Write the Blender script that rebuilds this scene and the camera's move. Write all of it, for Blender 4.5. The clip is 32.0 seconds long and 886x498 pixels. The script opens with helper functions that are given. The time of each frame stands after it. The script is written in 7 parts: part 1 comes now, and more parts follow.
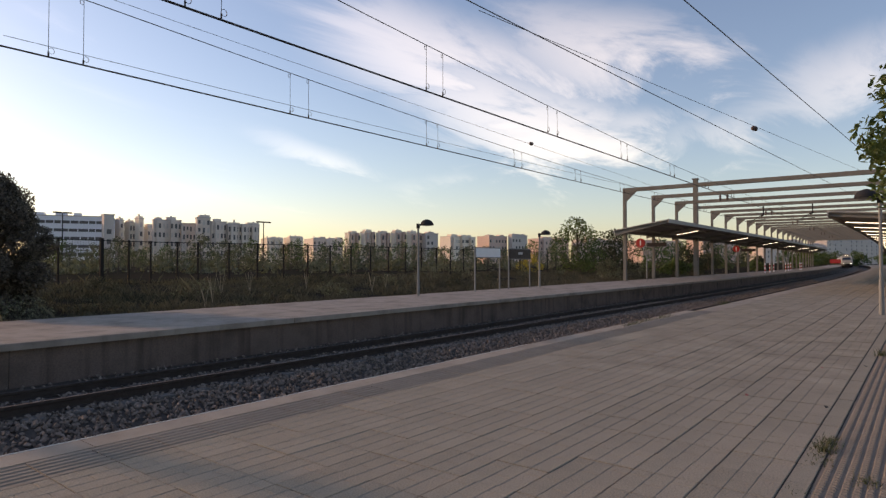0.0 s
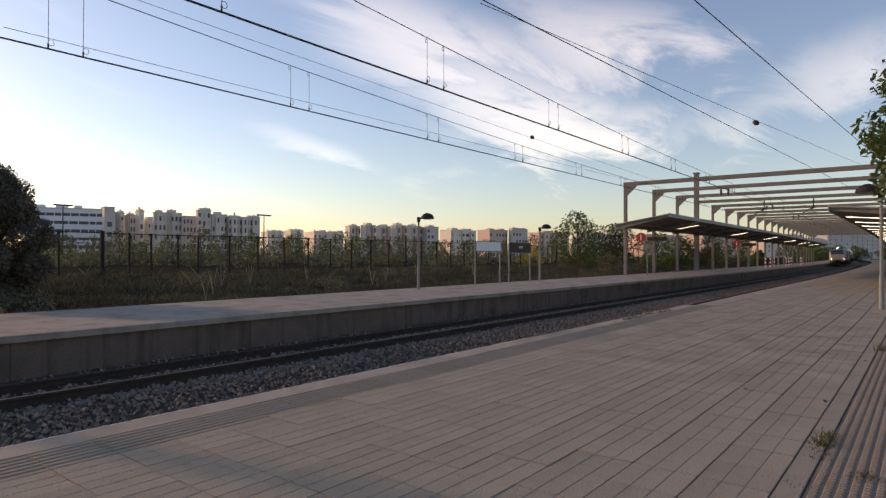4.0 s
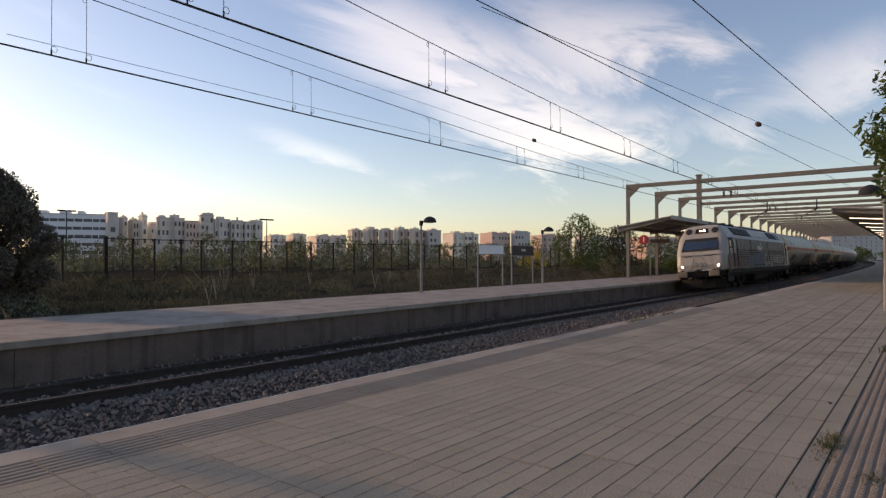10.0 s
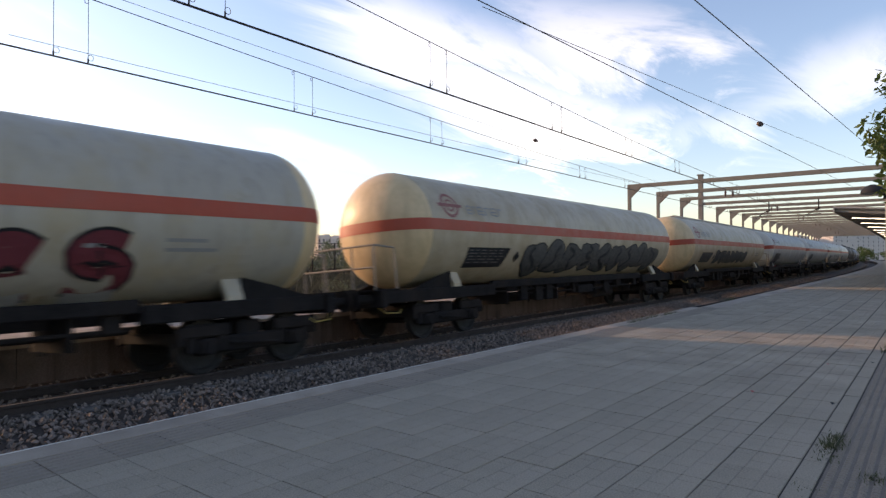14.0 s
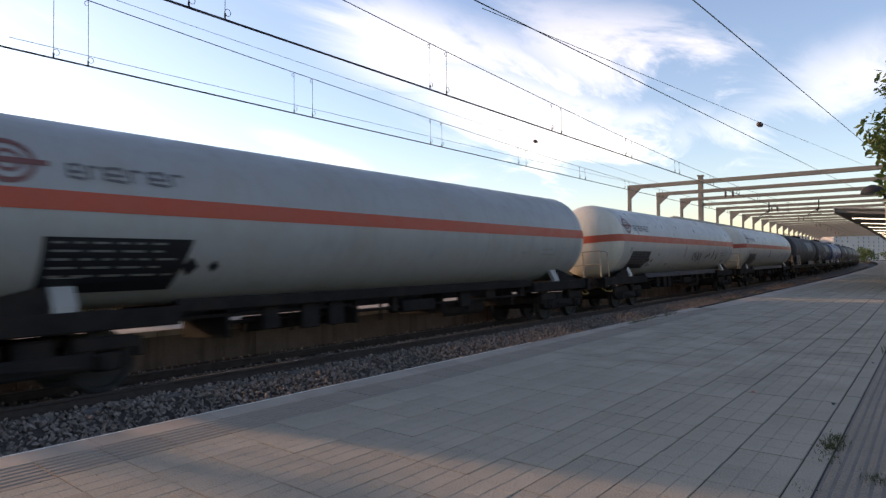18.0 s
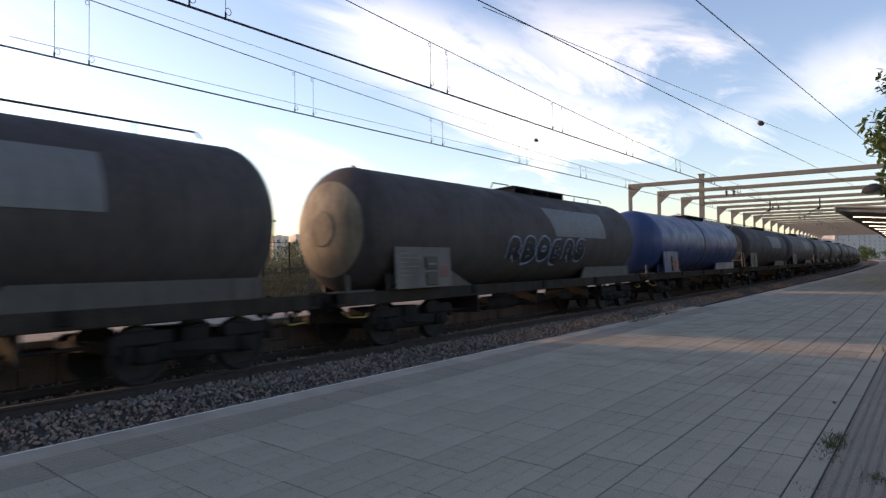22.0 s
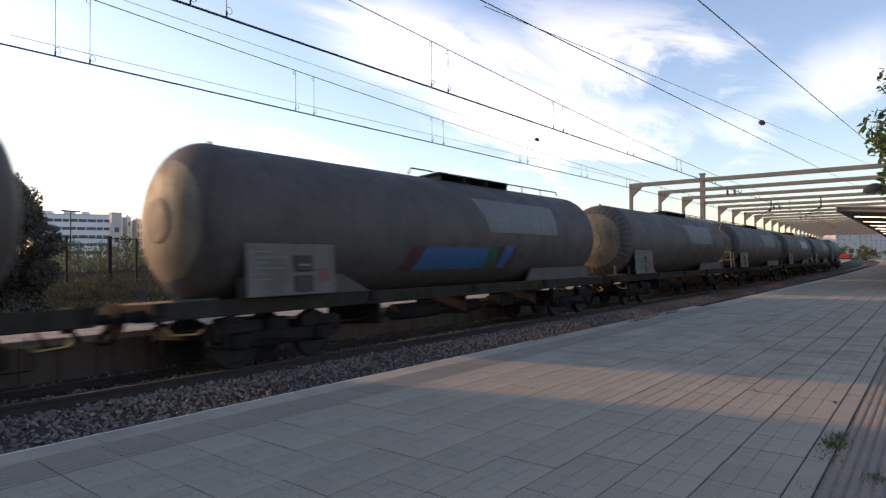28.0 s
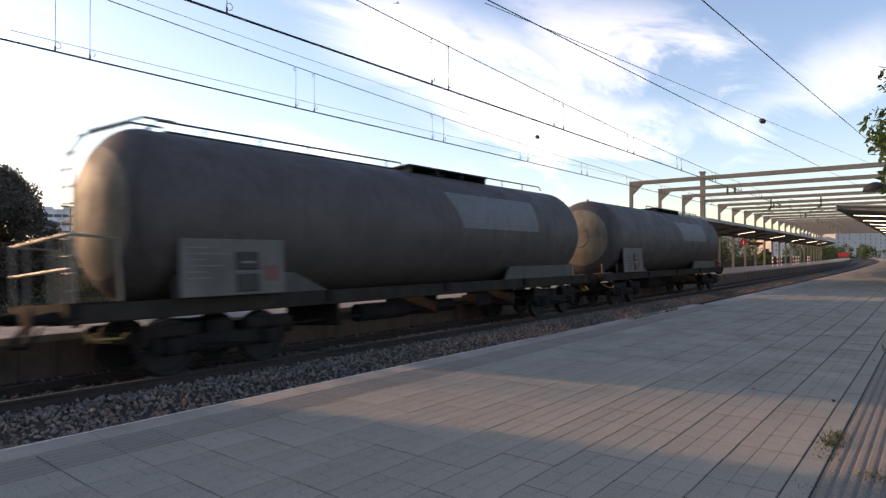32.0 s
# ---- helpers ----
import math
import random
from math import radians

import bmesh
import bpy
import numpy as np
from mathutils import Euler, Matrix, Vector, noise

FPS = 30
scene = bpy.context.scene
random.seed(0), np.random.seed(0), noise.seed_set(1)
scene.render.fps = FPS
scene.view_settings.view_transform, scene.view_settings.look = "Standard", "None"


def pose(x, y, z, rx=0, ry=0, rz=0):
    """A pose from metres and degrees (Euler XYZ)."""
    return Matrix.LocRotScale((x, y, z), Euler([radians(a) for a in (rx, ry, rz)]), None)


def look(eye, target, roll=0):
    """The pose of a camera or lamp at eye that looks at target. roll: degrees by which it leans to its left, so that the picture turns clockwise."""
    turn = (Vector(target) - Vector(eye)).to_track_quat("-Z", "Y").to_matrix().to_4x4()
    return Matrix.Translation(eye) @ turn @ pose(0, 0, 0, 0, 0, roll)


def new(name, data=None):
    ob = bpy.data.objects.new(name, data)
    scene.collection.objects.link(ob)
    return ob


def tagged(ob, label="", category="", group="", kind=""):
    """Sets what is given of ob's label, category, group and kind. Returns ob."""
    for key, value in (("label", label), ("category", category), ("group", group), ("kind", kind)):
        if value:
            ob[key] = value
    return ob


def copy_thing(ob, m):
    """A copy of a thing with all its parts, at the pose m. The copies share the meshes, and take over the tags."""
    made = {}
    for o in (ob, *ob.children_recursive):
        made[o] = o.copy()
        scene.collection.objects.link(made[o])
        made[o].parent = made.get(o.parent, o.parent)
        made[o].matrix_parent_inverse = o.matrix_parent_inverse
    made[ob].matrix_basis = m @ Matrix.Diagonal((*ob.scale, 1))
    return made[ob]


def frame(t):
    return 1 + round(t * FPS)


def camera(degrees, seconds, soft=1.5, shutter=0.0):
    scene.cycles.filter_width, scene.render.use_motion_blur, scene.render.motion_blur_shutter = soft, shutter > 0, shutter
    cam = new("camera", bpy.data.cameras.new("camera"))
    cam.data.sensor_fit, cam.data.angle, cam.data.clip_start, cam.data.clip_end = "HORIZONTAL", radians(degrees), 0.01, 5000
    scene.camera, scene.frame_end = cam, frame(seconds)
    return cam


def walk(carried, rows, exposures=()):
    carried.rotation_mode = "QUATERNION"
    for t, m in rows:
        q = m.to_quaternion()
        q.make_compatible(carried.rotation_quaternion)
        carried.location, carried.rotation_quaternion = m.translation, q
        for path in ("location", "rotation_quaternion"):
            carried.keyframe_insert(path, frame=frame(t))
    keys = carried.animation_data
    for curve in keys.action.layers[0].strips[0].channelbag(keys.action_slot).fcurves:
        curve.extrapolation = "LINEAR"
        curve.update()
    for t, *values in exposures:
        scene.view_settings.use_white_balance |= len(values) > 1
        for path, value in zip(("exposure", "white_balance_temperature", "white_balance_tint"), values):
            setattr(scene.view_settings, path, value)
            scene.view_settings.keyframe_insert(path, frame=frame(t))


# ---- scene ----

# World: x runs along the railway, y across it to the far platform, z = 0 on top of both platforms.
# ---- camera ----
EYE = (0.0, 0.0, 1.414)
cam = camera(72.63, 32.0, soft=1.35, shutter=0.22)
# seconds, heading from +x, tilt up, roll: a small sway on one spot
SWAY = [
    (0, 38.138, 1.183, 0.00), (0.5, 38.241, 0.929, 0.09), (1, 38.306, 0.647, 0.17), (1.5, 38.312, 0.404, 0.23),
    (2, 38.292, 0.280, 0.21), (2.5, 38.270, 0.289, 0.17), (3, 38.241, 0.384, 0.16), (3.5, 38.203, 0.502, 0.18),
    (5.5, 38.154, 0.696, 0.12), (6, 38.183, 0.728, 0.08), (6.5, 38.222, 0.756, 0.06), (7, 38.273, 0.770, 0.04),
    (7.5, 38.308, 0.751, 0.02), (8, 38.324, 0.728, -0.00), (8.5, 38.344, 0.748, -0.04), (9, 38.372, 0.804, -0.08),
    (9.5, 38.404, 0.864, -0.12), (10, 38.422, 0.900, -0.15), (10.5, 38.427, 0.919, -0.14), (11, 38.437, 0.929, -0.13),
    (11.5, 38.458, 0.930, -0.15), (12, 38.480, 0.942, -0.17), (12.5, 38.511, 0.964, -0.18), (13, 38.548, 0.963, -0.18),
    (13.5, 38.560, 0.936, -0.17), (14, 38.555, 0.908, -0.17), (14.5, 38.556, 0.892, -0.19), (16.5, 38.551, 1.037, -0.25),
    (17, 38.551, 1.026, -0.29), (17.5, 38.562, 1.023, -0.31), (18, 38.574, 1.027, -0.30), (18.5, 38.584, 1.035, -0.27),
    (19, 38.593, 1.029, -0.26), (19.5, 38.596, 1.010, -0.27), (20, 38.606, 1.002, -0.30), (20.5, 38.628, 0.994, -0.32),
    (21, 38.645, 0.964, -0.30), (21.5, 38.652, 0.939, -0.30), (22, 38.649, 0.928, -0.33), (22.5, 38.635, 0.925, -0.33),
    (23, 38.634, 0.938, -0.31), (23.5, 38.648, 0.945, -0.31), (24, 38.659, 0.927, -0.31), (24.5, 38.680, 0.916, -0.35),
    (25, 38.708, 0.935, -0.42), (25.5, 38.737, 0.961, -0.45), (27.5, 38.745, 0.807, -0.24), (28, 38.713, 0.855, -0.26),
    (28.5, 38.660, 0.890, -0.21), (29, 38.566, 0.920, -0.18), (29.5, 38.462, 0.938, -0.18), (30, 38.424, 0.937, -0.20),
    (30.5, 38.468, 0.925, -0.24), (31, 38.543, 0.880, -0.24), (31.5, 38.619, 0.771, -0.16), (32, 38.695, 0.586, -0.04)]
walk(cam, [(t, look(EYE, (EYE[0] + math.cos(radians(a)) * math.cos(radians(b)),
                          EYE[1] + math.sin(radians(a)) * math.cos(radians(b)),
                          EYE[2] + math.sin(radians(b))), r)) for t, a, b, r in SWAY],
     exposures=[(0, 0.52, 8700, 25), (11.5, 0.52, 8700, 25), (12.8, 1.1, 8500, 24.5), (20, 1.04, 8500, 24.5), (28, 1.12, 8500, 24.5), (32, 1.12, 8500, 24.5)])

# ---- sky and sun ----
SUN_AZ, SUN_EL = radians(106.5), radians(13.5)
sun_dir = Vector((math.cos(SUN_AZ) * math.cos(SUN_EL), math.sin(SUN_AZ) * math.cos(SUN_EL), math.sin(SUN_EL)))


def make_world():
    world = bpy.data.worlds.new("world")
    scene.world = world
    world.use_nodes = True
    nt = world.node_tree
    nt.nodes.clear()
    n, ln = nt.nodes.new, nt.links.new
    out, bg = n("ShaderNodeOutputWorld"), n("ShaderNodeBackground")
    sky = n("ShaderNodeTexSky")
    sky.sky_type, sky.sun_disc = "NISHITA", False
    sky.sun_elevation, sky.sun_rotation = SUN_EL, radians(90) - SUN_AZ
    sky.altitude, sky.air_density, sky.dust_density, sky.ozone_density = 300, 1.1, 0.85, 3.0
    # thin clouds: direction flattened onto a high layer, two noises, wispy streaks
    tc, sep = n("ShaderNodeTexCoord"), n("ShaderNodeSeparateXYZ")
    ln(tc.outputs["Generated"], sep.inputs[0])

    def mth(op, a, b=None):
        m = n("ShaderNodeMath")
        m.operation = op
        for i, v in enumerate((a, b)):
            if v is None:
                continue
            if isinstance(v, (int, float)):
                m.inputs[i].default_value = v
            else:
                ln(v, m.inputs[i])
        return m.outputs[0]
    zz = mth("ADD", mth("MAXIMUM", sep.outputs["Z"], 0.0), 0.12)
    comb = n("ShaderNodeCombineXYZ")
    ln(mth("DIVIDE", sep.outputs["X"], zz), comb.inputs[0])
    ln(mth("DIVIDE", sep.outputs["Y"], zz), comb.inputs[1])
    mp = n("ShaderNodeMapping")
    ln(comb.outputs[0], mp.inputs[0])
    mp.inputs["Location"].default_value = CLOUD_SHIFT
    mp.inputs["Rotation"].default_value = (0, 0, radians(30))
    mp.inputs["Scale"].default_value = (0.6, 1.15, 1)
    n1, n2 = n("ShaderNodeTexNoise"), n("ShaderNodeTexNoise")
    for k, sc, det, rgh in ((n1, 1.5, 10, 0.62), (n2, 0.5, 2, 0.5)):
        ln(mp.outputs[0], k.inputs["Vector"])
        k.inputs["Scale"].default_value, k.inputs["Detail"].default_value, k.inputs["Roughness"].default_value = sc, det, rgh
    n1.inputs["Distortion"].default_value = 0.7
    # cloud banks: azimuth from +x and height above the horizon of each centre, half sizes, slope (all in radians)
    az = mth("ARCTAN2", sep.outputs["Y"], sep.outputs["X"])
    el = mth("ARCSINE", sep.outputs["Z"])
    bank = None
    warp = mth("MULTIPLY", mth("SUBTRACT", n1.outputs[0], 0.5), 2.6)
    warp2 = mth("MULTIPLY", mth("SUBTRACT", n1.outputs[0], 0.5), 2.2)
    for a0, e0, wa, we, sl, amt in BANKS:
        da, de = mth("SUBTRACT", az, a0), mth("SUBTRACT", el, e0)
        p = mth("ADD", mth("DIVIDE", da, wa), warp)
        q = mth("ADD", mth("DIVIDE", mth("SUBTRACT", de, mth("MULTIPLY", da, sl)), we), warp2)
        k = mth("MAXIMUM", mth("SUBTRACT", 1.0, mth("ADD", mth("MULTIPLY", p, p), mth("MULTIPLY", q, q))), 0.0)
        k = mth("MULTIPLY", k, amt)
        bank = k if bank is None else mth("MAXIMUM", bank, k)
    ramp = n("ShaderNodeMapRange")
    ramp.interpolation_type = "SMOOTHSTEP"
    ramp.inputs["From Min"].default_value, ramp.inputs["From Max"].default_value = 0.93, 1.95
    soft_bank = mth("MULTIPLY", mth("MULTIPLY", bank, bank), 0.85)
    ln(mth("ADD", mth("ADD", mth("MULTIPLY", n1.outputs[0], 1.45), mth("MULTIPLY", n2.outputs[0], 0.25)), soft_bank), ramp.inputs["Value"])
    tint = n("ShaderNodeMix")
    tint.data_type, tint.blend_type = "RGBA", "MULTIPLY"
    tint.inputs[0].default_value = 1.0
    tint.inputs[7].default_value = (0.945, 0.985, 1.06, 1)
    ln(sky.outputs[0], tint.inputs[6])
    mix = n("ShaderNodeMix")
    mix.data_type, mix.blend_type = "RGBA", "MIX"
    ln(mth("MULTIPLY", ramp.outputs[0], 0.85), mix.inputs[0])
    ln(tint.outputs[2], mix.inputs[6])
    # a cloud is lit by the sky behind it and by the low sun
    cl = n("ShaderNodeMix")
    cl.data_type, cl.blend_type = "RGBA", "ADD"
    cl.inputs[0].default_value = 1.0
    ln(sky.outputs[0], cl.inputs[6])
    cl.inputs[7].default_value = (3.0, 2.8, 2.5, 1)
    ln(cl.outputs[2], mix.inputs[7])
    ln(mix.outputs[2], bg.inputs[0])
    bg.inputs[1].default_value = 0.15
    ln(bg.outputs[0], out.inputs[0])


CLOUD_SHIFT = (0.35, -0.2, 0)
BANKS = [(0.68, 0.325, 0.34, 0.12, 0.18, 1.0), (0.42, 0.335, 0.27, 0.1, 0.05, 0.95), (0.55, 0.235, 0.3, 0.12, 0.22, 1.0), (0.36, 0.215, 0.2, 0.05, 0.1, 0.8),
         (0.90, 0.178, 0.16, 0.04, 0.32, 0.72), (0.68, 0.127, 0.16, 0.03, -0.1, 0.6), (0.08, 0.255, 0.24, 0.09, -0.25, 0.85), (0.22, 0.195, 0.22, 0.05, -0.1, 0.75)]
make_world()
sun = new("sun", bpy.data.lights.new("sun", "SUN"))
sun.data.energy, sun.data.angle, sun.data.color = 1.7, radians(1.5), (1.0, 0.74, 0.5)
sun.matrix_basis = look((0, 0, 60), Vector((0, 0, 60)) - sun_dir)

# ---- materials ----
MATS = {}


def mat(name, base, rough=0.7, metal=0.0, var=0.25, scale=3.0, fine=40.0, bump=0.0, bscale=60.0, tint=None, rnd=0.0,
        streak=0.0, spec=0.3, glow=0.0, leafy=0.0, dirt=None, dirt_amt=0.0, dirt_scale=1.2, isl=0.0):
    """A surface with variation at two scales, fine relief, optional upright streaks, dirt and a per-piece tint."""
    if name in MATS:
        return MATS[name]
    m = bpy.data.materials.new(name)
    MATS[name] = m
    m.use_nodes = True
    nt = m.node_tree
    n, ln = nt.nodes.new, nt.links.new
    p = nt.nodes["Principled BSDF"]
    p.inputs["Roughness"].default_value, p.inputs["Metallic"].default_value = rough, metal
    p.inputs["Specular IOR Level"].default_value = spec
    tc = n("ShaderNodeTexCoord")

    def tex(sc, det=4, vec=None):
        t = n("ShaderNodeTexNoise")
        t.inputs["Scale"].default_value, t.inputs["Detail"].default_value = sc, det
        ln(vec or tc.outputs["Object"], t.inputs["Vector"])
        return t.outputs[0]

    def mixc(fac, a, b, kind="MIX"):
        x = n("ShaderNodeMix")
        x.data_type, x.blend_type = "RGBA", kind
        for i, v in ((0, fac), (6, a), (7, b)):
            if isinstance(v, (int, float)):
                x.inputs[i].default_value = v
            elif isinstance(v, tuple):
                x.inputs[i].default_value = (*v[:3], 1)
            else:
                ln(v, x.inputs[i])
        return x.outputs[2]

    def rng(v, a, b, lo, hi):
        r = n("ShaderNodeMapRange")
        for i, w in enumerate((a, b, lo, hi)):
            r.inputs[i + 1].default_value = w
        ln(v, r.inputs[0])
        return r.outputs[0]
    dark = tuple(c * (1 - var) for c in base)
    light = tuple(min(1, c * (1 + var)) for c in base)
    col = mixc(rng(tex(scale), 0.3, 0.7, 0, 1), dark, light)
    col = mixc(0.5, col, mixc(rng(tex(fine, 2), 0.3, 0.7, 0, 1), dark, light))
    if tint:
        col = mixc(rng(tex(scale * 0.35, 3), 0.48, 0.68, 0, 0.8), col, tint)
    if streak:
        mp = n("ShaderNodeMapping")
        mp.inputs["Scale"].default_value = (3.0, 3.0, 0.18)
        ln(tc.outputs["Object"], mp.inputs[0])
        col = mixc(rng(tex(1.6, 5, mp.outputs[0]), 0.5, 0.75, 0, streak), col, tuple(c * 0.35 for c in base))
    if dirt:
        col = mixc(rng(tex(dirt_scale, 6), 0.45, 0.72, 0, dirt_amt), col, dirt)
    if rnd or isl:
        if rnd:
            src = n("ShaderNodeObjectInfo").outputs["Random"]
        else:
            src = n("ShaderNodeNewGeometry").outputs["Random Per Island"]
        a = rnd or isl
        v = rng(src, 0, 1, 1 - a, 1 + a)
        g = n("ShaderNodeCombineColor")
        for i in range(3):
            ln(v, g.inputs[i])
        col = mixc(1.0, col, g.outputs[0], "MULTIPLY")
    ln(col, p.inputs["Base Color"])
    if leafy:
        # thin leaves let part of the light through
        tr, mx = n("ShaderNodeBsdfTranslucent"), n("ShaderNodeMixShader")
        ln(mixc(1.0, col, (1.25, 1.3, 0.7), "MULTIPLY"), tr.inputs["Color"])
        mx.inputs[0].default_value = leafy
        ln(p.outputs[0], mx.inputs[1])
        ln(tr.outputs[0], mx.inputs[2])
        ln(mx.outputs[0], nt.nodes["Material Output"].inputs["Surface"])
    if bump:
        b = n("ShaderNodeBump")
        b.inputs["Strength"].default_value, b.inputs["Distance"].default_value = bump, 0.008
        ln(tex(bscale, 3), b.inputs["Height"])
        ln(b.outputs[0], p.inputs["Normal"])
    if var and not metal:
        ln(rng(tex(scale * 2.3, 3), 0.3, 0.7, max(0.05, rough - 0.12), min(1, rough + 0.12)), p.inputs["Roughness"])
    if glow:
        p.inputs["Emission Color"].default_value = (*base[:3], 1)
        p.inputs["Emission Strength"].default_value = glow
    return m


def glass(name, tint=(0.02, 0.025, 0.03), rough=0.06):
    m = mat(name, tint, rough, 0, 0.1, spec=0.4)
    return m


PAVE = mat("paving_slab", (0.322, 0.27, 0.205), 0.9, var=0.36, scale=1.5, fine=85, bump=1.0, bscale=62, spec=0.15, rnd=0.05, dirt=(0.23, 0.185, 0.15), dirt_amt=0.35)
PAVE_FAR = mat("paving_slab_far", (0.322, 0.27, 0.205), 0.9, var=0.36, scale=1.5, fine=85, bump=1.0, bscale=62, spec=0.15, isl=0.0, dirt=(0.23, 0.185, 0.15), dirt_amt=0.35)
JOINT = mat("joint_sand", (0.05, 0.04, 0.033), 0.95, var=0.3)
RIBBASE = mat("dirty_ribbed_base", (0.19, 0.155, 0.125), 0.95, var=0.3, scale=3, fine=60)
COPING = mat("coping_concrete", (0.34, 0.275, 0.215), 0.8, var=0.12, scale=2, fine=70, bump=0.3, dirt=(0.17, 0.13, 0.1), dirt_amt=0.7)
NOSING = mat("pale_nosing", (0.62, 0.58, 0.52), 0.6, var=0.2, scale=3, fine=30)
TACTILE = mat("tactile_paving", (0.25, 0.2, 0.155), 0.85, var=0.18, scale=2, fine=60, bump=0.3, rnd=0.06, dirt=(0.15, 0.13, 0.1), dirt_amt=0.5)
CONCRETE = mat("platform_concrete", (0.165, 0.115, 0.095), 0.9, spec=0.1, var=0.3, scale=1.2, fine=40, bump=0.3, streak=0.6, dirt=(0.06, 0.046, 0.038), dirt_amt=0.8)
SLABTOP = mat("far_platform_top", (0.29, 0.243, 0.205), 0.85, var=0.1, scale=0.8, fine=30, bump=0.2, dirt=(0.15, 0.12, 0.1), dirt_amt=0.8, streak=0.3)
BALLAST = mat("ballast_bed", (0.07, 0.055, 0.046), 0.95, var=0.4, scale=9, fine=50, bump=1.0, bscale=28)
STONE = mat("ballast_stone", (0.195, 0.15, 0.122), 0.9, var=0.2, scale=6, fine=60, isl=0.45)
RUSTRAIL = mat("rusty_rail", (0.05, 0.034, 0.027), 0.8, var=0.3, scale=4, fine=50)
RAILHEAD = mat("polished_rail_head", (0.07, 0.055, 0.048), 0.75, 0.0, var=0.1)
SLEEPER = mat("concrete_sleeper", (0.12, 0.105, 0.095), 0.9, var=0.25)
SOIL = mat("dry_soil", (0.045, 0.038, 0.03), 0.95, spec=0.0, var=0.3, scale=0.4, fine=6, bump=0.5, bscale=8, tint=(0.032, 0.036, 0.02))
GRASS = mat("dry_grass", (0.105, 0.094, 0.07), 0.95, spec=0.05, leafy=0.15, var=0.3, scale=0.5, fine=3, tint=(0.1, 0.088, 0.06), isl=0.3)
SCRUB = mat("dusty_scrub_leaf", (0.07, 0.068, 0.05), 0.9, spec=0.05, leafy=0.15, var=0.3, isl=0.35)
DRYSTALK = mat("dry_stalk", (0.3, 0.26, 0.19), 0.9, var=0.2)
WEED = mat("green_weed", (0.075, 0.08, 0.035), 0.8, var=0.3, isl=0.3)
STEEL = mat("painted_grey_steel", (0.19, 0.176, 0.155), 0.8, spec=0.1, var=0.12, scale=1.5, fine=20, dirt=(0.16, 0.13, 0.1), dirt_amt=0.3)
GALV = mat("galvanised_steel", (0.24, 0.235, 0.225), 0.75, 0.0, spec=0.15, var=0.1)
DARKSTEEL = mat("dark_steel", (0.03, 0.03, 0.032), 0.8, spec=0.15, var=0.3)
BLACKPAINT = mat("black_fence_paint", (0.03, 0.026, 0.024), 0.95, spec=0.05, var=0.2)
WIRE = mat("copper_wire", (0.05, 0.042, 0.038), 0.6, 0.3, var=0.2)
CERAMIC = mat("insulator_ceramic", (0.1, 0.07, 0.06), 0.35, var=0.1)
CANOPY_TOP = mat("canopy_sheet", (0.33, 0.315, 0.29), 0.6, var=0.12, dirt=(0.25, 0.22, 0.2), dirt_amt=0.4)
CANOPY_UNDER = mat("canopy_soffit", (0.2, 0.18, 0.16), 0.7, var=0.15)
TUBE = mat("fluorescent_tube", (1.0, 0.93, 0.8), 0.4, var=0.0, glow=2.6)
WHITE = mat("white_enamel", (0.72, 0.72, 0.72), 0.4, var=0.06)
SIGNDARK = mat("dark_brown_sign", (0.035, 0.022, 0.02), 0.45, var=0.1)
SIGNRED = mat("red_sign", (0.38, 0.03, 0.025), 0.45, var=0.08)
ORANGE = mat("orange_mark_paint", (0.45, 0.1, 0.03), 0.6, var=0.2)
SUNLIT_OCHRE = mat("sunlit_ochre_paint", (0.3, 0.2, 0.06), 0.6, var=0.2)
LEAF = mat("dark_leaf", (0.055, 0.06, 0.036), 0.8, var=0.3, spec=0.1, leafy=0.2, isl=0.4)
LEAF_E = mat("evergreen_leaf", (0.115, 0.098, 0.082), 0.8, var=0.3, spec=0.05, leafy=0.12, isl=0.4)
G_DGREY = mat("smoky_spray_paint", (0.075, 0.072, 0.068), 0.55, var=0.3, scale=4)
LEAF_Y = mat("young_leaf", (0.15, 0.15, 0.105), 0.8, var=0.25, spec=0.05, leafy=0.18, isl=0.35)
LEAF_R = mat("plane_leaf", (0.085, 0.115, 0.048), 0.7, var=0.25, spec=0.15, leafy=0.35, isl=0.35)
LEAF_G = mat("broom_flower", (0.34, 0.27, 0.05), 0.8, leafy=0.35, var=0.25, isl=0.35)
BARK = mat("bark", (0.09, 0.07, 0.05), 0.95, var=0.3, scale=8, bump=0.6, bscale=30)
BRICKTAN = mat("tan_render", (0.72, 0.6, 0.52), 0.9, var=0.08, scale=0.2, fine=2)
BRICKRED = mat("rose_render", (0.66, 0.47, 0.39), 0.9, var=0.08, scale=0.2, fine=2)
CREAMWALL = mat("cream_render", (0.8, 0.68, 0.56), 0.9, var=0.07, scale=0.2, fine=2)
WHITEWALL = mat("white_render", (0.82, 0.8, 0.82), 0.85, var=0.05, scale=0.2, fine=2)
GREYWALL = mat("grey_render", (0.6, 0.52, 0.47), 0.9, var=0.08, scale=0.2, fine=2)


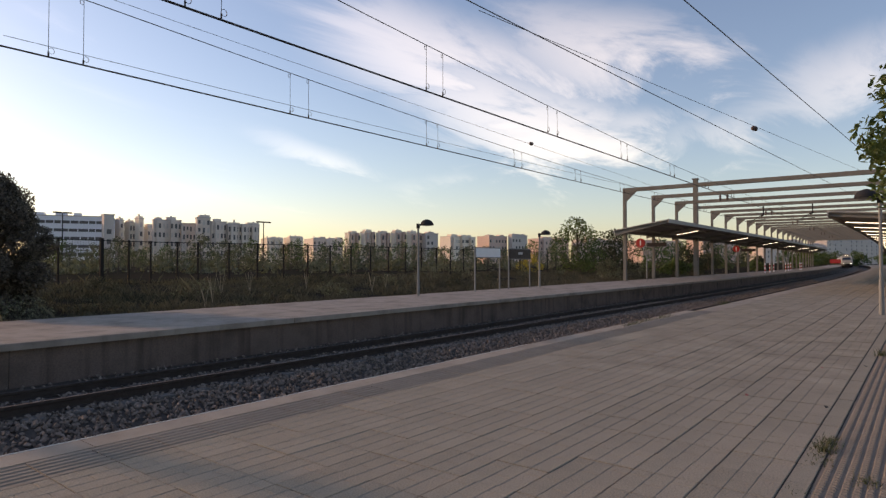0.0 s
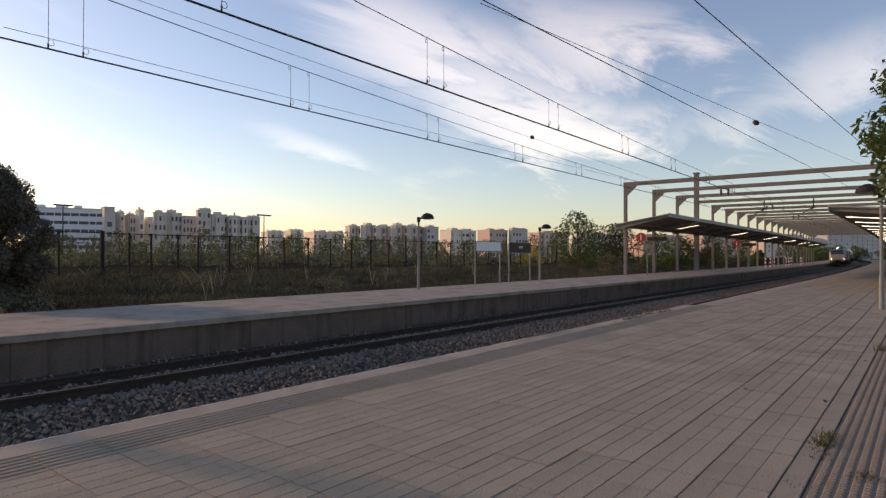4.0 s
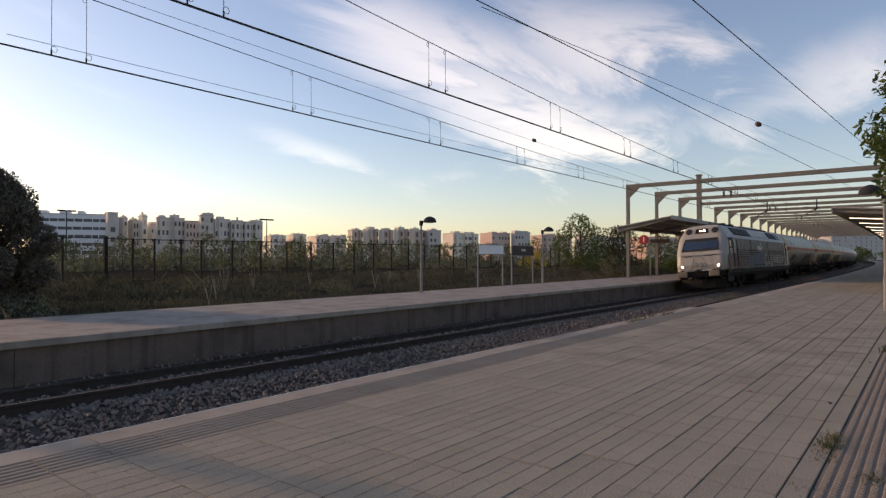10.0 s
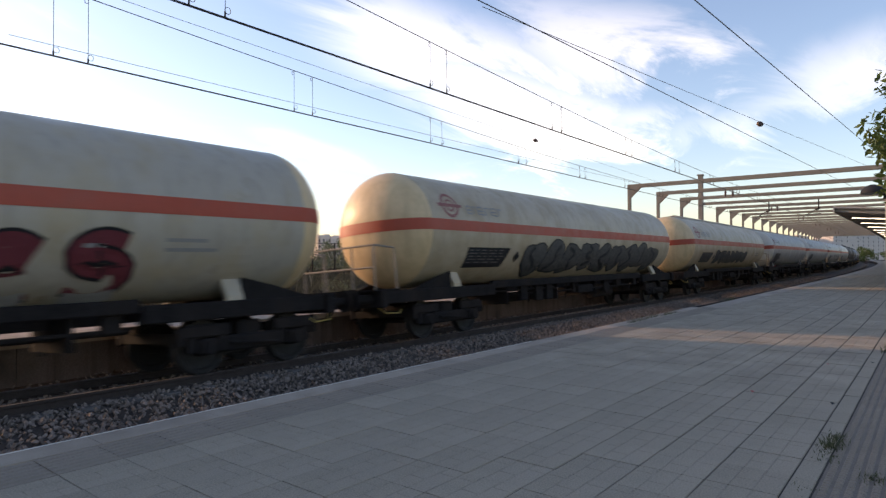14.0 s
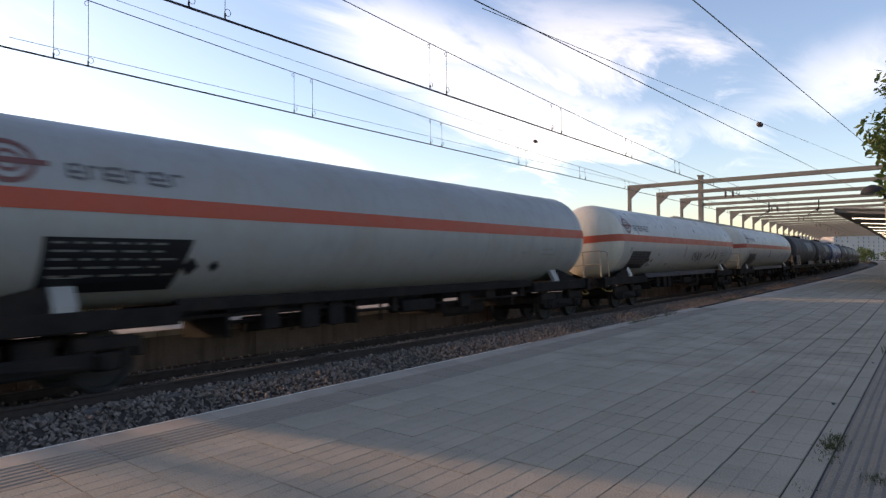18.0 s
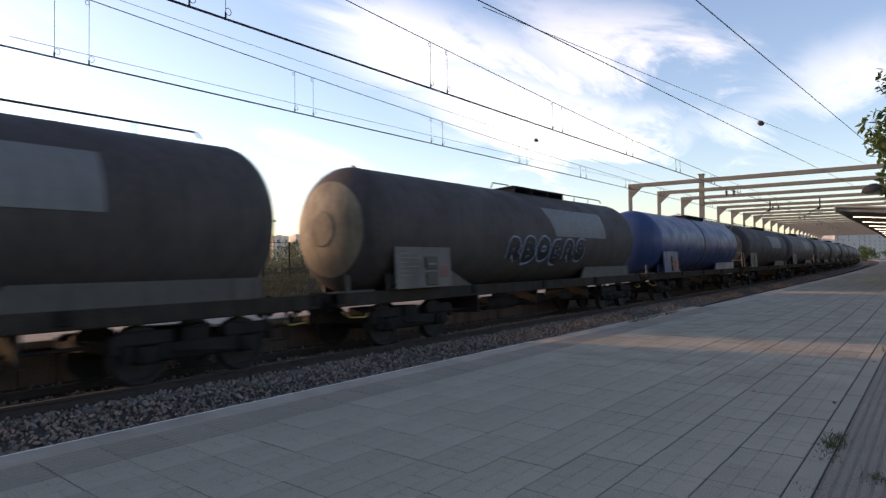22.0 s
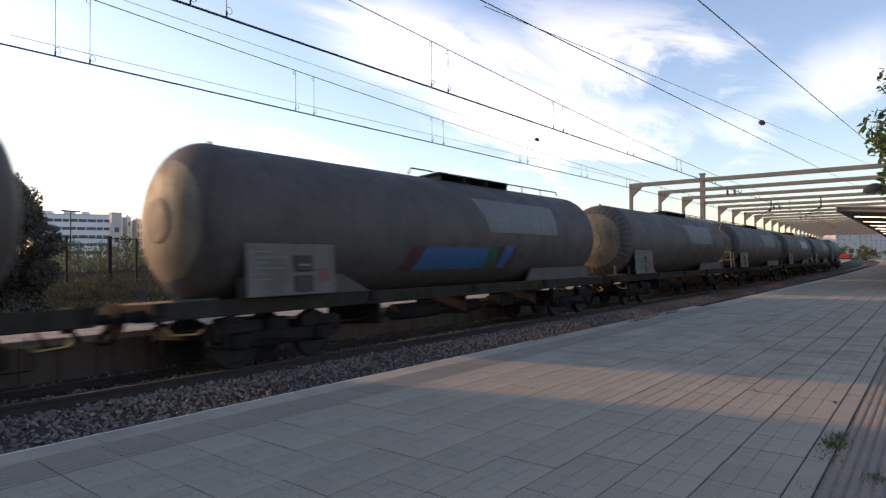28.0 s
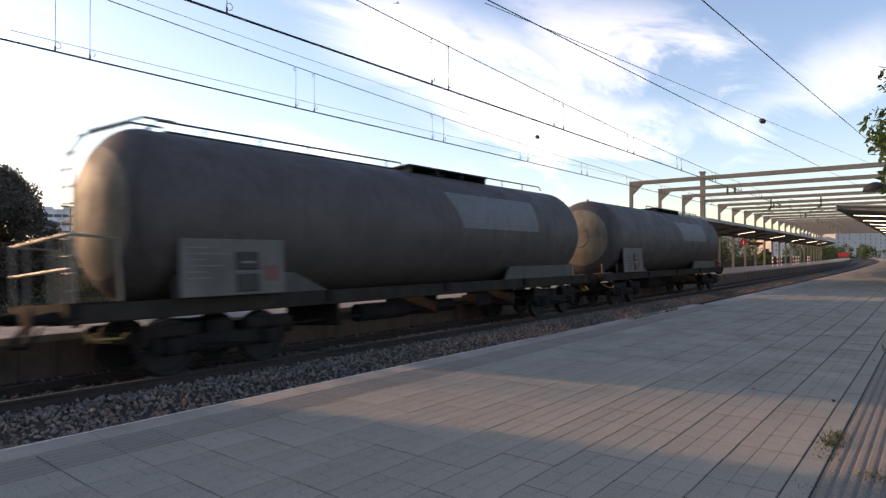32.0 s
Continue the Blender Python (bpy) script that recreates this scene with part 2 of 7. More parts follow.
def clear_glass(name, ior=1.45):
    """A thin pane: mostly clear, glossy at a slant."""
    m = bpy.data.materials.new(name)
    m.use_nodes = True
    nt = m.node_tree
    n, ln = nt.nodes.new, nt.links.new
    tr, gl, mx, fr = n("ShaderNodeBsdfTransparent"), n("ShaderNodeBsdfGlossy"), n("ShaderNodeMixShader"), n("ShaderNodeFresnel")
    tr.inputs[0].default_value = (0.8, 0.82, 0.8, 1)
    gl.inputs["Roughness"].default_value = 0.05
    fr.inputs[0].default_value = ior
    ln(fr.outputs[0], mx.inputs[0])
    ln(tr.outputs[0], mx.inputs[1])
    ln(gl.outputs[0], mx.inputs[2])
    ln(mx.outputs[0], nt.nodes["Material Output"].inputs["Surface"])
    return m


CLEAR = clear_glass("clear_cab_glass")
SCREEN = clear_glass("coated_windscreen_glass", 2.7)
FARPANE = mat("dull_window", (0.12, 0.105, 0.1), 0.4, var=0.2)
LOUVRE = mat("slate_grey_paint", (0.045, 0.048, 0.058), 0.45, var=0.2, scale=1.5, fine=25, dirt=(0.09, 0.08, 0.07), dirt_amt=0.5)
LOCOWHITE = mat("loco_white_paint", (0.36, 0.33, 0.295), 0.45, var=0.07, scale=0.9, fine=12, streak=0.35, dirt=(0.3, 0.25, 0.19), dirt_amt=0.55)
VALANCE = mat("grimy_valance_paint", (0.05, 0.045, 0.041), 0.85, spec=0.1, var=0.35, scale=2, fine=20, streak=0.6)
LOCOROOF = mat("loco_roof_paint", (0.33, 0.33, 0.335), 0.5, var=0.1, scale=1.2, fine=15, dirt=(0.2, 0.18, 0.16), dirt_amt=0.4)
UNDER = mat("grimy_underframe", (0.0175, 0.0155, 0.0155), 0.9, spec=0.06, var=0.4, scale=3, fine=30, tint=(0.028, 0.0215, 0.019))
SOLE = mat("dusty_sole_bar", (0.034, 0.028, 0.024), 0.9, spec=0.06, var=0.4, scale=3, fine=30, streak=0.4)
WHEELMAT = mat("rusty_wheel", (0.018, 0.015, 0.013), 0.7, var=0.3)
TANKCREAM = mat("cream_tank_paint", (0.37, 0.325, 0.265), 0.38, var=0.05, scale=0.7, fine=9, streak=0.25, dirt=(0.38, 0.28, 0.15), dirt_amt=0.6)
TANKWHITE = mat("white_tank_paint", (0.34, 0.322, 0.303), 0.36, var=0.04, scale=0.7, fine=9, streak=0.14, dirt=(0.3, 0.26, 0.22), dirt_amt=0.4)
TANKGREY = mat("greyed_white_tank_paint", (0.27, 0.268, 0.265), 0.42, var=0.05, scale=0.7, fine=9, streak=0.2, dirt=(0.24, 0.21, 0.17), dirt_amt=0.4)
# brown tank ends, brightened so that the colour carries the low sun
CAPBROWN = mat("sunlit_brown_end_paint", (0.19, 0.15, 0.108), 0.7, var=0.25, scale=1.0, fine=9, streak=0.4, dirt=(0.045, 0.036, 0.028), dirt_amt=0.6)
DIMBAR = mat("dim_lettering", (0.14, 0.135, 0.13), 0.6, var=0.2)
G_MOSS = mat("dull_green_spray", (0.03, 0.075, 0.055), 0.6, var=0.25, scale=2, streak=0.3)
G_BRIGHT = mat("bright_blue_paint", (0.03, 0.095, 0.21), 0.5, var=0.2, scale=4)
G_LBLUE = mat("pale_blue_spray_paint", (0.17, 0.23, 0.33), 0.55, var=0.25, scale=4)
TANKTAN = mat("tan_tank_paint", (0.42, 0.335, 0.235), 0.42, var=0.07, scale=0.7, fine=9, streak=0.35, dirt=(0.3, 0.21, 0.11), dirt_amt=0.7)
# ends warmer and paler than the tank sides: low sunlight put into the colour
CAPYELLOW = mat("sunlit_yellow_end_paint", (0.6, 0.43, 0.25), 0.42, var=0.08, scale=1.0, fine=9, streak=0.3, dirt=(0.4, 0.26, 0.14), dirt_amt=0.5)
CAPWHITE = mat("sunlit_white_end_paint", (0.5, 0.455, 0.385), 0.4, var=0.05, scale=1.0, fine=9, streak=0.2, dirt=(0.45, 0.38, 0.28), dirt_amt=0.4)
STRIPE = mat("red_band_paint", (0.4, 0.06, 0.03), 0.5, var=0.1, scale=1.2, fine=9, dirt=(0.25, 0.07, 0.04), dirt_amt=0.4)
TANKBLACK = mat("sooty_tank_paint", (0.06, 0.0485, 0.047), 0.7, var=0.2, scale=0.6, fine=8, streak=0.4, spec=0.2, tint=(0.07, 0.061, 0.055), dirt=(0.03, 0.027, 0.025), dirt_amt=0.6)
TANKSOOT = mat("faded_black_tank_paint", (0.085, 0.07, 0.067), 0.62, var=0.22, scale=0.6, fine=8, streak=0.45, spec=0.2, tint=(0.095, 0.08, 0.073), dirt=(0.038, 0.033, 0.03), dirt_amt=0.5)
TANKBLUE = mat("blue_tank_paint", (0.025, 0.05, 0.13), 0.42, var=0.12, scale=0.8, fine=8, streak=0.35, dirt=(0.035, 0.045, 0.08), dirt_amt=0.5)
PATCH = mat("pale_data_panel", (0.135, 0.131, 0.13), 0.6, var=0.12, streak=0.3)
PLATE = mat("grey_side_plate", (0.066, 0.06, 0.054), 0.7, var=0.2, streak=0.5, dirt=(0.05, 0.043, 0.037), dirt_amt=0.7)
BOARD = mat("pale_dirty_board", (0.122, 0.112, 0.102), 0.75, var=0.2, scale=2, fine=15, streak=0.45, dirt=(0.07, 0.06, 0.05), dirt_amt=0.6)
WORNTAN = mat("worn_tan_steel", (0.17, 0.14, 0.11), 0.7, var=0.3, scale=4, fine=30, dirt=(0.07, 0.055, 0.045), dirt_amt=0.7)
# railings and ladders: the tan of sunlit steel is put into the colour
RAILSTEEL = mat("sunlit_rail_steel", (0.2, 0.17, 0.14), 0.6, var=0.3, scale=6, fine=40, spec=0.4)
DARKRED = mat("dark_red_lettering", (0.15, 0.055, 0.05), 0.6, var=0.1)
DARKGREY = mat("dark_grey_lettering", (0.09, 0.085, 0.09), 0.6, var=0.1)
LABEL = mat("black_label_panel", (0.012, 0.012, 0.014), 0.4, var=0.1)
BAR = mat("label_lettering", (0.4, 0.4, 0.4), 0.6, var=0.1)
BARRED = mat("faded_red_lettering", (0.28, 0.1, 0.09), 0.6, var=0.1)
BARGREY = mat("grey_lettering", (0.24, 0.23, 0.22), 0.6, var=0.1)
SILLBLUE = mat("blue_sill_paint", (0.012, 0.014, 0.032), 0.6, var=0.3)
G_WHITE = mat("white_spray_paint", (0.33, 0.325, 0.32), 0.55, var=0.12)
G_BLACK = mat("black_spray_paint", (0.015, 0.015, 0.016), 0.5, var=0.1)
G_BLUE = mat("blue_spray_paint", (0.045, 0.085, 0.16), 0.5, var=0.3, scale=4)
G_RED = mat("crimson_spray_paint", (0.15, 0.03, 0.037), 0.5, var=0.2, scale=4)
G_DRED = mat("dull_red_paint", (0.075, 0.03, 0.028), 0.6, var=0.3, scale=4)
G_GREEN = mat("green_spray_paint", (0.09, 0.165, 0.165), 0.5, var=0.2, scale=4)
G_PINK = mat("pink_spray_paint", (0.15, 0.08, 0.085), 0.5, var=0.2, scale=4)
G_GREY = mat("silver_spray_paint", (0.18, 0.175, 0.17), 0.5, var=0.2, scale=4)
LAMPLIT = mat("headlight_lens", (1.0, 0.92, 0.75), 0.2, var=0.0, glow=18.0)
LAMPTOP = mat("marker_light", (1.0, 0.72, 0.5), 0.2, var=0.0, glow=26.0)
OLDWHITE = mat("weathered_white_patch", (0.3, 0.295, 0.28), 0.6, var=0.1, streak=0.3)
FEATHER = mat("dark_feathers", (0.03, 0.028, 0.027), 0.8, var=0.2)
REDLAMP = mat("red_lens", (0.5, 0.02, 0.02), 0.25, var=0.0)

# ---- mesh tools ----
X_BEND, R_BEND = 37.4, 2808.0


def bend(x):
    """Sideways shift of the railway, which turns gently left from X_BEND on."""
    return max(0.0, x - X_BEND) ** 2 / (2 * R_BEND)


def turn(x):
    return math.atan(max(0.0, x - X_BEND) / R_BEND)


def mesh_of(name, bm, material, smooth=False):
    me = bpy.data.meshes.new(name)
    bmesh.ops.recalc_face_normals(bm, faces=bm.faces[:])
    bm.to_mesh(me)
    bm.free()
    me.materials.append(material)
    if smooth:
        me.polygons.foreach_set("use_smooth", [True] * len(me.polygons))
    return me


def raw_mesh(name, verts, faces, material, smooth=False):
    me = bpy.data.meshes.new(name)
    me.from_pydata(verts, [], faces)
    me.materials.append(material)
    if smooth:
        me.polygons.foreach_set("use_smooth", [True] * len(me.polygons))
    me.update()
    return me


def part(name, bm, material, parent, label="", smooth=False):
    ob = new(name, bm if isinstance(bm, bpy.types.Mesh) else mesh_of(name, bm, material, smooth))
    ob.parent = parent
    if label:
        ob["label"] = label
    return ob


def thing(name, label, category, group="", kind="", at=None):
    ob = new(name)
    ob.empty_display_size = 0.2
    if at is not None:
        ob.matrix_basis = at
    return tagged(ob, label, category, group, kind)


def solo(name, bm, material, label="", category="", group="", kind="", smooth=False):
    ob = new(name, bm if isinstance(bm, bpy.types.Mesh) else mesh_of(name, bm, material, smooth))
    return tagged(ob, label, category, group, kind)


def box(bm, x0, x1, y0, y1, z0, z1, bev=0.0, m=None):
    g = bmesh.ops.create_cube(bm, size=1.0)
    vs = g["verts"]
    for v in vs:
        v.co = Vector((x0 + (v.co.x + 0.5) * (x1 - x0), y0 + (v.co.y + 0.5) * (y1 - y0), z0 + (v.co.z + 0.5) * (z1 - z0)))
        if m is not None:
            v.co = m @ v.co
    if bev:
        es = list({e for v in vs for e in v.link_edges})
        bmesh.ops.bevel(bm, geom=es, offset=bev, segments=1, affect="EDGES")
    return bm


def B(*a, **k):
    return box(bmesh.new(), *a, **k)


def rod(bm, p0, p1, r0, r1=None, seg=8, caps=True):
    p0, p1 = Vector(p0), Vector(p1)
    r1 = r0 if r1 is None else r1
    d = p1 - p0
    q = d.to_track_quat("Z", "Y").to_matrix()
    rings = []
    for p, r in ((p0, r0), (p1, r1)):
        rings.append([bm.verts.new(p + q @ Vector((r * math.cos(6.28318 * i / seg), r * math.sin(6.28318 * i / seg), 0))) for i in range(seg)])
    for i in range(seg):
        bm.faces.new((rings[0][i], rings[0][(i + 1) % seg], rings[1][(i + 1) % seg], rings[1][i]))
    if caps:
        bm.faces.new(rings[0][::-1])
        bm.faces.new(rings[1])
    return bm


def path_rod(bm, pts, r, seg=6):
    """One bent rod through all the points."""
    pts = [Vector(p) for p in pts]
    rings = []
    up = Vector((0.13, 0.31, 0.94))
    for i, p in enumerate(pts):
        d = (pts[min(i + 1, len(pts) - 1)] - pts[max(i - 1, 0)])
        d = d.normalized() if d.length > 1e-9 else Vector((1, 0, 0))
        s = d.cross(up)
        s = s.normalized() if s.length > 1e-4 else d.orthogonal().normalized()
        w = s.cross(d)
        rings.append([bm.verts.new(p + s * (r * math.cos(6.28318 * k / seg)) + w * (r * math.sin(6.28318 * k / seg))) for k in range(seg)])
    for a, b in zip(rings, rings[1:]):
        for k in range(seg):
            bm.faces.new((a[k], a[(k + 1) % seg], b[(k + 1) % seg], b[k]))
    bm.faces.new(rings[0][::-1])
    bm.faces.new(rings[-1])
    return bm


def lathe(bm, axis0, axis, profile, seg=24, close=True):
    """Turn a profile of (distance along axis, radius) about a line."""
    a0, ax = Vector(axis0), Vector(axis).normalized()
    q = ax.to_track_quat("Z", "Y").to_matrix()
    rings = []
    for d, r in profile:
        if r < 1e-5:
            rings.append([bm.verts.new(a0 + ax * d)])
        else:
            rings.append([bm.verts.new(a0 + ax * d + q @ Vector((r * math.cos(6.283185 * i / seg), r * math.sin(6.283185 * i / seg), 0))) for i in range(seg)])
    for a, b in zip(rings, rings[1:]):
        for i in range(seg):
            j = (i + 1) % seg
            if len(a) == 1 and len(b) == 1:
                continue
            if len(a) == 1:
                bm.faces.new((a[0], b[j], b[i]))
            elif len(b) == 1:
                bm.faces.new((a[i], a[j], b[0]))
            else:
                bm.faces.new((a[i], a[j], b[j], b[i]))
    return bm


def strip_xs(x0, x1):
    xs = [x0]
    while xs[-1] < x1 - 1e-6:
        x = xs[-1]
        xs.append(min(x1, x + (12 if x < X_BEND else 6)))
    return xs


def sweep(bm, prof, x0, x1, closed=True):
    """Extrude a (y, z) profile along the bending railway."""
    rings = []
    for x in strip_xs(x0, x1):
        a, b = turn(x), bend(x)
        rings.append([bm.verts.new((x - y * math.sin(a), y * math.cos(a) + b, z)) for y, z in prof])
    n = len(prof)
    for p, q in zip(rings, rings[1:]):
        for i in range(n if closed else n - 1):
            j = (i + 1) % n
            bm.faces.new((p[i], p[j], q[j], q[i]))
    if closed:
        bm.faces.new(rings[0][::-1])
        bm.faces.new(rings[-1])
    return bm


def place(x, y, z=0.0):
    """A point given along and across the railway."""
    a = turn(x)
    return Vector((x - y * math.sin(a), y * math.cos(a) + bend(x), z))

# ---- the setting ----
Y_EDGE_NEAR, Y_EDGE_FAR, Y_BACK_FAR = 5.24, 12.26, 16.9
Y_TRACK, Y_TRACK_NEAR = 10.54, 6.28
Z_RAIL = -0.609
CANT = 4.25
X_END = 330


def ground_height(x, y):
    if y < -7:
        return -0.12
    if y < 16.65:
        return -1.25
    t = min(1, (y - 16.7) / 11)
    far = max(0.0, min(1, (y - 40) / 200))
    return -0.22 + 0.6 * t * t * (3 - 2 * t) - 0.3 * far + 0.08 * noise.noise(Vector((x * 0.11, y * 0.11, 0)))


def build_ground():
    xs = [-4000, -1500, -600, -250, -120] + list(range(-80, 400, 8)) + [420, 520, 700, 1100, 2000, 4000]
    ys = [-4000, -1000, -250, -60, -20, -7.02, -7, 16.6, 16.72] + [18 + 1.6 * i for i in range(16)] + [48, 60, 80, 110, 160, 250, 400, 700, 1300, 4000]
    vs = [(x, y + (bend(min(x, 420)) if -8 < y < 60 else 0), ground_height(x, y)) for x in xs for y in ys]
    n = len(ys)
    fs = [(i * n + j, (i + 1) * n + j, (i + 1) * n + j + 1, i * n + j + 1) for i in range(len(xs) - 1) for j in range(n - 1)]
    solo("ground", raw_mesh("ground", vs, fs, SOIL, True), SOIL, "dry earth with patchy grass round the station", "ground", kind="structure")


def build_platforms():
    near = solo("platform_near", sweep(bmesh.new(), [(-7.0, -0.02), (-7.0, -1.4), (5.12, -1.4), (5.12, -0.3), (5.2, -0.25), (5.2, -0.1), (5.1, -0.06), (4.46, -0.06), (4.46, -0.008), (-0.63, -0.008), (-0.63, -0.02)], -30, 18.2),
                JOINT, "concrete station platform paved with grooved slabs", "platform", kind="structure")
    part("far_length", sweep(bmesh.new(), [(-7.0, -0.02), (-7.0, -1.4), (4.95, -1.4), (4.95, -0.3), (5.0, -0.25), (5.0, -0.06), (4.46, -0.06), (4.46, -0.008), (-0.63, -0.008), (-0.63, -0.02)], 18.2, X_END), JOINT, near)
    tarmac = part("back_paving", sweep(bmesh.new(), [(-6.98, -0.015), (-6.98, 0.0), (-0.62, 0.0), (-0.62, -0.015)], -30, X_END), PAVE_FAR, near)
    far = solo("platform_far", sweep(bmesh.new(), [(16.9, -0.05), (16.9, -1.4), (12.42, -1.4), (12.42, -0.13), (16.5, -0.13), (16.5, -0.05)], -40, X_END),
               CONCRETE, "weathered concrete platform wall stained with rail dust", "platform", kind="structure")
    # the top deck and the projecting coping slabs along the edge, each about 3.6 m long
    part("deck", sweep(bmesh.new(), [(16.88, -0.125), (12.75, -0.125), (12.75, -0.004), (16.88, 0.006)], -40, X_END), SLABTOP, far, "pale worn concrete deck")
    rnd = random.Random(5)
    x = -30.0
    while x < 150:
        ln_ = 3.6
        bm = bmesh.new()
        d = rnd.uniform(-0.006, 0.006)
        sweep(bm, [(12.75, -0.125), (12.26 + d, -0.125), (12.26 + d, -0.012), (12.275 + d, 0.0), (12.75, 0.0)], x + 0.005, x + ln_ - 0.005)
        part("coping_slab", bm, SLABTOP, far)
        x += ln_
    part("coping_far_end", sweep(bmesh.new(), [(12.75, -0.125), (12.26, -0.125), (12.26, 0.0), (12.75, 0.0)], 150.0, X_END), SLABTOP, far)
    # upright wall panels under the coping
    x = -30.0
    while x < 120:
        part("wall_panel", sweep(bmesh.new(), [(12.43, -1.3), (12.385 + rnd.uniform(-0.006, 0.01), -1.3), (12.385 + rnd.uniform(-0.006, 0.01), -0.14), (12.43, -0.14)], x + 0.004, x + 4.796), CONCRETE, far)
        x += 4.8


def build_track():
    bed = solo("track_bed", sweep(bmesh.new(), [(5.12, -1.25), (5.12, -0.87), (6.2, -0.86), (8.4, -0.84), (9.0, -0.74), (9.72, -0.715), (11.4, -0.85), (12.42, -0.8), (12.42, -1.25)], -40, 640),
               BALLAST, "grey crushed-stone ballast bed between the platforms", "ballast", kind="structure")
    for yc, nm in ((Y_TRACK, "far"), (Y_TRACK_NEAR, "near")):
        tr = thing("railway_track", "broad-gauge railway track with rust-brown rails", "track", kind="structure")
        s = math.sin(radians(CANT))
        for side in (-1, 1):
            y = yc + side * 0.8675
            z = Z_RAIL - side * 0.8675 * s if nm == "far" else -0.53
            prof = [(-0.036, 0), (0.036, 0), (0.036, -0.038), (0.009, -0.05), (0.009, -0.135), (0.07, -0.152), (0.07, -0.165), (-0.07, -0.165), (-0.07, -0.152), (-0.009, -0.135), (-0.009, -0.05), (-0.036, -0.038)]
            rail = part("rail", sweep(bmesh.new(), [(y + a, z + b - 0.002) for a, b in prof], -40, 640), RUSTRAIL, tr)
            part("rail_head", sweep(bmesh.new(), [(y - 0.03, z), (y + 0.03, z), (y + 0.03, z - 0.0015), (y - 0.03, z - 0.0015)], -40, 640), RAILHEAD, rail)
        sl = B(-0.13, 0.13, -1.3, 1.3, -0.36, -0.168, bev=0.02)
        me = mesh_of("sleeper", sl, SLEEPER)
        k = 0
        x = -12.0
        while x < (80 if nm == "far" else 40):
            ob = new("sleeper", me)
            ob.parent = tr
            p = place(x, yc, Z_RAIL if nm == "far" else -0.53)
            ob.matrix_basis = pose(*p, -CANT if nm == "far" else 0, 0, math.degrees(turn(x)))
            x += 0.6
    # loose stones: thickest where the bed is open to view
    rs = np.random.RandomState(3)
    N = 30000
    x = np.where(rs.rand(N) < 0.8, rs.uniform(-4, 34, N), rs.uniform(34, 80, N))
    y = np.where(rs.rand(N) < 0.75, rs.uniform(7.7, 9.75, N), rs.uniform(9.6, 12.4, N))
    zt = np.interp(y, [5.12, 6.2, 8.4, 9.0, 9.72, 11.4, 12.42], [-0.87, -0.86, -0.84, -0.74, -0.715, -0.85, -0.8])
    keep = (np.abs(y - (Y_TRACK - 0.8675)) > 0.09) & (np.abs(y - (Y_TRACK + 0.8675)) > 0.09)
    x, y, zt = x[keep], y[keep], zt[keep]
    n = len(x)
    y = y + np.maximum(0, x - X_BEND) ** 2 / (2 * R_BEND)
    octa = np.array([(1, 0, 0), (-1, 0, 0), (0, 1, 0), (0, -1, 0), (0, 0, 1), (0, 0, -1), (0.6, 0.6, 0.5), (-0.6, -0.6, 0.5)])
    size = rs.uniform(0.02, 0.046, (n, 1, 1)) * rs.uniform(0.7, 1.25, (n, 1, 3))
    ang = rs.uniform(0, 6.28, n)
    ca, sa = np.cos(ang)[:, None], np.sin(ang)[:, None]
    v = octa[None] * size * rs.uniform(0.75, 1.2, (n, 8, 1))
    vx, vy = v[:, :, 0] * ca - v[:, :, 1] * sa, v[:, :, 0] * sa + v[:, :, 1] * ca
    tilt = rs.uniform(-0.7, 0.7, (n, 1))
    v = np.stack([vx + x[:, None], vy + y[:, None], v[:, :, 2] + vx * tilt + (zt + 0.012 + rs.uniform(-0.01, 0.02, n))[:, None]], -1).reshape(-1, 3)
    fbase = [(4, 0, 6), (4, 6, 2), (6, 0, 2), (4, 2, 1), (4, 1, 7), (4, 7, 3), (7, 1, 3), (4, 3, 0), (5, 2, 0), (5, 1, 2), (5, 3, 1), (5, 0, 3)]
    fs = [(a + 8 * i, b + 8 * i, c + 8 * i) for i in range(n) for a, b, c in fbase]
    solo("ballast_stones", raw_mesh("ballast_stones", v.tolist(), fs, STONE), STONE, "loose angular grey ballast stones on the track bed", "ballast", kind="stuff")


build_ground()
build_platforms()
build_track()

# ---- overhead line ----
def sag(p0, p1, n, dip):
    p0, p1 = Vector(p0), Vector(p1)
    return [p0.lerp(p1, i / n) - Vector((0, 0, dip * 4 * (i / n) * (1 - i / n))) for i in range(n + 1)]


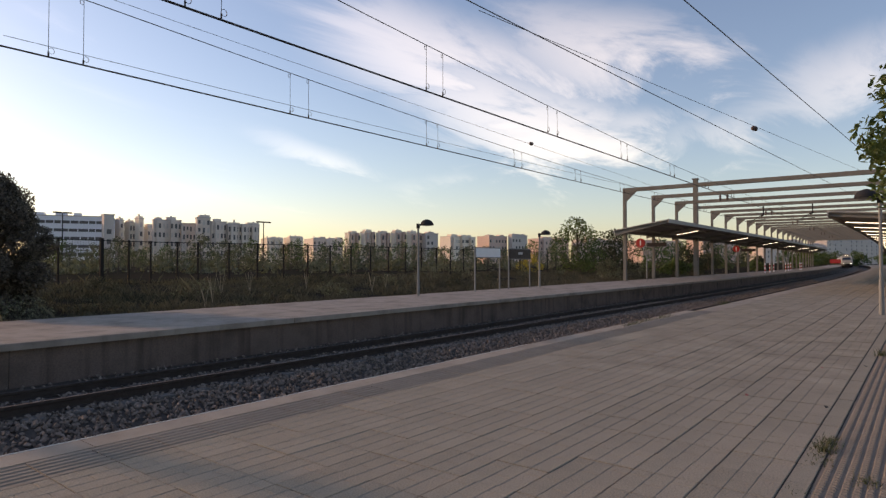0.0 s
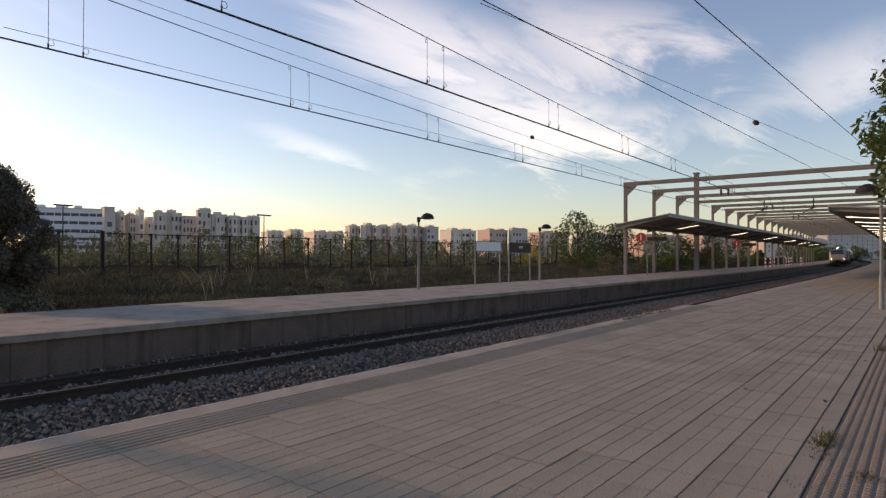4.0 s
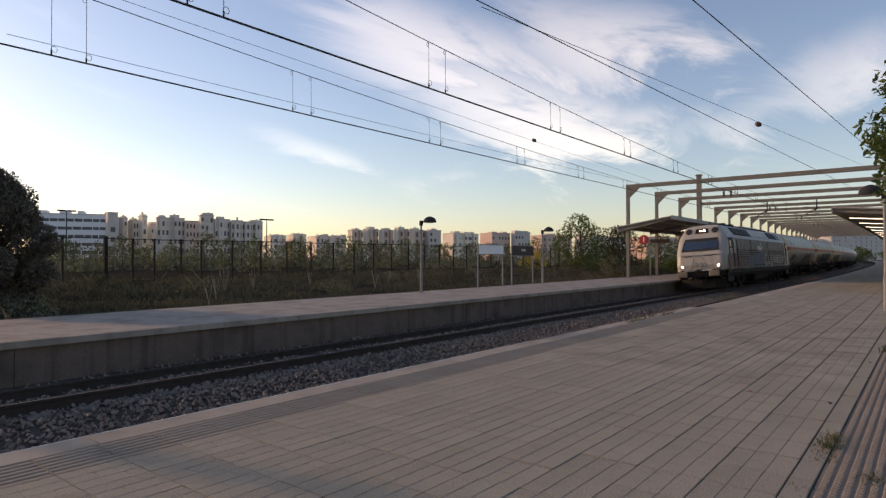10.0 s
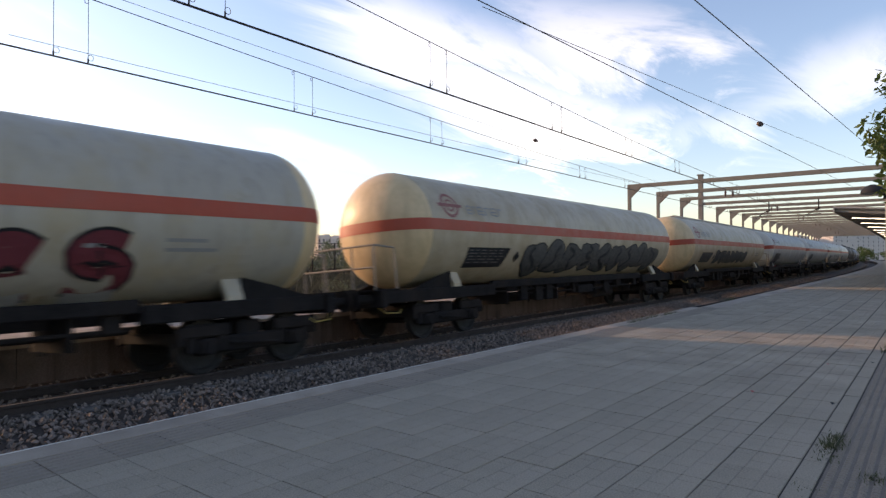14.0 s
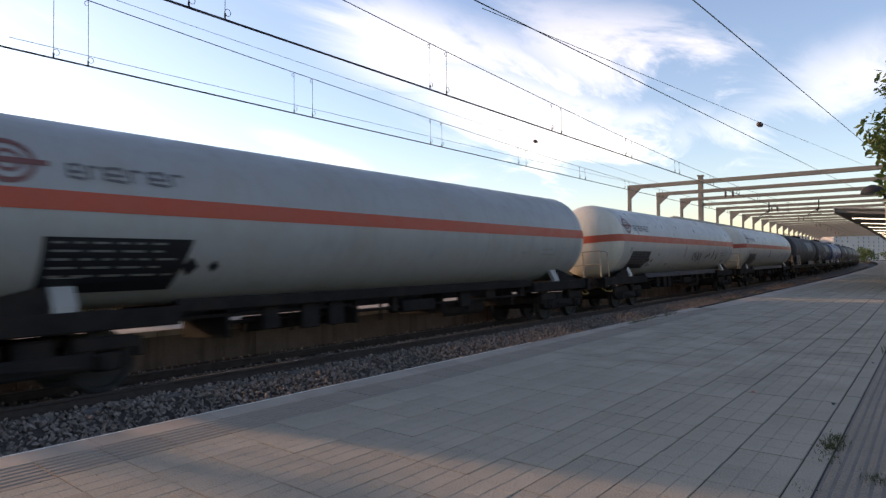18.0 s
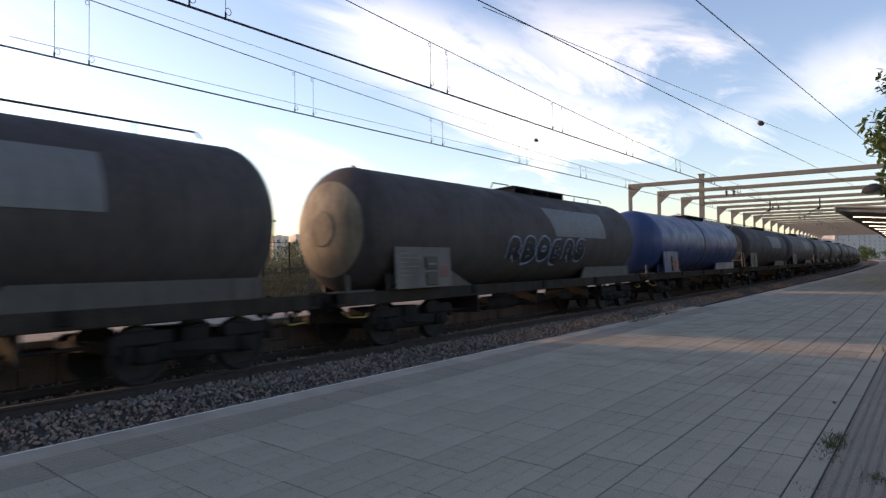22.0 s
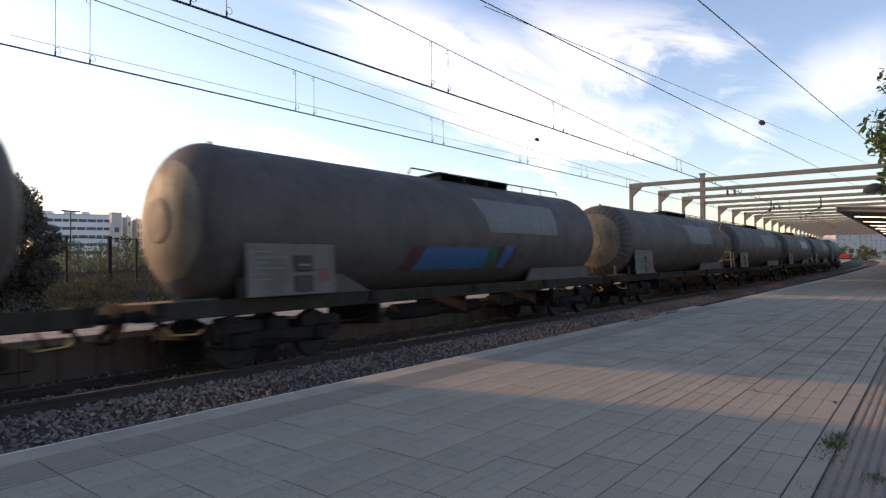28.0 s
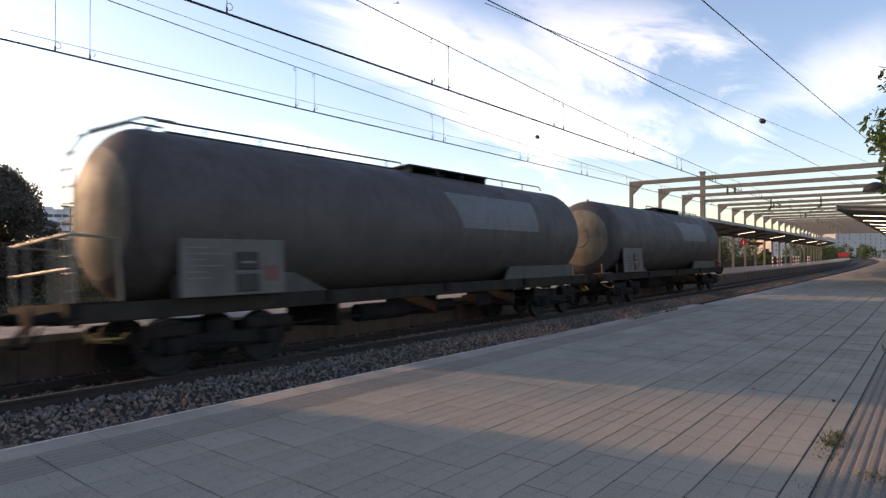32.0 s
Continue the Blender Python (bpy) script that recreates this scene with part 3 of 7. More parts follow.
def catenary(yc, x0, label, first, zc=4.66, step=4.66):
    """Contact wire, messenger wire above it and pairs of droppers."""
    cat = thing("overhead_line", label, "overhead line", "overhead lines of the two tracks")
    xs = [x0 + 3.0 * i for i in range(int((150 - x0) / 3) + 1)]

    def zm(x):
        k = abs((x % 64) - 32)
        return 5.05 + 0.0009 * k * k
    part("contact_wire", path_rod(bmesh.new(), [place(x, yc, zc) for x in xs], 0.0095, 5), WIRE, cat)
    part("contact_wire", path_rod(bmesh.new(), [place(x, yc + 0.04, zc) for x in xs], 0.0075, 5), WIRE, cat)
    part("messenger_wire", path_rod(bmesh.new(), [place(x, yc, zm(x)) for x in xs], 0.0085, 5), WIRE, cat)
    x = first
    while x < 60:
        for d in (0, 0.51):
            bm = bmesh.new()
            a, b = place(x + d, yc, zc + 0.01), place(x + d, yc, zm(x + d))
            rod(bm, a, b, 0.0045, seg=5)
            rod(bm, a, a + Vector((0, 0, 0.07)), 0.014, seg=6)
            loop = [a + Vector((0.04 + 0.045 * math.cos(t), 0, 0.09 + 0.05 * math.sin(t))) for t in [i * 0.785 for i in range(9)]]
            path_rod(bm, loop, 0.005, 4)
            loop = [b + Vector((-0.03 + 0.03 * math.cos(t), 0, -0.06 + 0.04 * math.sin(t))) for t in [i * 0.785 for i in range(9)]]
            path_rod(bm, loop, 0.005, 4)
            part("dropper", bm, WIRE, cat)
        x += step
    return cat


catenary(10.78, -14, "twin contact wire and messenger of the far track", -1.09, step=4.69)
catenary(7.29, -14, "twin contact wire and messenger of the near track", -0.85, step=4.81)


def feeder(name, pts, r, label, bead=None):
    w = thing(name, label, "overhead wire")
    part("conductor", path_rod(bmesh.new(), pts, r, 5), WIRE, w)
    if bead is not None:
        p, q = Vector(bead[0]), (Vector(bead[1]) - Vector(bead[0])).normalized()
        bm = bmesh.new()
        lathe(bm, p - q * 0.16, q, [(0, 0.0), (0.02, 0.03), (0.05, 0.085), (0.11, 0.06), (0.16, 0.1), (0.22, 0.055), (0.28, 0.08), (0.31, 0.03), (0.33, 0)], 10)
        part("insulator", bm, CERAMIC, w)
    return w


def at_px(u, v, d):
    """Point at distance d ahead along the opening view's sight line (u right, v up, as slopes)."""
    c, s = math.cos(radians(38.138)), math.sin(radians(38.138))
    return Vector((d * (c + s * u), d * (s - c * u), 1.414 + d * v))


feeder("feeder_wire", sag(at_px(-0.735, 0.378, 15.4), Vector((42.25, 15.72, 6.70)), 10, 0.05), 0.008, "thin feeder wire running beside the far track")
feeder("feeder_wire", sag(at_px(-0.60, 0.455, 15.0), Vector((42.25, 14.4, 6.69)), 12, 0.03), 0.007, "thin stay wire with one strain insulator",
       (at_px(0.147, 0.196, 30.5), at_px(0.17, 0.188, 32.2)))
feeder("feeder_wire", sag(at_px(0.02, 0.448, 11.5), at_px(0.70, 0.102, 47), 12, 0.02), 0.0125, "thick stranded wire slung to the steel gantry")
feeder("feeder_wire", sag(at_px(0.06, 0.42, 11.0), at_px(0.73, 0.137, 40), 12, 0.02), 0.007, "thin wire with one strain insulator",
       (at_px(0.519, 0.2215, 22.0), at_px(0.56, 0.205, 23.6)))
feeder("feeder_wire", sag(at_px(0.395, 0.445, 10.5), at_px(0.72, 0.165, 30), 12, 0.0), 0.011, "thick wire rising over the near platform")


# ---- steel gantries over the tracks ----
def build_gantries():
    xs = [42.25 + 6.08 * i for i in range(22)]
    post = mesh_of("post", B(-0.11, 0.11, -0.11, 0.11, -0.1, 6.68, bev=0.012), STEEL)
    beam_bm = B(-0.115, 0.115, -18.98, 0.115, 6.41, 6.68, bev=0.01)
    beam = mesh_of("beam", beam_bm, STEEL)
    knees = []
    for y0, sgn in ((-0.1, -1), (-18.7, 1)):
        kb = bmesh.new()
        vs = [kb.verts.new((x, y0 + sgn * a, z)) for x in (-0.1, 0.1) for a, z in ((0, 5.72), (0, 6.4), (0.72, 6.4), (0.6, 6.28), (0.13, 5.85))]
        kb.faces.new(vs[:5])
        kb.faces.new(vs[5:][::-1])
        for i in range(5):
            j = (i + 1) % 5
            kb.faces.new((vs[i], vs[5 + i], vs[5 + j], vs[j]))
        knees.append(mesh_of("knee_brace", kb, STEEL))
    plate = mesh_of("base_plate", B(-0.25, 0.25, -0.25, 0.25, 0.0, 0.03, bev=0.008), STEEL)
    fat = mesh_of("catenary_mast", B(-0.2, 0.2, -0.2, 0.2, -0.1, 9.25, bev=0.015), STEEL)
    cap = mesh_of("mast_cap", B(-0.27, 0.27, -0.27, 0.27, 9.25, 9.37, bev=0.01), STEEL)
    for i, x in enumerate(xs):
        g = thing("steel_gantry", "grey painted steel portal frame spanning both tracks", "gantry", "row of portal frames over the tracks",
                  at=Matrix.Translation(place(x, 16.48)) @ pose(0, 0, 0, 0, 0, math.degrees(turn(x))))
        tall = i == 3
        for nm, me, m in (("post", fat if tall else post, Matrix()), ("post", post, Matrix.Translation((0, -18.86, 0))), ("beam", beam, Matrix()), ("knee_brace", knees[0], Matrix()), ("knee_brace", knees[1], Matrix()),
                          ("base_plate", plate, Matrix())):
            if tall and nm == "knee_brace":
                continue
            ob = new(nm, me)
            ob.parent, ob.matrix_basis = g, m
        if tall:
            ob = new("mast_cap", cap)
            ob.parent = g
            for y in (-5.8, -9.6):
                bm = bmesh.new()
                rod(bm, (0, y, 6.4), (0, y, 5.6), 0.05)
                rod(bm, (0, y, 5.7), (0, y + 0.9, 5.1), 0.03)
                rod(bm, (0, y - 0.2, 5.2), (0, y + 1.0, 5.15), 0.025)
                lathe(bm, (0, y - 0.1, 5.68), (0, 0.8, -0.58), [(0, 0.03), (0.05, 0.09), (0.12, 0.05), (0.18, 0.09), (0.25, 0.05), (0.3, 0.08), (0.36, 0.03)], 8)
                part("registration_arm", bm, DARKSTEEL, g)
        if i % 3 == 1:
            for y in (-5.0, -5.5):
                part("insulator", lathe(bmesh.new(), (0, y, 6.4), (0, 0, -1), [(0, 0.04), (0.1, 0.1), (0.2, 0.06), (0.3, 0.1), (0.45, 0.03)], 8), CERAMIC, g)


build_gantries()


def left_mast():
    """Catenary mast beside the far platform, one span before the tall gantry."""
    m = thing("catenary_mast", "grey painted steel mast carrying the overhead line", "mast", at=Matrix.Translation((-1.6, 16.62, 0)))
    part("post", B(-0.1, 0.1, -0.1, 0.1, -0.1, 9.8, bev=0.015), STEEL, m)
    part("mast_cap", B(-0.29, 0.29, -0.29, 0.29, 9.805, 9.92, bev=0.01), STEEL, m)
    part("base_plate", B(-0.4, 0.4, -0.4, 0.4, 0.0, 0.035, bev=0.01), STEEL, m)
    part("cantilever", rod(rod(bmesh.new(), (0, -0.24, 6.4), (0, -5.84, 5.9), 0.035), (0, -0.24, 5.3), (0, -5.84, 5.9), 0.03), GALV, m)
    part("steady_arm", rod(bmesh.new(), (0, -3.0, 5.58), (0, -5.8, 4.72), 0.02), GALV, m)


left_mast()


# ---- canopies ----
def canopy(name, x0, x1, prof_top, label, tubes, posts=()):
    c = thing(name, label, "platform canopy")
    (ya, za), (yb, zb) = prof_top
    part("roof_sheet", sweep(bmesh.new(), [(ya, za), (yb, zb), (yb, zb - 0.06), (ya, za - 0.06)], x0, x1), CANOPY_TOP, c)
    part("fascia", sweep(bmesh.new(), [(yb, zb + 0.02), (yb + (0.05 if yb > ya else -0.05), zb + 0.02), (yb + (0.05 if yb > ya else -0.05), zb - 0.24), (yb, zb - 0.24)], x0, x1), CANOPY_TOP, c)
    part("fascia", sweep(bmesh.new(), [(ya, za + 0.02), (ya + (0.05 if ya > yb else -0.05), za + 0.02), (ya + (0.05 if ya > yb else -0.05), za - 0.2), (ya, za - 0.2)], x0, x1), CANOPY_TOP, c)
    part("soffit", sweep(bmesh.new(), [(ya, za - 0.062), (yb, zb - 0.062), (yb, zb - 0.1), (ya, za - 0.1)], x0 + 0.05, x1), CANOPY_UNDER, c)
    x = x0 + 0.2
    while x < x1:
        bm = bmesh.new()
        a, b = place(x, ya, za - 0.1), place(x, yb, zb - 0.1)
        for p, q, t in ((a, b, 0.06),):
            w = Vector((0.06, 0, 0))
            vs = [bm.verts.new(v) for v in (p - w, p + w, q + w, q - w, p - w - Vector((0, 0, 0.3)), p + w - Vector((0, 0, 0.3)), q + w - Vector((0, 0, 0.12)), q - w - Vector((0, 0, 0.12)))]
            for f in ((0, 1, 2, 3), (4, 7, 6, 5), (0, 4, 5, 1), (1, 5, 6, 2), (2, 6, 7, 3), (3, 7, 4, 0)):
                bm.faces.new([vs[i] for i in f])
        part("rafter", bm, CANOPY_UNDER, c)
        x += 6.55
    for f in (0.3, 0.75):
        y, z = ya + (yb - ya) * f, za + (zb - za) * f
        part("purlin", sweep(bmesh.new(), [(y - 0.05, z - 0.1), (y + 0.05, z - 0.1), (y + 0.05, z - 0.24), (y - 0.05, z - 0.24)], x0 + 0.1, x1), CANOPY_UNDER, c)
    first, step, n, spans = tubes
    for i in range(n):
        xx = first + step * i
        for f0, f1 in spans:
            y0, y1 = ya + (yb - ya) * f0, ya + (yb - ya) * f1
            z0, z1 = za + (zb - za) * f0, za + (zb - za) * f1
            a, b = place(xx, y0, z0 - 0.27), place(xx, y1, z1 - 0.27)
            hs = bmesh.new()
            path_rod(hs, [a, b], 0.032, 4)
            lam = part("lamp_housing", hs, STEEL, c)
            dn = Vector((0, 0, 0.048))
            part("tube", path_rod(bmesh.new(), [a - dn, b - dn], 0.013, 6), TUBE, lam)
    for x, y in posts:
        h = za + (zb - za) * (y - ya) / (yb - ya) - 0.1
        p = place(x, y)
        part("post", B(p.x - 0.09, p.x + 0.09, p.y - 0.09, p.y + 0.09, 0.0, h, bev=0.01), STEEL, c)
        bm = bmesh.new()
        rod(bm, (p.x, p.y, h - 1.0), place(x, y + 1.2, za + (zb - za) * (y + 1.2 - ya) / (yb - ya) - 0.25), 0.05)
        part("strut", bm, STEEL, c)
    return c


canopy("platform_canopy", 41.5, 172, ((17.0, 3.66), (13.2, 4.28)), "grey monopitch platform canopy with lit fluorescent tubes", (50.9, 18.9, 6, ((0.42, 0.86),)))
canopy("platform_canopy", 30.0, 190, ((-4.5, 3.0), (2.9, 3.55)), "grey platform canopy with rows of lit fluorescent tubes", (33.0, 5.2, 26, ((0.2, 0.5), (0.68, 0.95))),
       posts=[(33 + 13.1 * i, -1.0) for i in range(12)])


# ---- platform furniture ----
def platform_lamp(p, way, h=3.06):
    """A slim post with a short arm and a half-dome shade."""
    L = thing("platform_lamp", "slim grey platform lamp with a dark half-dome shade", "lamp post", "platform lamps", at=Matrix.Translation(p))
    part("post", rod(rod(bmesh.new(), (0, 0, 0), (0, 0, h - 0.25), 0.045, 0.04, 12), (0, 0, 0), (0, 0, 0.9), 0.06, 0.055, 12), GALV, L, smooth=False)
    part("collar", rod(bmesh.new(), (0, 0, h - 0.28), (0, 0, h - 0.08), 0.075, seg=12), DARKSTEEL, L)
    w = Vector(way).normalized()
    part("arm", rod(bmesh.new(), (0, 0, h - 0.15), w * 0.16 + Vector((0, 0, h - 0.13)), 0.03), DARKSTEEL, L)
    c = w * 0.36 + Vector((0, 0, h - 0.15))
    prof = [(0.0, 0.275), (0.03, 0.28), (0.1, 0.255), (0.16, 0.21), (0.21, 0.14), (0.24, 0.06), (0.245, 0.0)]
    part("shade", lathe(bmesh.new(), c, (0, 0, 1), prof, 20), DARKSTEEL, L, smooth=True)
    part("diffuser", lathe(bmesh.new(), c, (0, 0, 1), [(0.0, 0.0), (-0.02, 0.16), (0.0, 0.265)], 20), GALV, L)
    return L


platform_lamp(Vector((18.97, 16.2, 0)), (0.62, -0.78, 0))
platform_lamp(Vector((29.7, 16.5, 0)), (0.62, -0.78, 0))
platform_lamp(Vector((19.8, 0.74, 0)), (-0.55, 0.75, 0), 3.25)


def sign_board(a, b, z0, z1, board_mat, label, letter_mat=None):
    s = thing("station_sign", label, "sign", "platform signs")
    a, b = Vector(a), Vector(b)
    d = (b - a).normalized()
    nrm = Vector((d.y, -d.x, 0))
    for p in (a, b):
        part("post", rod(bmesh.new(), p, p + Vector((0, 0, z1)), 0.035, seg=8), GALV, s)
    m = Matrix((( d.x, nrm.x, 0, a.x), (d.y, nrm.y, 0, a.y), (0, 0, 1, 0), (0, 0, 0, 1)))
    ln_ = (b - a).length
    part("board", box(bmesh.new(), 0.03, ln_ - 0.03, 0.036, 0.07, z0, z1, bev=0.006, m=m), board_mat, s)
    part("frame", box(box(bmesh.new(), 0.02, ln_ - 0.02, 0.03, 0.08, z1 - 0.01, z1 + 0.03, m=m), 0.02, ln_ - 0.02, 0.03, 0.08, z0 - 0.03, z0 + 0.005, m=m), GALV, s)
    if letter_mat:
        part("lettering", box(bmesh.new(), ln_ * 0.4, ln_ * 0.6, 0.071, 0.075, z0 + 0.22, z0 + 0.34, m=m), letter_mat, s)


sign_board((22.9, 16.1, 0), (25.0, 16.1, 0), 1.62, 2.05, WHITE, "white blank notice board on two galvanised posts")
sign_board((26.0, 16.2, 0), (28.1, 16.2, 0), 1.55, 2.05, SIGNDARK, "dark brown station sign on two galvanised posts", BAR)
sp = thing("small_sign", "small grey plate on a thin post near the platform edge", "sign")
pp = place(42.5, 15.0)
part("post", rod(bmesh.new(), pp, pp + Vector((0, 0, 2.2)), 0.035, seg=8), GALV, sp)
part("plate", B(pp.x - 0.04, pp.x - 0.02, pp.y - 0.2, pp.y + 0.2, 1.9, 2.2, bev=0.005), STEEL, sp)
for x, y in ((46.6, 16.9), (75.5, 16.0)):
    rs_ = thing("hanging_sign", "round red sign with a dark panel hung under the canopy", "sign", "red signs under the canopy")
    p = place(x, y)
    part("disc", rod(bmesh.new(), p + Vector((-0.06, 0, 2.85)), p + Vector((0.06, 0, 2.85)), 0.36, seg=24), SIGNRED, rs_)
    part("symbol", B(p.x - 0.072, p.x - 0.062, p.y - 0.04, p.y + 0.04, 2.65, 3.05), WHITE, rs_)
    part("panel", B(p.x - 0.05, p.x + 0.05, p.y - 2.0, p.y - 0.5, 2.55, 2.85, bev=0.01), SIGNDARK, rs_)
    part("hanger", rod(bmesh.new(), p + Vector((0, 0, 3.3)), p + Vector((0, 0, 4.0)), 0.025), STEEL, rs_)


# ---- fence ----
def build_fence():
    f = thing("boundary_fence", "black steel mesh fence along the station boundary", "fence", kind="structure")
    yf = 27.4
    post = mesh_of("fence_post", B(-0.035, 0.035, -0.035, 0.035, -0.15, 2.0, bev=0.005), BLACKPAINT)
    fatp = mesh_of("fence_post_thick", B(-0.07, 0.07, -0.07, 0.07, -0.15, 2.05, bev=0.01), BLACKPAINT)
    xs = [1.4, 3.0, 4.7, 6.4, 8.0, 9.6, 11.26, 12.39, 13.36, 14.62] + [15.65 + 1.678 * i for i in range(36)]
    for i, x in enumerate(xs):
        ob = new("post", fatp if i in (6,) else post)
        ob.parent = f
        ob.location = (x, yf, ground_height(x, yf))
    for x0, x1 in zip(xs, xs[1:]):
        bm = bmesh.new()
        for z in (1.95, 0.1):
            za, zb = ground_height(x0, yf) + z, ground_height(x1, yf) + z
            rod(bm, (x0, yf, za), (x1, yf, zb), 0.018, seg=4)
        k = 16
        for j in range(1, k):
            x = x0 + (x1 - x0) * j / k
            g = ground_height(x, yf)
            rod(bm, (x, yf, g + 0.1), (x, yf, g + 1.95), 0.0028, seg=3, caps=False)
        part("mesh_panel", bm, BLACKPAINT, f)


build_fence()


# ---- plants ----
def leaf_cloud(rs, centres, radii, n, size, flat=0.8):
    """Small folded leaves scattered in shells round clump centres."""
    centres, radii = np.array(centres), np.array(radii)
    w = radii ** 2
    k = rs.choice(len(centres), n, p=w / w.sum())
    d = rs.normal(size=(n, 3))
    d /= np.linalg.norm(d, axis=1)[:, None]
    r = radii[k] * rs.uniform(0.35, 1.05, n) ** 0.6
    p = centres[k] + d * r[:, None] * np.array([1, 1, flat])
    a = rs.normal(size=(n, 3))
    a /= np.linalg.norm(a, axis=1)[:, None]
    b = np.cross(a, rs.normal(size=(n, 3)))
    b /= np.linalg.norm(b, axis=1)[:, None]
    s = rs.uniform(0.6, 1.3, n)[:, None] * size
    v = np.stack([p - a * s, p + b * s * 0.45, p + a * s, p - b * s * 0.45], 1).reshape(-1, 3)
    fs = [(4 * i, 4 * i + 1, 4 * i + 2, 4 * i + 3) for i in range(n)]
    return v.tolist(), fs


def tree(name, label, at, height, spread, leaves, size, leaf_mat, seed, trunk_r=0.08, bare=0.3, clumps=26, cat="tree", group=""):
    rs = np.random.RandomState(seed)
    t = thing(name, label, cat, group, at=Matrix.Translation(at))
    bm = bmesh.new()
    p = Vector((0, 0, -0.3))
    top = Vector((0.1 * height * rs.uniform(-0.6, 0.6), 0.1 * height * rs.uniform(-0.6, 0.6), height * 0.8))
    pts = [p.lerp(top, i / 5) + Vector((rs.uniform(-1, 1), rs.uniform(-1, 1), 0)) * 0.02 * height * (0 < i < 5) for i in range(6)]
    for i in range(5):
        rod(bm, pts[i], pts[i + 1], trunk_r * (1 - i * 0.17), trunk_r * (1 - (i + 1) * 0.17), 7)
    part("trunk", bm, BARK, t)
    cs, rr = [], []
    bm = bmesh.new()
    for i in range(clumps):
        zf = bare + (1 - bare) * (i + 0.5) / clumps
        env = math.sin(math.pi * min(1, (zf - bare) / (1 - bare) * 0.85 + 0.15)) ** 0.7
        a = i * 2.4 + rs.uniform(-0.5, 0.5)
        rad = spread * env * rs.uniform(0.35, 0.95)
        c = Vector((math.cos(a) * rad, math.sin(a) * rad, height * zf * rs.uniform(0.93, 1.0)))
        cs.append(c)
        rr.append(spread * rs.uniform(0.2, 0.4))
        base = pts[0].lerp(pts[5], max(0.15, min(0.95, zf - 0.18)))
        rod(bm, base, c, trunk_r * 0.3, trunk_r * 0.08, 4, caps=False)
    part("branchwork", bm, BARK, t)
    v, f = leaf_cloud(rs, [tuple(c) for c in cs], rr, leaves, size)
    part("crown", raw_mesh("crown", v, f, leaf_mat), leaf_mat, t)
    return t


gz = ground_height
tree("evergreen_tree", "dense dark evergreen tree at the back of the far platform", (5.45, 20.8, gz(5.6, 20.8)), 3.85, 1.55, 70000, 0.05, LEAF_E, 1, 0.12, 0.02, 70)
tree("evergreen_tree", "dense dark evergreen tree at the back of the far platform", (-3.2, 20.6, gz(-3.2, 20.6)), 3.6, 1.8, 16000, 0.07, LEAF_E, 12, 0.12, 0.02, 40)
tree("broad_tree", "bushy green tree behind the end of the far platform", (53.5, 25.5, gz(53, 25)), 5.0, 2.9, 4200, 0.12, LEAF_R, 3, 0.14, 0.05, 34)
tree("broad_tree", "bushy green tree behind the end of the far platform", (59.0, 24.2, gz(59, 24)), 4.3, 2.6, 3600, 0.12, LEAF, 4, 0.14, 0.03, 30)
tree("broom_shrub", "yellow flowering broom shrub by the fence", (47.0, 27.0, gz(47, 27)), 1.7, 1.2, 1500, 0.06, LEAF_G, 5, 0.05, 0.0, 18, "shrub")
tree("shrub", "pale green shrub at the platform's back", (47.5, 20.0, gz(47, 20)), 1.7, 1.1, 1500, 0.07, LEAF_Y, 6, 0.05, 0.0, 18, "shrub")
for i, (x, y, h) in enumerate(((66, 22, 3.6), (74, 21, 3.2), (82, 24, 3.6), (92, 23, 4.2), (103, 24, 3.6), (118, 24, 4.5), (136, 26, 5))):
    tree("shrub", "dense green shrub behind the far platform", (x, y + bend(x), gz(x, y)), h, 2.3, 1600, 0.14, LEAF if i % 2 else LEAF_R, 20 + i, 0.1, 0.0, 22, "shrub", "shrubs behind the canopy")
for i, (x, y, h) in enumerate(((300, 26, 6), (325, 34, 7), (350, 22, 6.5), (380, 12, 7), (400, 30, 7), (420, 2, 7.5), (345, -6, 6), (370, -14, 7), (255, 22, 4), (275, 19, 4.5), (290, 25, 5), (262, -6, 4.5), (285, -9, 5), (310, -4, 5), (335, 4, 5), (360, 18, 6))):
    tree("far_tree", "hazy green tree beyond the end of the platforms", (x, y + bend(x), -0.2), h, 4.5, 900, 0.4, LEAF_R, 60 + i, 0.15, 0.05, 20, "tree", "trees beyond the platforms")
for i in range(7):
    x = 64 + 15 * i
    y = 19.5 + 2.2 * ((i * 7) % 3)
    tree("shrub", "dense dark green shrub behind the far platform", (x, y + bend(x), gz(x, y)), 1.6 + 0.4 * (i % 3), 1.6, 900, 0.16, LEAF if i % 3 else LEAF_R, 120 + i, 0.1, 0.0, 16, "shrub", "shrubs behind the canopy")
for i in range(8):
    x = 82 + 5.6 * i
    bp = place(x, 14.1 + 0.35 * (i % 3))
    bar_post = thing("barrier_post", "slim white barrier post with red bands on the far platform", "post", "banded posts under the canopy", at=Matrix.Translation(bp))
    for k in range(5):
        part("band", rod(bmesh.new(), (0, 0, 0.24 * k), (0, 0, 0.24 * (k + 1) - 0.001), 0.07, seg=10), SIGNRED if k % 2 else WHITE, bar_post)
board = thing("red_notice_board", "red notice board on two posts far down the line", "sign")
bp = place(205, 13.2)
part("board", B(bp.x - 0.05, bp.x + 0.05, bp.y - 1.3, bp.y + 1.3, 0.9, 2.0, bev=0.02), SIGNRED, board)
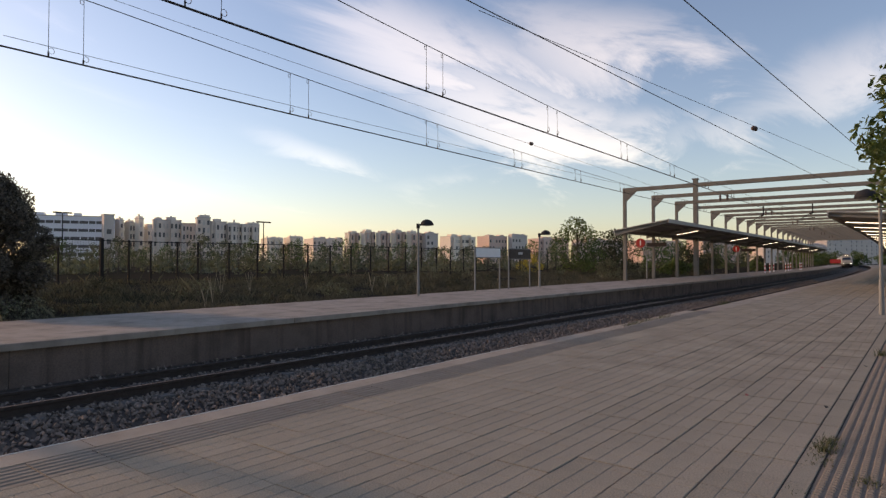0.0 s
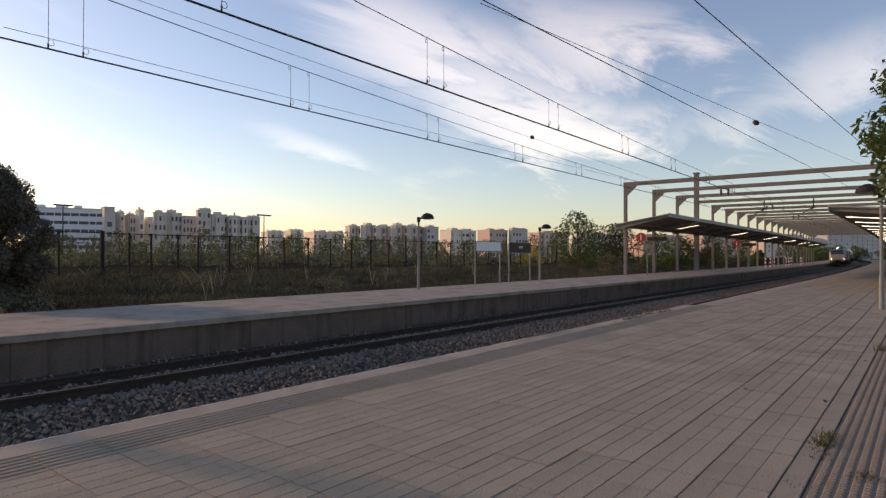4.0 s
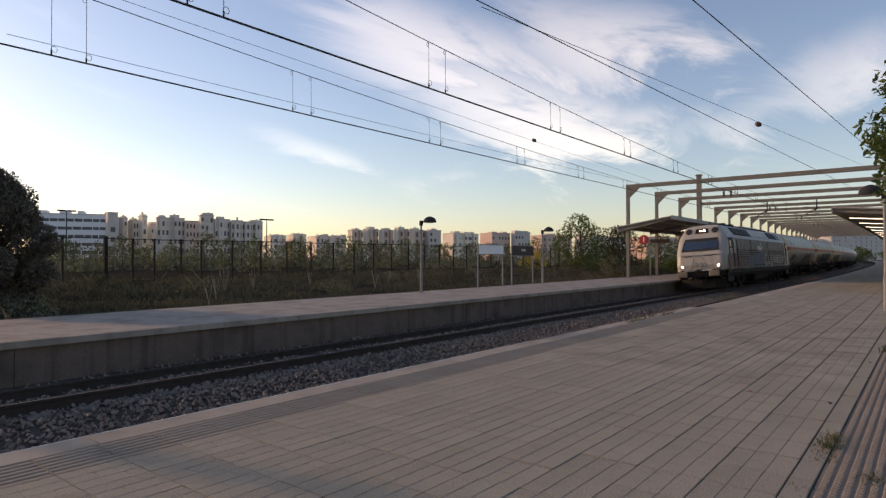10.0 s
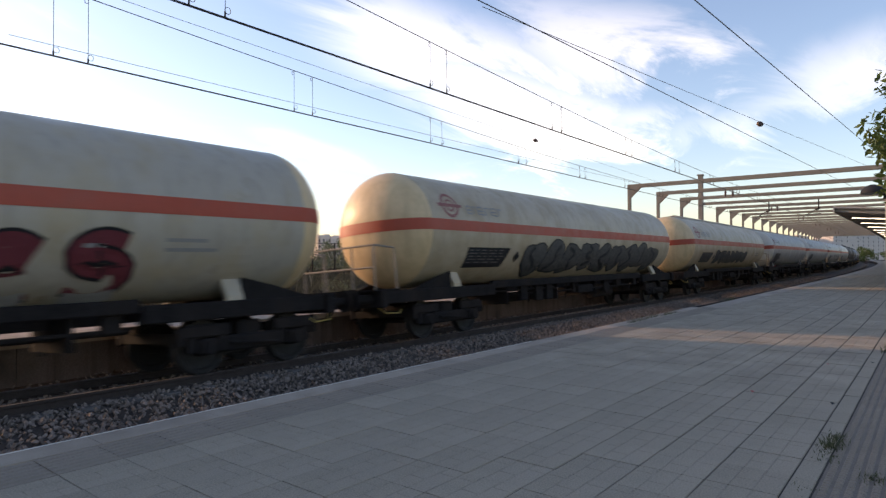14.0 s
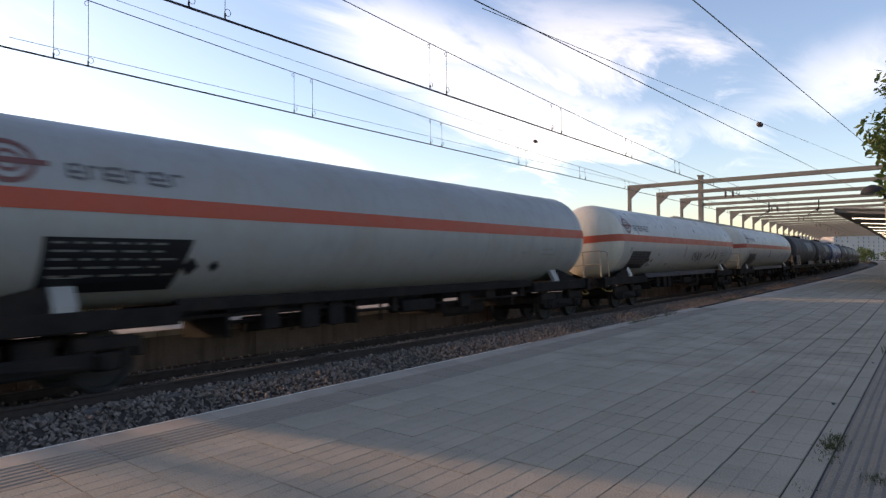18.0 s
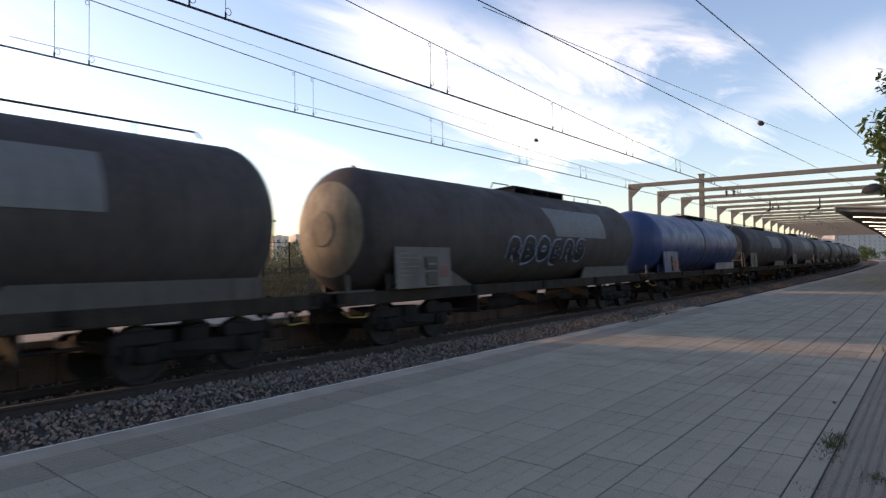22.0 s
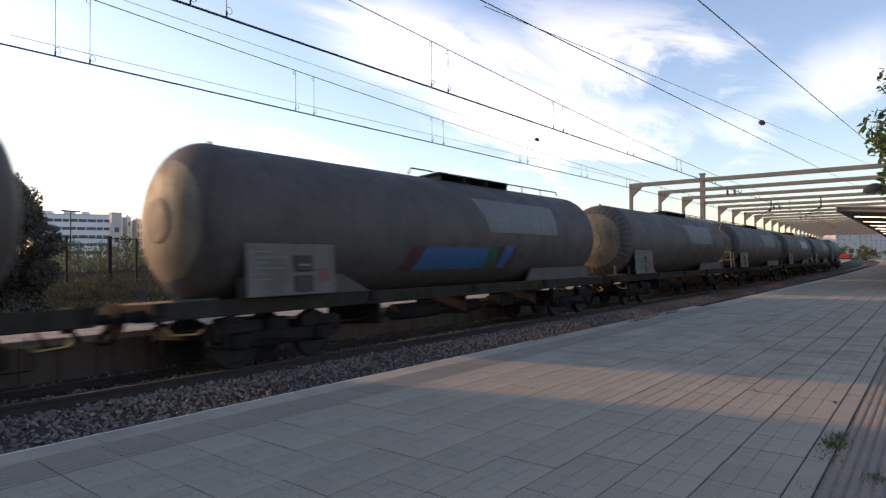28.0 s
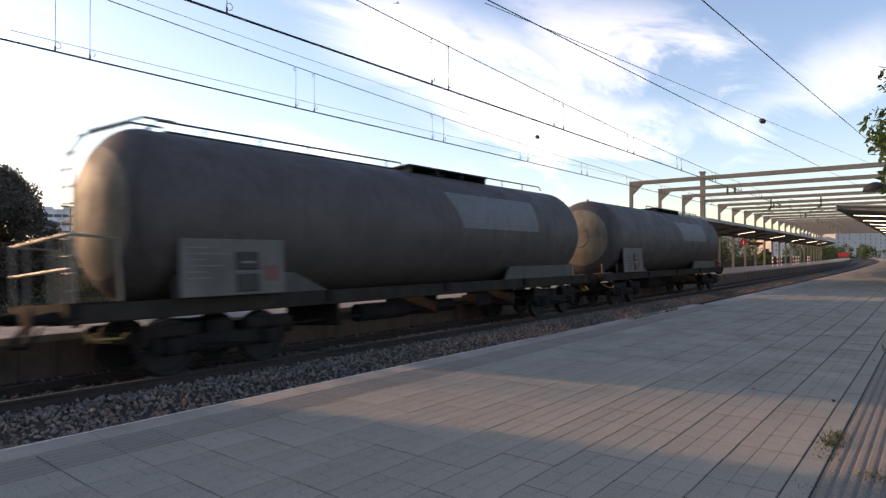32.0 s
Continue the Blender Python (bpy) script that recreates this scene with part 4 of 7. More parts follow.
for q in (-1.1, 1.1):
    part("post", rod(bmesh.new(), (bp.x + 0.1, bp.y + q, 0.0), (bp.x + 0.1, bp.y + q, 2.1), 0.05), GALV, board)
# plane tree over the near platform
tree("plane_tree", "leafy plane tree rising from the near platform", (14.1, -0.78, -0.02), 5.35, 1.75, 9000, 0.085, LEAF_R, 8, 0.13, 0.5, 40)


def build_park():
    """Young park trees beyond the fence."""
    protos = [tree("young_tree", "young park tree with thin pale green foliage", (0, 0, 0), 2.8 + 0.35 * i, 1.3 + 0.12 * i, 560, 0.11, LEAF_Y if i != 2 else LEAF_R, 40 + i, 0.07, 0.34, 16, "tree", "young park trees") for i in range(3)]
    rnd = random.Random(11)
    spots = []
    for i in range(84):
        d = 48 + 95 * rnd.random() ** 0.8
        u = -0.70 + 1.0 * (i + rnd.random()) / 84
        c, s = math.cos(radians(38.138)), math.sin(radians(38.138))
        x, y = d * (c + s * u), d * (s - c * u)
        if y > 34:
            spots.append((x, y))
    for i, (x, y) in enumerate(spots):
        m = Matrix.Translation((x, y, gz(x, y))) @ pose(0, 0, 0, 0, 0, rnd.uniform(0, 360))
        if i < 3:
            protos[i].matrix_basis = m
        else:
            copy_thing(protos[i % 3], m)
    # low hedge clumps further off
    v, f = [], []
    rs = np.random.RandomState(9)
    for i in range(150):
        d = rs.uniform(48, 170)
        u = -0.72 + 1.2 * (i % 75) / 75
        c, s = math.cos(radians(38.138)), math.sin(radians(38.138))
        x, y = d * (c + s * u), d * (s - c * u)
        if y < 36:
            continue
        cs = [(x + rs.uniform(-3, 3), y + rs.uniform(-3, 3), rs.uniform(0.3, 1.1)) for _ in range(4)]
        a, b = leaf_cloud(rs, cs, [rs.uniform(0.7, 1.3) for _ in range(4)], 220, 0.22)
        n = len(v)
        v += a
        f += [tuple(k + n for k in q) for q in b]
    solo("far_bushes", raw_mesh("far_bushes", v, f, LEAF_Y), LEAF_Y, "rows of distant green bushes in the park", "bushes", kind="stuff")


build_park()


def build_grass():
    rs = np.random.RandomState(21)
    n = 105000
    x = rs.uniform(-2, 75, n)
    y = 16.95 + rs.beta(1.0, 1.25, n) * 12.5
    patch = np.array([noise.noise(Vector((a * 0.45, b * 0.6, 3.0))) + 0.6 * noise.noise(Vector((a * 1.6, b * 1.6, 7.0))) for a, b in zip(x, y)])
    keep = patch > -0.42
    x, y, patch = x[keep], y[keep], patch[keep]
    n = len(x)
    h = rs.uniform(0.05, 0.2, n) * (1 + np.clip(patch, -0.4, 1.0) * 1.3) * (1 + 1.2 * (rs.rand(n) < 0.025))
    z = np.array([ground_height(a, b) for a, b in zip(x, y)])
    y = y + np.maximum(0, x - X_BEND) ** 2 / (2 * R_BEND)
    ang = rs.uniform(0, 6.28, n)
    w = rs.uniform(0.004, 0.012, n)
    lean = rs.uniform(0.2, 0.9, n) * h
    la = rs.uniform(0, 6.28, n)
    ca, sa = np.cos(ang) * w, np.sin(ang) * w
    p0 = np.stack([x - ca, y - sa, z - 0.03], -1)
    p1 = np.stack([x + ca, y + sa, z - 0.03], -1)
    p2 = np.stack([x + np.cos(la) * lean * 0.4 + ca * 0.6, y + np.sin(la) * lean * 0.4 + sa * 0.6, z + h * 0.6], -1)
    p3 = np.stack([x + np.cos(la) * lean, y + np.sin(la) * lean, z + h], -1)
    v = np.stack([p0, p1, p2, p3], 1).reshape(-1, 3)
    f = []
    for i in range(n):
        f += [(4 * i, 4 * i + 1, 4 * i + 2), (4 * i, 4 * i + 2, 4 * i + 3)]
    solo("tall_grass", raw_mesh("tall_grass", v.tolist(), f, GRASS), GRASS, "tall dry grass and weeds on the bank behind the platform", "grass", kind="stuff")
    # low dark scrub, and dry forked stalks standing out of it
    rnd = random.Random(31)
    for i in range(34):
        sx = 6.5 + 66 * i / 34 + rnd.uniform(-0.8, 0.8)
        sy = rnd.uniform(18.2, 26.0)
        hh = rnd.uniform(0.35, 0.8)
        tree("low_scrub", "low dusty dark green scrub on the bank", (sx, sy + bend(sx), gz(sx, sy) - 0.05), hh, rnd.uniform(0.5, 1.1), 520, 0.045, SCRUB if i % 3 else LEAF_Y, 300 + i, 0.02, 0.0, 12, "shrub", "scrub on the bank")
    for i, (sx, sy) in enumerate(((10.9, 18.6), (13.2, 21.4), (14.9, 22.0), (18.3, 22.5), (22.9, 21.8), (26.2, 22.6), (31.5, 22.3), (12.0, 20.0), (20.5, 20.4))):
        st = thing("dry_stalk", "pale dry forked weed stalk on the bank", "weed", "dry weeds on the bank", at=Matrix.Translation((sx, sy, gz(sx, sy) - 0.03)))
        hh = rnd.uniform(0.7, 1.15)
        for k in range(4):
            a = rnd.uniform(0, 6.28)
            q = Vector((math.cos(a) * 0.18 * hh, math.sin(a) * 0.18 * hh, hh * rnd.uniform(0.75, 1.0)))
            part("stem", path_rod(bmesh.new(), [(0, 0, 0), q * 0.35 + Vector((0, 0, 0.1)), q], 0.007, 4), DRYSTALK, st)


build_grass()


# ---- distant buildings ----
def block(u0, u1, d, top, wall, label, storeys=5, cols=8, base=-0.3, win=(1.3, 1.5), strip=False, roof_boxes=2, seed=0, lit=0.12, yaw=32.0, bays=0, bay_wall=None):
    """An apartment block whose near corner points at the station: its front runs back to the right, its narrow end looks at the evening sun.
    u0, u1 are slopes to the right of the opening view, d its distance, top its height, lit the end's share of the width."""
    rnd = random.Random(seed)
    c, s = math.cos(radians(38.138)), math.sin(radians(38.138))
    W = (u1 - u0) * d
    ua = u0 + lit * (u1 - u0)
    ya = radians(yaw)
    a = Vector((d * (c + s * ua), d * (s - c * ua), 0))
    ang = radians(38.138 - 90) + ya
    m = Matrix.Translation(a) @ Matrix.Rotation(ang, 4, "Z")
    um = (u0 + u1) / 2
    w = W * (1 - lit) / (math.cos(ya) - um * math.sin(ya))
    depth = max(3.0, W * lit / max(0.12, math.sin(ya) + um * math.cos(ya)))
    h = thing("apartment_building", label, "building", "apartment blocks beyond the park", at=m)
    part("wall", B(0, w, 0, depth, base - 1, top), wall, h)
    part("roof", B(-0.15, w + 0.15, -0.2, depth + 0.15, top + 0.005, top + 0.3), GREYWALL, h)
    for i in range(roof_boxes):
        x = w * (i + 0.5 + rnd.uniform(-0.25, 0.25)) / roof_boxes
        hw = rnd.uniform(0.9, 2.2)
        part("roof_house", B(max(0.1, x - hw), min(w - 0.1, x + hw), 0.4, min(depth - 0.2, 4), top + 0.305, top + 0.31 + rnd.uniform(0.4, 1.0)), wall, h)
        part("chimney", B(x - 0.25, x + 0.25, depth * 0.3, depth * 0.3 + 0.5, top + 0.305, top + rnd.uniform(1.1, 1.7)), GREYWALL, h)
    fh = (top - base - 0.6) / storeys
    # upright bays standing proud of the front, whose ends catch the low sun
    for b in range(bays):
        x = w * (b + 0.5) / bays
        bw = w / bays * 0.28
        part("bay", B(x - bw, x + bw, -1.3, -0.004, base - 1, top - 0.35 + 0.6 * (b % 2)), bay_wall or wall, h)
    if strip:
        band = mesh_of("window_band", B(0, w * 0.94, -0.06, 0.1, 0, fh * 0.36), FARPANE)
        mull = mesh_of("mullion", B(-0.12, 0.12, -0.09, 0.1, 0, fh * 0.36), wall)
        for k in range(storeys):
            ob = new("window_band", band)
            ob.parent, ob.location = h, (w * 0.02, 0, base + 0.9 + fh * k)
            for q in range(9):
                mo = new("mullion", mull)
                mo.parent, mo.location = ob, (w * 0.94 * (q + 0.3 + 0.5 * rnd.random()) / 9, 0, 0)
        return h
    ww, wh = win
    cell = w / cols
    ww = min(ww, cell * 0.5)
    pane = mesh_of("window", B(-ww / 2, ww / 2, -0.05, 0.1, 0, wh), FARPANE)
    pane2 = mesh_of("shuttered_window", B(-ww * 0.4, ww * 0.4, -0.05, 0.1, 0, wh), GREYWALL)
    balc = mesh_of("balcony", B(-cell * 0.42, cell * 0.42, -1.0, -0.004, -0.35, 0.6), wall)
    for k in range(storeys):
        for j in range(cols):
            xx = cell * (j + 0.5)
            inbay = any(abs(xx - w * (b + 0.5) / bays) < w / bays * 0.28 for b in range(bays))
            ob = new("window", pane if rnd.random() < 0.8 else pane2)
            ob.parent, ob.location = h, (xx, -1.3 if inbay else 0, base + 0.9 + fh * k)
            if not inbay and (j + seed) % 3 == 0 and d < 260 and k:
                ob2 = new("balcony", balc)
                ob2.parent, ob2.location = h, (xx, 0, base + 0.6 + fh * k)
    return h


block(-0.700, -0.548, 190, 16.0, WHITEWALL, "white office-like apartment block with dark window bands", 6, strip=True, roof_boxes=4, seed=1, lit=0.08, yaw=24)
block(-0.567, -0.546, 187, 15.9, GREYWALL, "tan stair tower of the white block", 5, 1, roof_boxes=0, seed=2, lit=0.2, yaw=40)
block(-0.545, -0.530, 205, 15.3, CREAMWALL, "cream apartment tower catching the low sun", 5, 1, win=(1.8, 1.6), roof_boxes=1, seed=3, lit=0.55, yaw=48)
block(-0.530, -0.511, 206, 14.6, CREAMWALL, "cream apartment tower catching the low sun", 5, 2, win=(1.8, 1.6), roof_boxes=1, seed=31, lit=0.5, yaw=48)
block(-0.512, -0.497, 204, 15.9, CREAMWALL, "cream apartment tower catching the low sun", 5, 1, win=(1.8, 1.6), roof_boxes=1, seed=32, lit=0.45, yaw=48)
block(-0.497, -0.481, 208, 13.2, CREAMWALL, "low cream apartment block between towers", 4, 2, roof_boxes=1, seed=33, lit=0.4, yaw=48)
block(-0.483, -0.434, 195, 14.8, BRICKTAN, "pale tan apartment block of five storeys", 5, 7, roof_boxes=2, seed=4, lit=0.04, bays=2)
block(-0.434, -0.41, 196, 13.7, BRICKTAN, "lower pale tan apartment block", 5, 4, roof_boxes=0, seed=5, lit=0.05)
block(-0.41, -0.386, 193, 15.4, BRICKTAN, "pale tan apartment tower of six storeys", 6, 3, roof_boxes=1, seed=6, lit=0.07)
block(-0.386, -0.359, 195, 14.2, BRICKTAN, "pale tan apartment block of five storeys", 5, 4, roof_boxes=1, seed=7, lit=0.05, bays=1)
block(-0.359, -0.304, 196, 13.5, BRICKTAN, "pale tan apartment block of five storeys", 5, 9, roof_boxes=2, seed=71, lit=0.04, bays=3)
block(-0.303, -0.265, 300, 12.6, CREAMWALL, "distant cream apartment block", 4, 7, roof_boxes=3, seed=8, base=0, lit=0.3, yaw=40, bays=3)
block(-0.265, -0.232, 306, 13.4, CREAMWALL, "distant cream apartment block", 4, 6, roof_boxes=3, seed=81, base=0, lit=0.35, yaw=40, bays=2)
block(-0.232, -0.165, 320, 13.4, BRICKTAN, "distant tan apartment block", 4, 9, roof_boxes=4, seed=9, base=0, lit=0.25, bays=3)
for i in range(5):
    block(-0.163 + 0.0255 * i, -0.139 + 0.0255 * i, 280, 14.6 + 0.5 * (i % 2), CREAMWALL, "distant apartment block of paired cream and brown bays", 4, 3, win=(1.4, 2.2), roof_boxes=1, seed=10 + i, base=0, lit=0.3, yaw=44, bays=2, bay_wall=BRICKRED)
block(-0.036, -0.008, 281, 14.4, GREYWALL, "distant grey apartment tower", 5, 3, roof_boxes=1, seed=16, base=0, lit=0.3)
block(-0.006, 0.055, 310, 14.2, CREAMWALL, "distant cream apartment block", 4, 8, roof_boxes=3, seed=17, base=0, lit=0.3, yaw=40, bays=3)
block(0.056, 0.107, 330, 15.2, BRICKRED, "distant rose apartment block", 4, 6, roof_boxes=2, seed=18, base=0, lit=0.4, yaw=40)
block(0.108, 0.14, 335, 15.8, GREYWALL, "distant grey apartment block", 4, 5, roof_boxes=3, seed=19, base=0, lit=0.2)
block(0.14, 0.21, 350, 14.6, BRICKRED, "distant rose apartment block", 4, 9, roof_boxes=4, seed=20, base=0, lit=0.3, yaw=40, bays=3)
block(0.212, 0.30, 360, 14.5, BRICKTAN, "distant tan apartment block", 4, 10, roof_boxes=4, seed=21, base=0, lit=0.3, bays=3)
block(0.302, 0.40, 380, 14.6, BRICKRED, "distant rose apartment block", 4, 12, roof_boxes=3, seed=22, base=0, lit=0.3)
block(0.402, 0.5, 420, 16.5, BRICKRED, "distant rose apartment block", 5, 12, roof_boxes=3, seed=23, base=0, lit=0.3)
block(0.502, 0.6, 450, 18.0, BRICKTAN, "distant tan apartment block", 5, 12, roof_boxes=3, seed=24, base=0, lit=0.3)
block(0.602, 0.78, 470, 19.5, GREYWALL, "distant grey apartment block", 6, 16, roof_boxes=4, seed=25, base=0, lit=0.2)


def street_lamp(x, y, h):
    L = thing("street_lamp", "tall dark street lamp with twin heads", "lamp post", "street lamps in the park", at=Matrix.Translation((x, y, gz(x, y))))
    part("pole", rod(bmesh.new(), (0, 0, -0.2), (0, 0, h), 0.09, 0.05, 8), DARKSTEEL, L)
    for sx in (-1, 1):
        part("head", B(min(0.05 * sx, 1.0 * sx), max(0.05 * sx, 1.0 * sx), -0.15, 0.15, h - 0.02, h + 0.14, bev=0.03), DARKSTEEL, L)
    return L


for u, d, h in ((-0.632, 70, 6.7), (-0.298, 75, 5.9)):
    c_, s_ = math.cos(radians(38.138)), math.sin(radians(38.138))
    street_lamp(d * (c_ + s_ * u), d * (s_ - c_ * u), h)

# ---- the train: each vehicle's own x runs backwards from its front, z = 0 on the rails ----
TRAIN = []


def wheel_meshes():
    bm = bmesh.new()
    prof = [(-0.065, 0.0), (-0.065, 0.14), (-0.03, 0.16), (-0.025, 0.36), (-0.065, 0.39), (-0.065, 0.455), (0.05, 0.462), (0.065, 0.49), (0.09, 0.485), (0.09, 0.39), (0.02, 0.36), (0.02, 0.16), (0.07, 0.14), (0.07, 0.0)]
    lathe(bm, (0, 0, 0), (0, 1, 0), prof, 24)
    return mesh_of("wheel", bm, WHEELMAT)


WHEEL = wheel_meshes()


def bogie_mesh():
    """A two-axle freight bogie: side frames dipped in the middle, bolster, axle boxes, springs and brake rods."""
    bm = bmesh.new()
    for sy in (-1, 1):
        y0, y1 = sy * 0.98, sy * 1.12
        lo, hi = min(y0, y1), max(y0, y1)
        box(bm, -1.35, -0.45, lo, hi, 0.62, 0.84, bev=0.03)
        box(bm, 0.45, 1.35, lo, hi, 0.62, 0.84, bev=0.03)
        box(bm, -0.62, 0.62, lo, hi, 0.34, 0.62, bev=0.04)
        box(bm, -1.42, -1.3, lo, hi, 0.5, 0.8, bev=0.02)
        box(bm, 1.3, 1.42, lo, hi, 0.5, 0.8, bev=0.02)
        for x in (-0.9, 0.9):
            box(bm, x - 0.17, x + 0.17, sy * 1.05 - 0.14, sy * 1.05 + 0.14, 0.33, 0.6, bev=0.04)
            rod(bm, (x, sy * 1.1, 0.46), (x, sy * 1.24, 0.46), 0.12, seg=12)
            for dx in (-0.27, 0.27):
                rod(bm, (x + dx, sy * 1.05, 0.38), (x + dx, sy * 1.05, 0.63), 0.085, seg=10)
        rod(bm, (-0.5, sy * 1.18, 0.5), (0.5, sy * 1.18, 0.42), 0.03, seg=6)
    box(bm, -0.25, 0.25, -1.0, 1.0, 0.5, 0.86, bev=0.04)
    box(bm, -1.4, -1.28, -1.0, 1.0, 0.55, 0.72)
    box(bm, 1.28, 1.4, -1.0, 1.0, 0.55, 0.72)
    for x in (-0.9, 0.9):
        rod(bm, (x, -0.98, 0.46), (x, 0.98, 0.46), 0.08, seg=10)
    return mesh_of("bogie", bm, UNDER)


BOGIE = bogie_mesh()


def add_bogie(parent, x):
    b = new("bogie", BOGIE)
    b.parent, b.location = parent, (x, 0, 0)
    for dx in (-0.9, 0.9):
        for sy in (-1, 1):
            w = new("wheel", WHEEL)
            w.parent, w.location = b, (dx, sy * 0.85, 0.46)
            if sy > 0:
                w.rotation_euler = (0, 0, math.pi)
    return b


def buffer_mesh():
    bm = bmesh.new()
    lathe(bm, (0, 0, 0), (-1, 0, 0), [(-0.05, 0.16), (0.0, 0.16), (0.02, 0.11), (0.36, 0.1), (0.38, 0.08), (0.57, 0.08), (0.575, 0.24), (0.6, 0.24), (0.615, 0.16), (0.62, 0.0)], 16)
    return mesh_of("buffer", bm, UNDER)


BUFFER = buffer_mesh()


def add_buffers(parent, xf, xr, z=1.05, y=0.92):
    for sx, x in ((1, xf), (-1, xr)):
        for sy in (-1, 1):
            b = new("buffer", BUFFER)
            b.parent, b.location = parent, (x, sy * y, z)
            if sx < 0:
                b.rotation_euler = (0, 0, math.pi)
        bm = bmesh.new()
        path_rod(bm, [(x, 0, 1.02), (x - sx * 0.3, 0, 1.0), (x - sx * 0.45, 0, 0.8), (x - sx * 0.5, 0, 0.7)], 0.04)
        path_rod(bm, [(x, 0.35, 0.9), (x - sx * 0.2, 0.36, 0.6), (x - sx * 0.45, 0.3, 0.62)], 0.028)
        part("coupling", bm, UNDER, parent)
        # added ochre rod whose colour imitates sunlight on couplings and bogie ends
        bm = bmesh.new()
        path_rod(bm, [(x, -1.1, 0.85), (x + sx * 0.1, -1.25, 0.72), (x + sx * 0.5, -1.28, 0.7), (x + sx * 0.6, -1.25, 0.78)], 0.016)
        part("shunter_handrail", bm, SUNLIT_OCHRE, parent, "ochre rod in place of sunlit coupling and bogie ends")


def skin_y(r, zc, z, eps=0.008):
    return -math.sqrt(max(0.0, (r + eps) ** 2 - (z - zc) ** 2))


def wrap_quad(bm, x0, x1, z0, z1, r, zc, eps, nx=2, nz=6, lean0=0.0, lean1=0.0):
    """A patch that follows the tank's near side, with slanting ends."""
    g = []
    for i in range(nz + 1):
        z = z0 + (z1 - z0) * i / nz
        a, b = x0 + lean0 * i / nz, x1 + lean1 * i / nz
        g.append([bm.verts.new((a + (b - a) * j / nx, skin_y(r, zc, z, eps), z)) for j in range(nx + 1)])
    for i in range(nz):
        for j in range(nx):
            bm.faces.new((g[i][j], g[i][j + 1], g[i + 1][j + 1], g[i + 1][j]))
    return bm


def wrap_line(bm, pts, wid, yfun):
    """A brush stroke through (x, z) points laid on a side whose y is yfun(z)."""
    pts = [Vector((a, b)) for a, b in pts]
    fine = []
    for a, b in zip(pts, pts[1:]):
        k = max(1, int((b - a).length / 0.12))
        fine += [a.lerp(b, i / k) for i in range(k)]
    fine.append(pts[-1])
    rows = []
    for i, p in enumerate(fine):
        d = fine[min(i + 1, len(fine) - 1)] - fine[max(i - 1, 0)]
        d = d.normalized() if d.length > 1e-6 else Vector((1, 0))
        n = Vector((-d.y, d.x)) * wid / 2
        rows.append([bm.verts.new((q.x, yfun(q.y), q.y)) for q in (p - n, p + n)])
    for a, b in zip(rows, rows[1:]):
        bm.faces.new((a[0], a[1], b[1], b[0]))
    return bm


def blob(bm, cx, cz, w, h, yfun, rnd, seg=18):
    """A rounded, uneven sprayed shape."""
    ring = []
    ph = rnd.uniform(0, 6)
    for i in range(seg):
        a = 6.28318 * i / seg
        k = 1 + 0.13 * math.sin(3 * a + ph) + rnd.uniform(-0.05, 0.05)
        ca, sa = math.cos(a), math.sin(a)
        e = (abs(ca) ** 3 + abs(sa) ** 3) ** (-1 / 3)
        ring.append((cx + w / 2 * ca * e * k, cz + h / 2 * sa * e * k))
    inner = [[bm.verts.new((cx + (x - cx) * f, yfun(cz + (z - cz) * f), cz + (z - cz) * f)) for x, z in ring] for f in (1.0, 0.66, 0.33)]
    mid = bm.verts.new((cx, yfun(cz), cz))
    for a, b in zip(inner, inner[1:]):
        for i in range(seg):
            j = (i + 1) % seg
            bm.faces.new((a[i], a[j], b[j], b[i]))
    for i in range(seg):
        bm.faces.new((inner[2][i], inner[2][(i + 1) % seg], mid))
    return ring


GLYPH = {
    "C": [[(0.95, 0.8), (0.6, 1.0), (0.2, 0.8), (0.05, 0.45), (0.25, 0.1), (0.6, 0.0), (0.95, 0.15)]],
    "L": [[(0.25, 1.0), (0.2, 0.5), (0.2, 0.05), (0.9, 0.05)]],
    "E": [[(0.9, 0.95), (0.2, 0.95), (0.15, 0.5), (0.2, 0.05), (0.9, 0.05)], [(0.2, 0.5), (0.8, 0.5)]],
    "O": [[(0.5, 1.0), (0.1, 0.75), (0.1, 0.25), (0.5, 0.0), (0.9, 0.25), (0.9, 0.75), (0.5, 1.0), (0.3, 0.92)]],
    "R": [[(0.15, 0.0), (0.15, 1.0), (0.7, 0.95), (0.85, 0.7), (0.6, 0.5), (0.2, 0.5)], [(0.5, 0.5), (0.95, 0.0)]],
    "N": [[(0.12, 0.0), (0.15, 1.0), (0.85, 0.05), (0.88, 1.0)]],
    "S": [[(0.9, 0.85), (0.5, 1.0), (0.12, 0.78), (0.3, 0.55), (0.75, 0.45), (0.9, 0.2), (0.5, 0.0), (0.08, 0.15)]],
    "B": [[(0.15, 0.0), (0.15, 1.0), (0.75, 0.95), (0.8, 0.6), (0.3, 0.52)], [(0.3, 0.5), (0.9, 0.42), (0.85, 0.05), (0.15, 0.02)]],
    "D": [[(0.15, 0.0), (0.15, 1.0), (0.65, 0.92), (0.9, 0.5), (0.65, 0.06), (0.15, 0.02)]],
    "I": [[(0.5, 1.0), (0.42, 0.5), (0.5, 0.0)]],
    "U": [[(0.15, 1.0), (0.12, 0.3), (0.5, 0.0), (0.88, 0.3), (0.85, 1.0)]],
    "A": [[(0.05, 0.0), (0.35, 1.0), (0.65, 1.0), (0.95, 0.0)], [(0.2, 0.4), (0.8, 0.4)]],
}


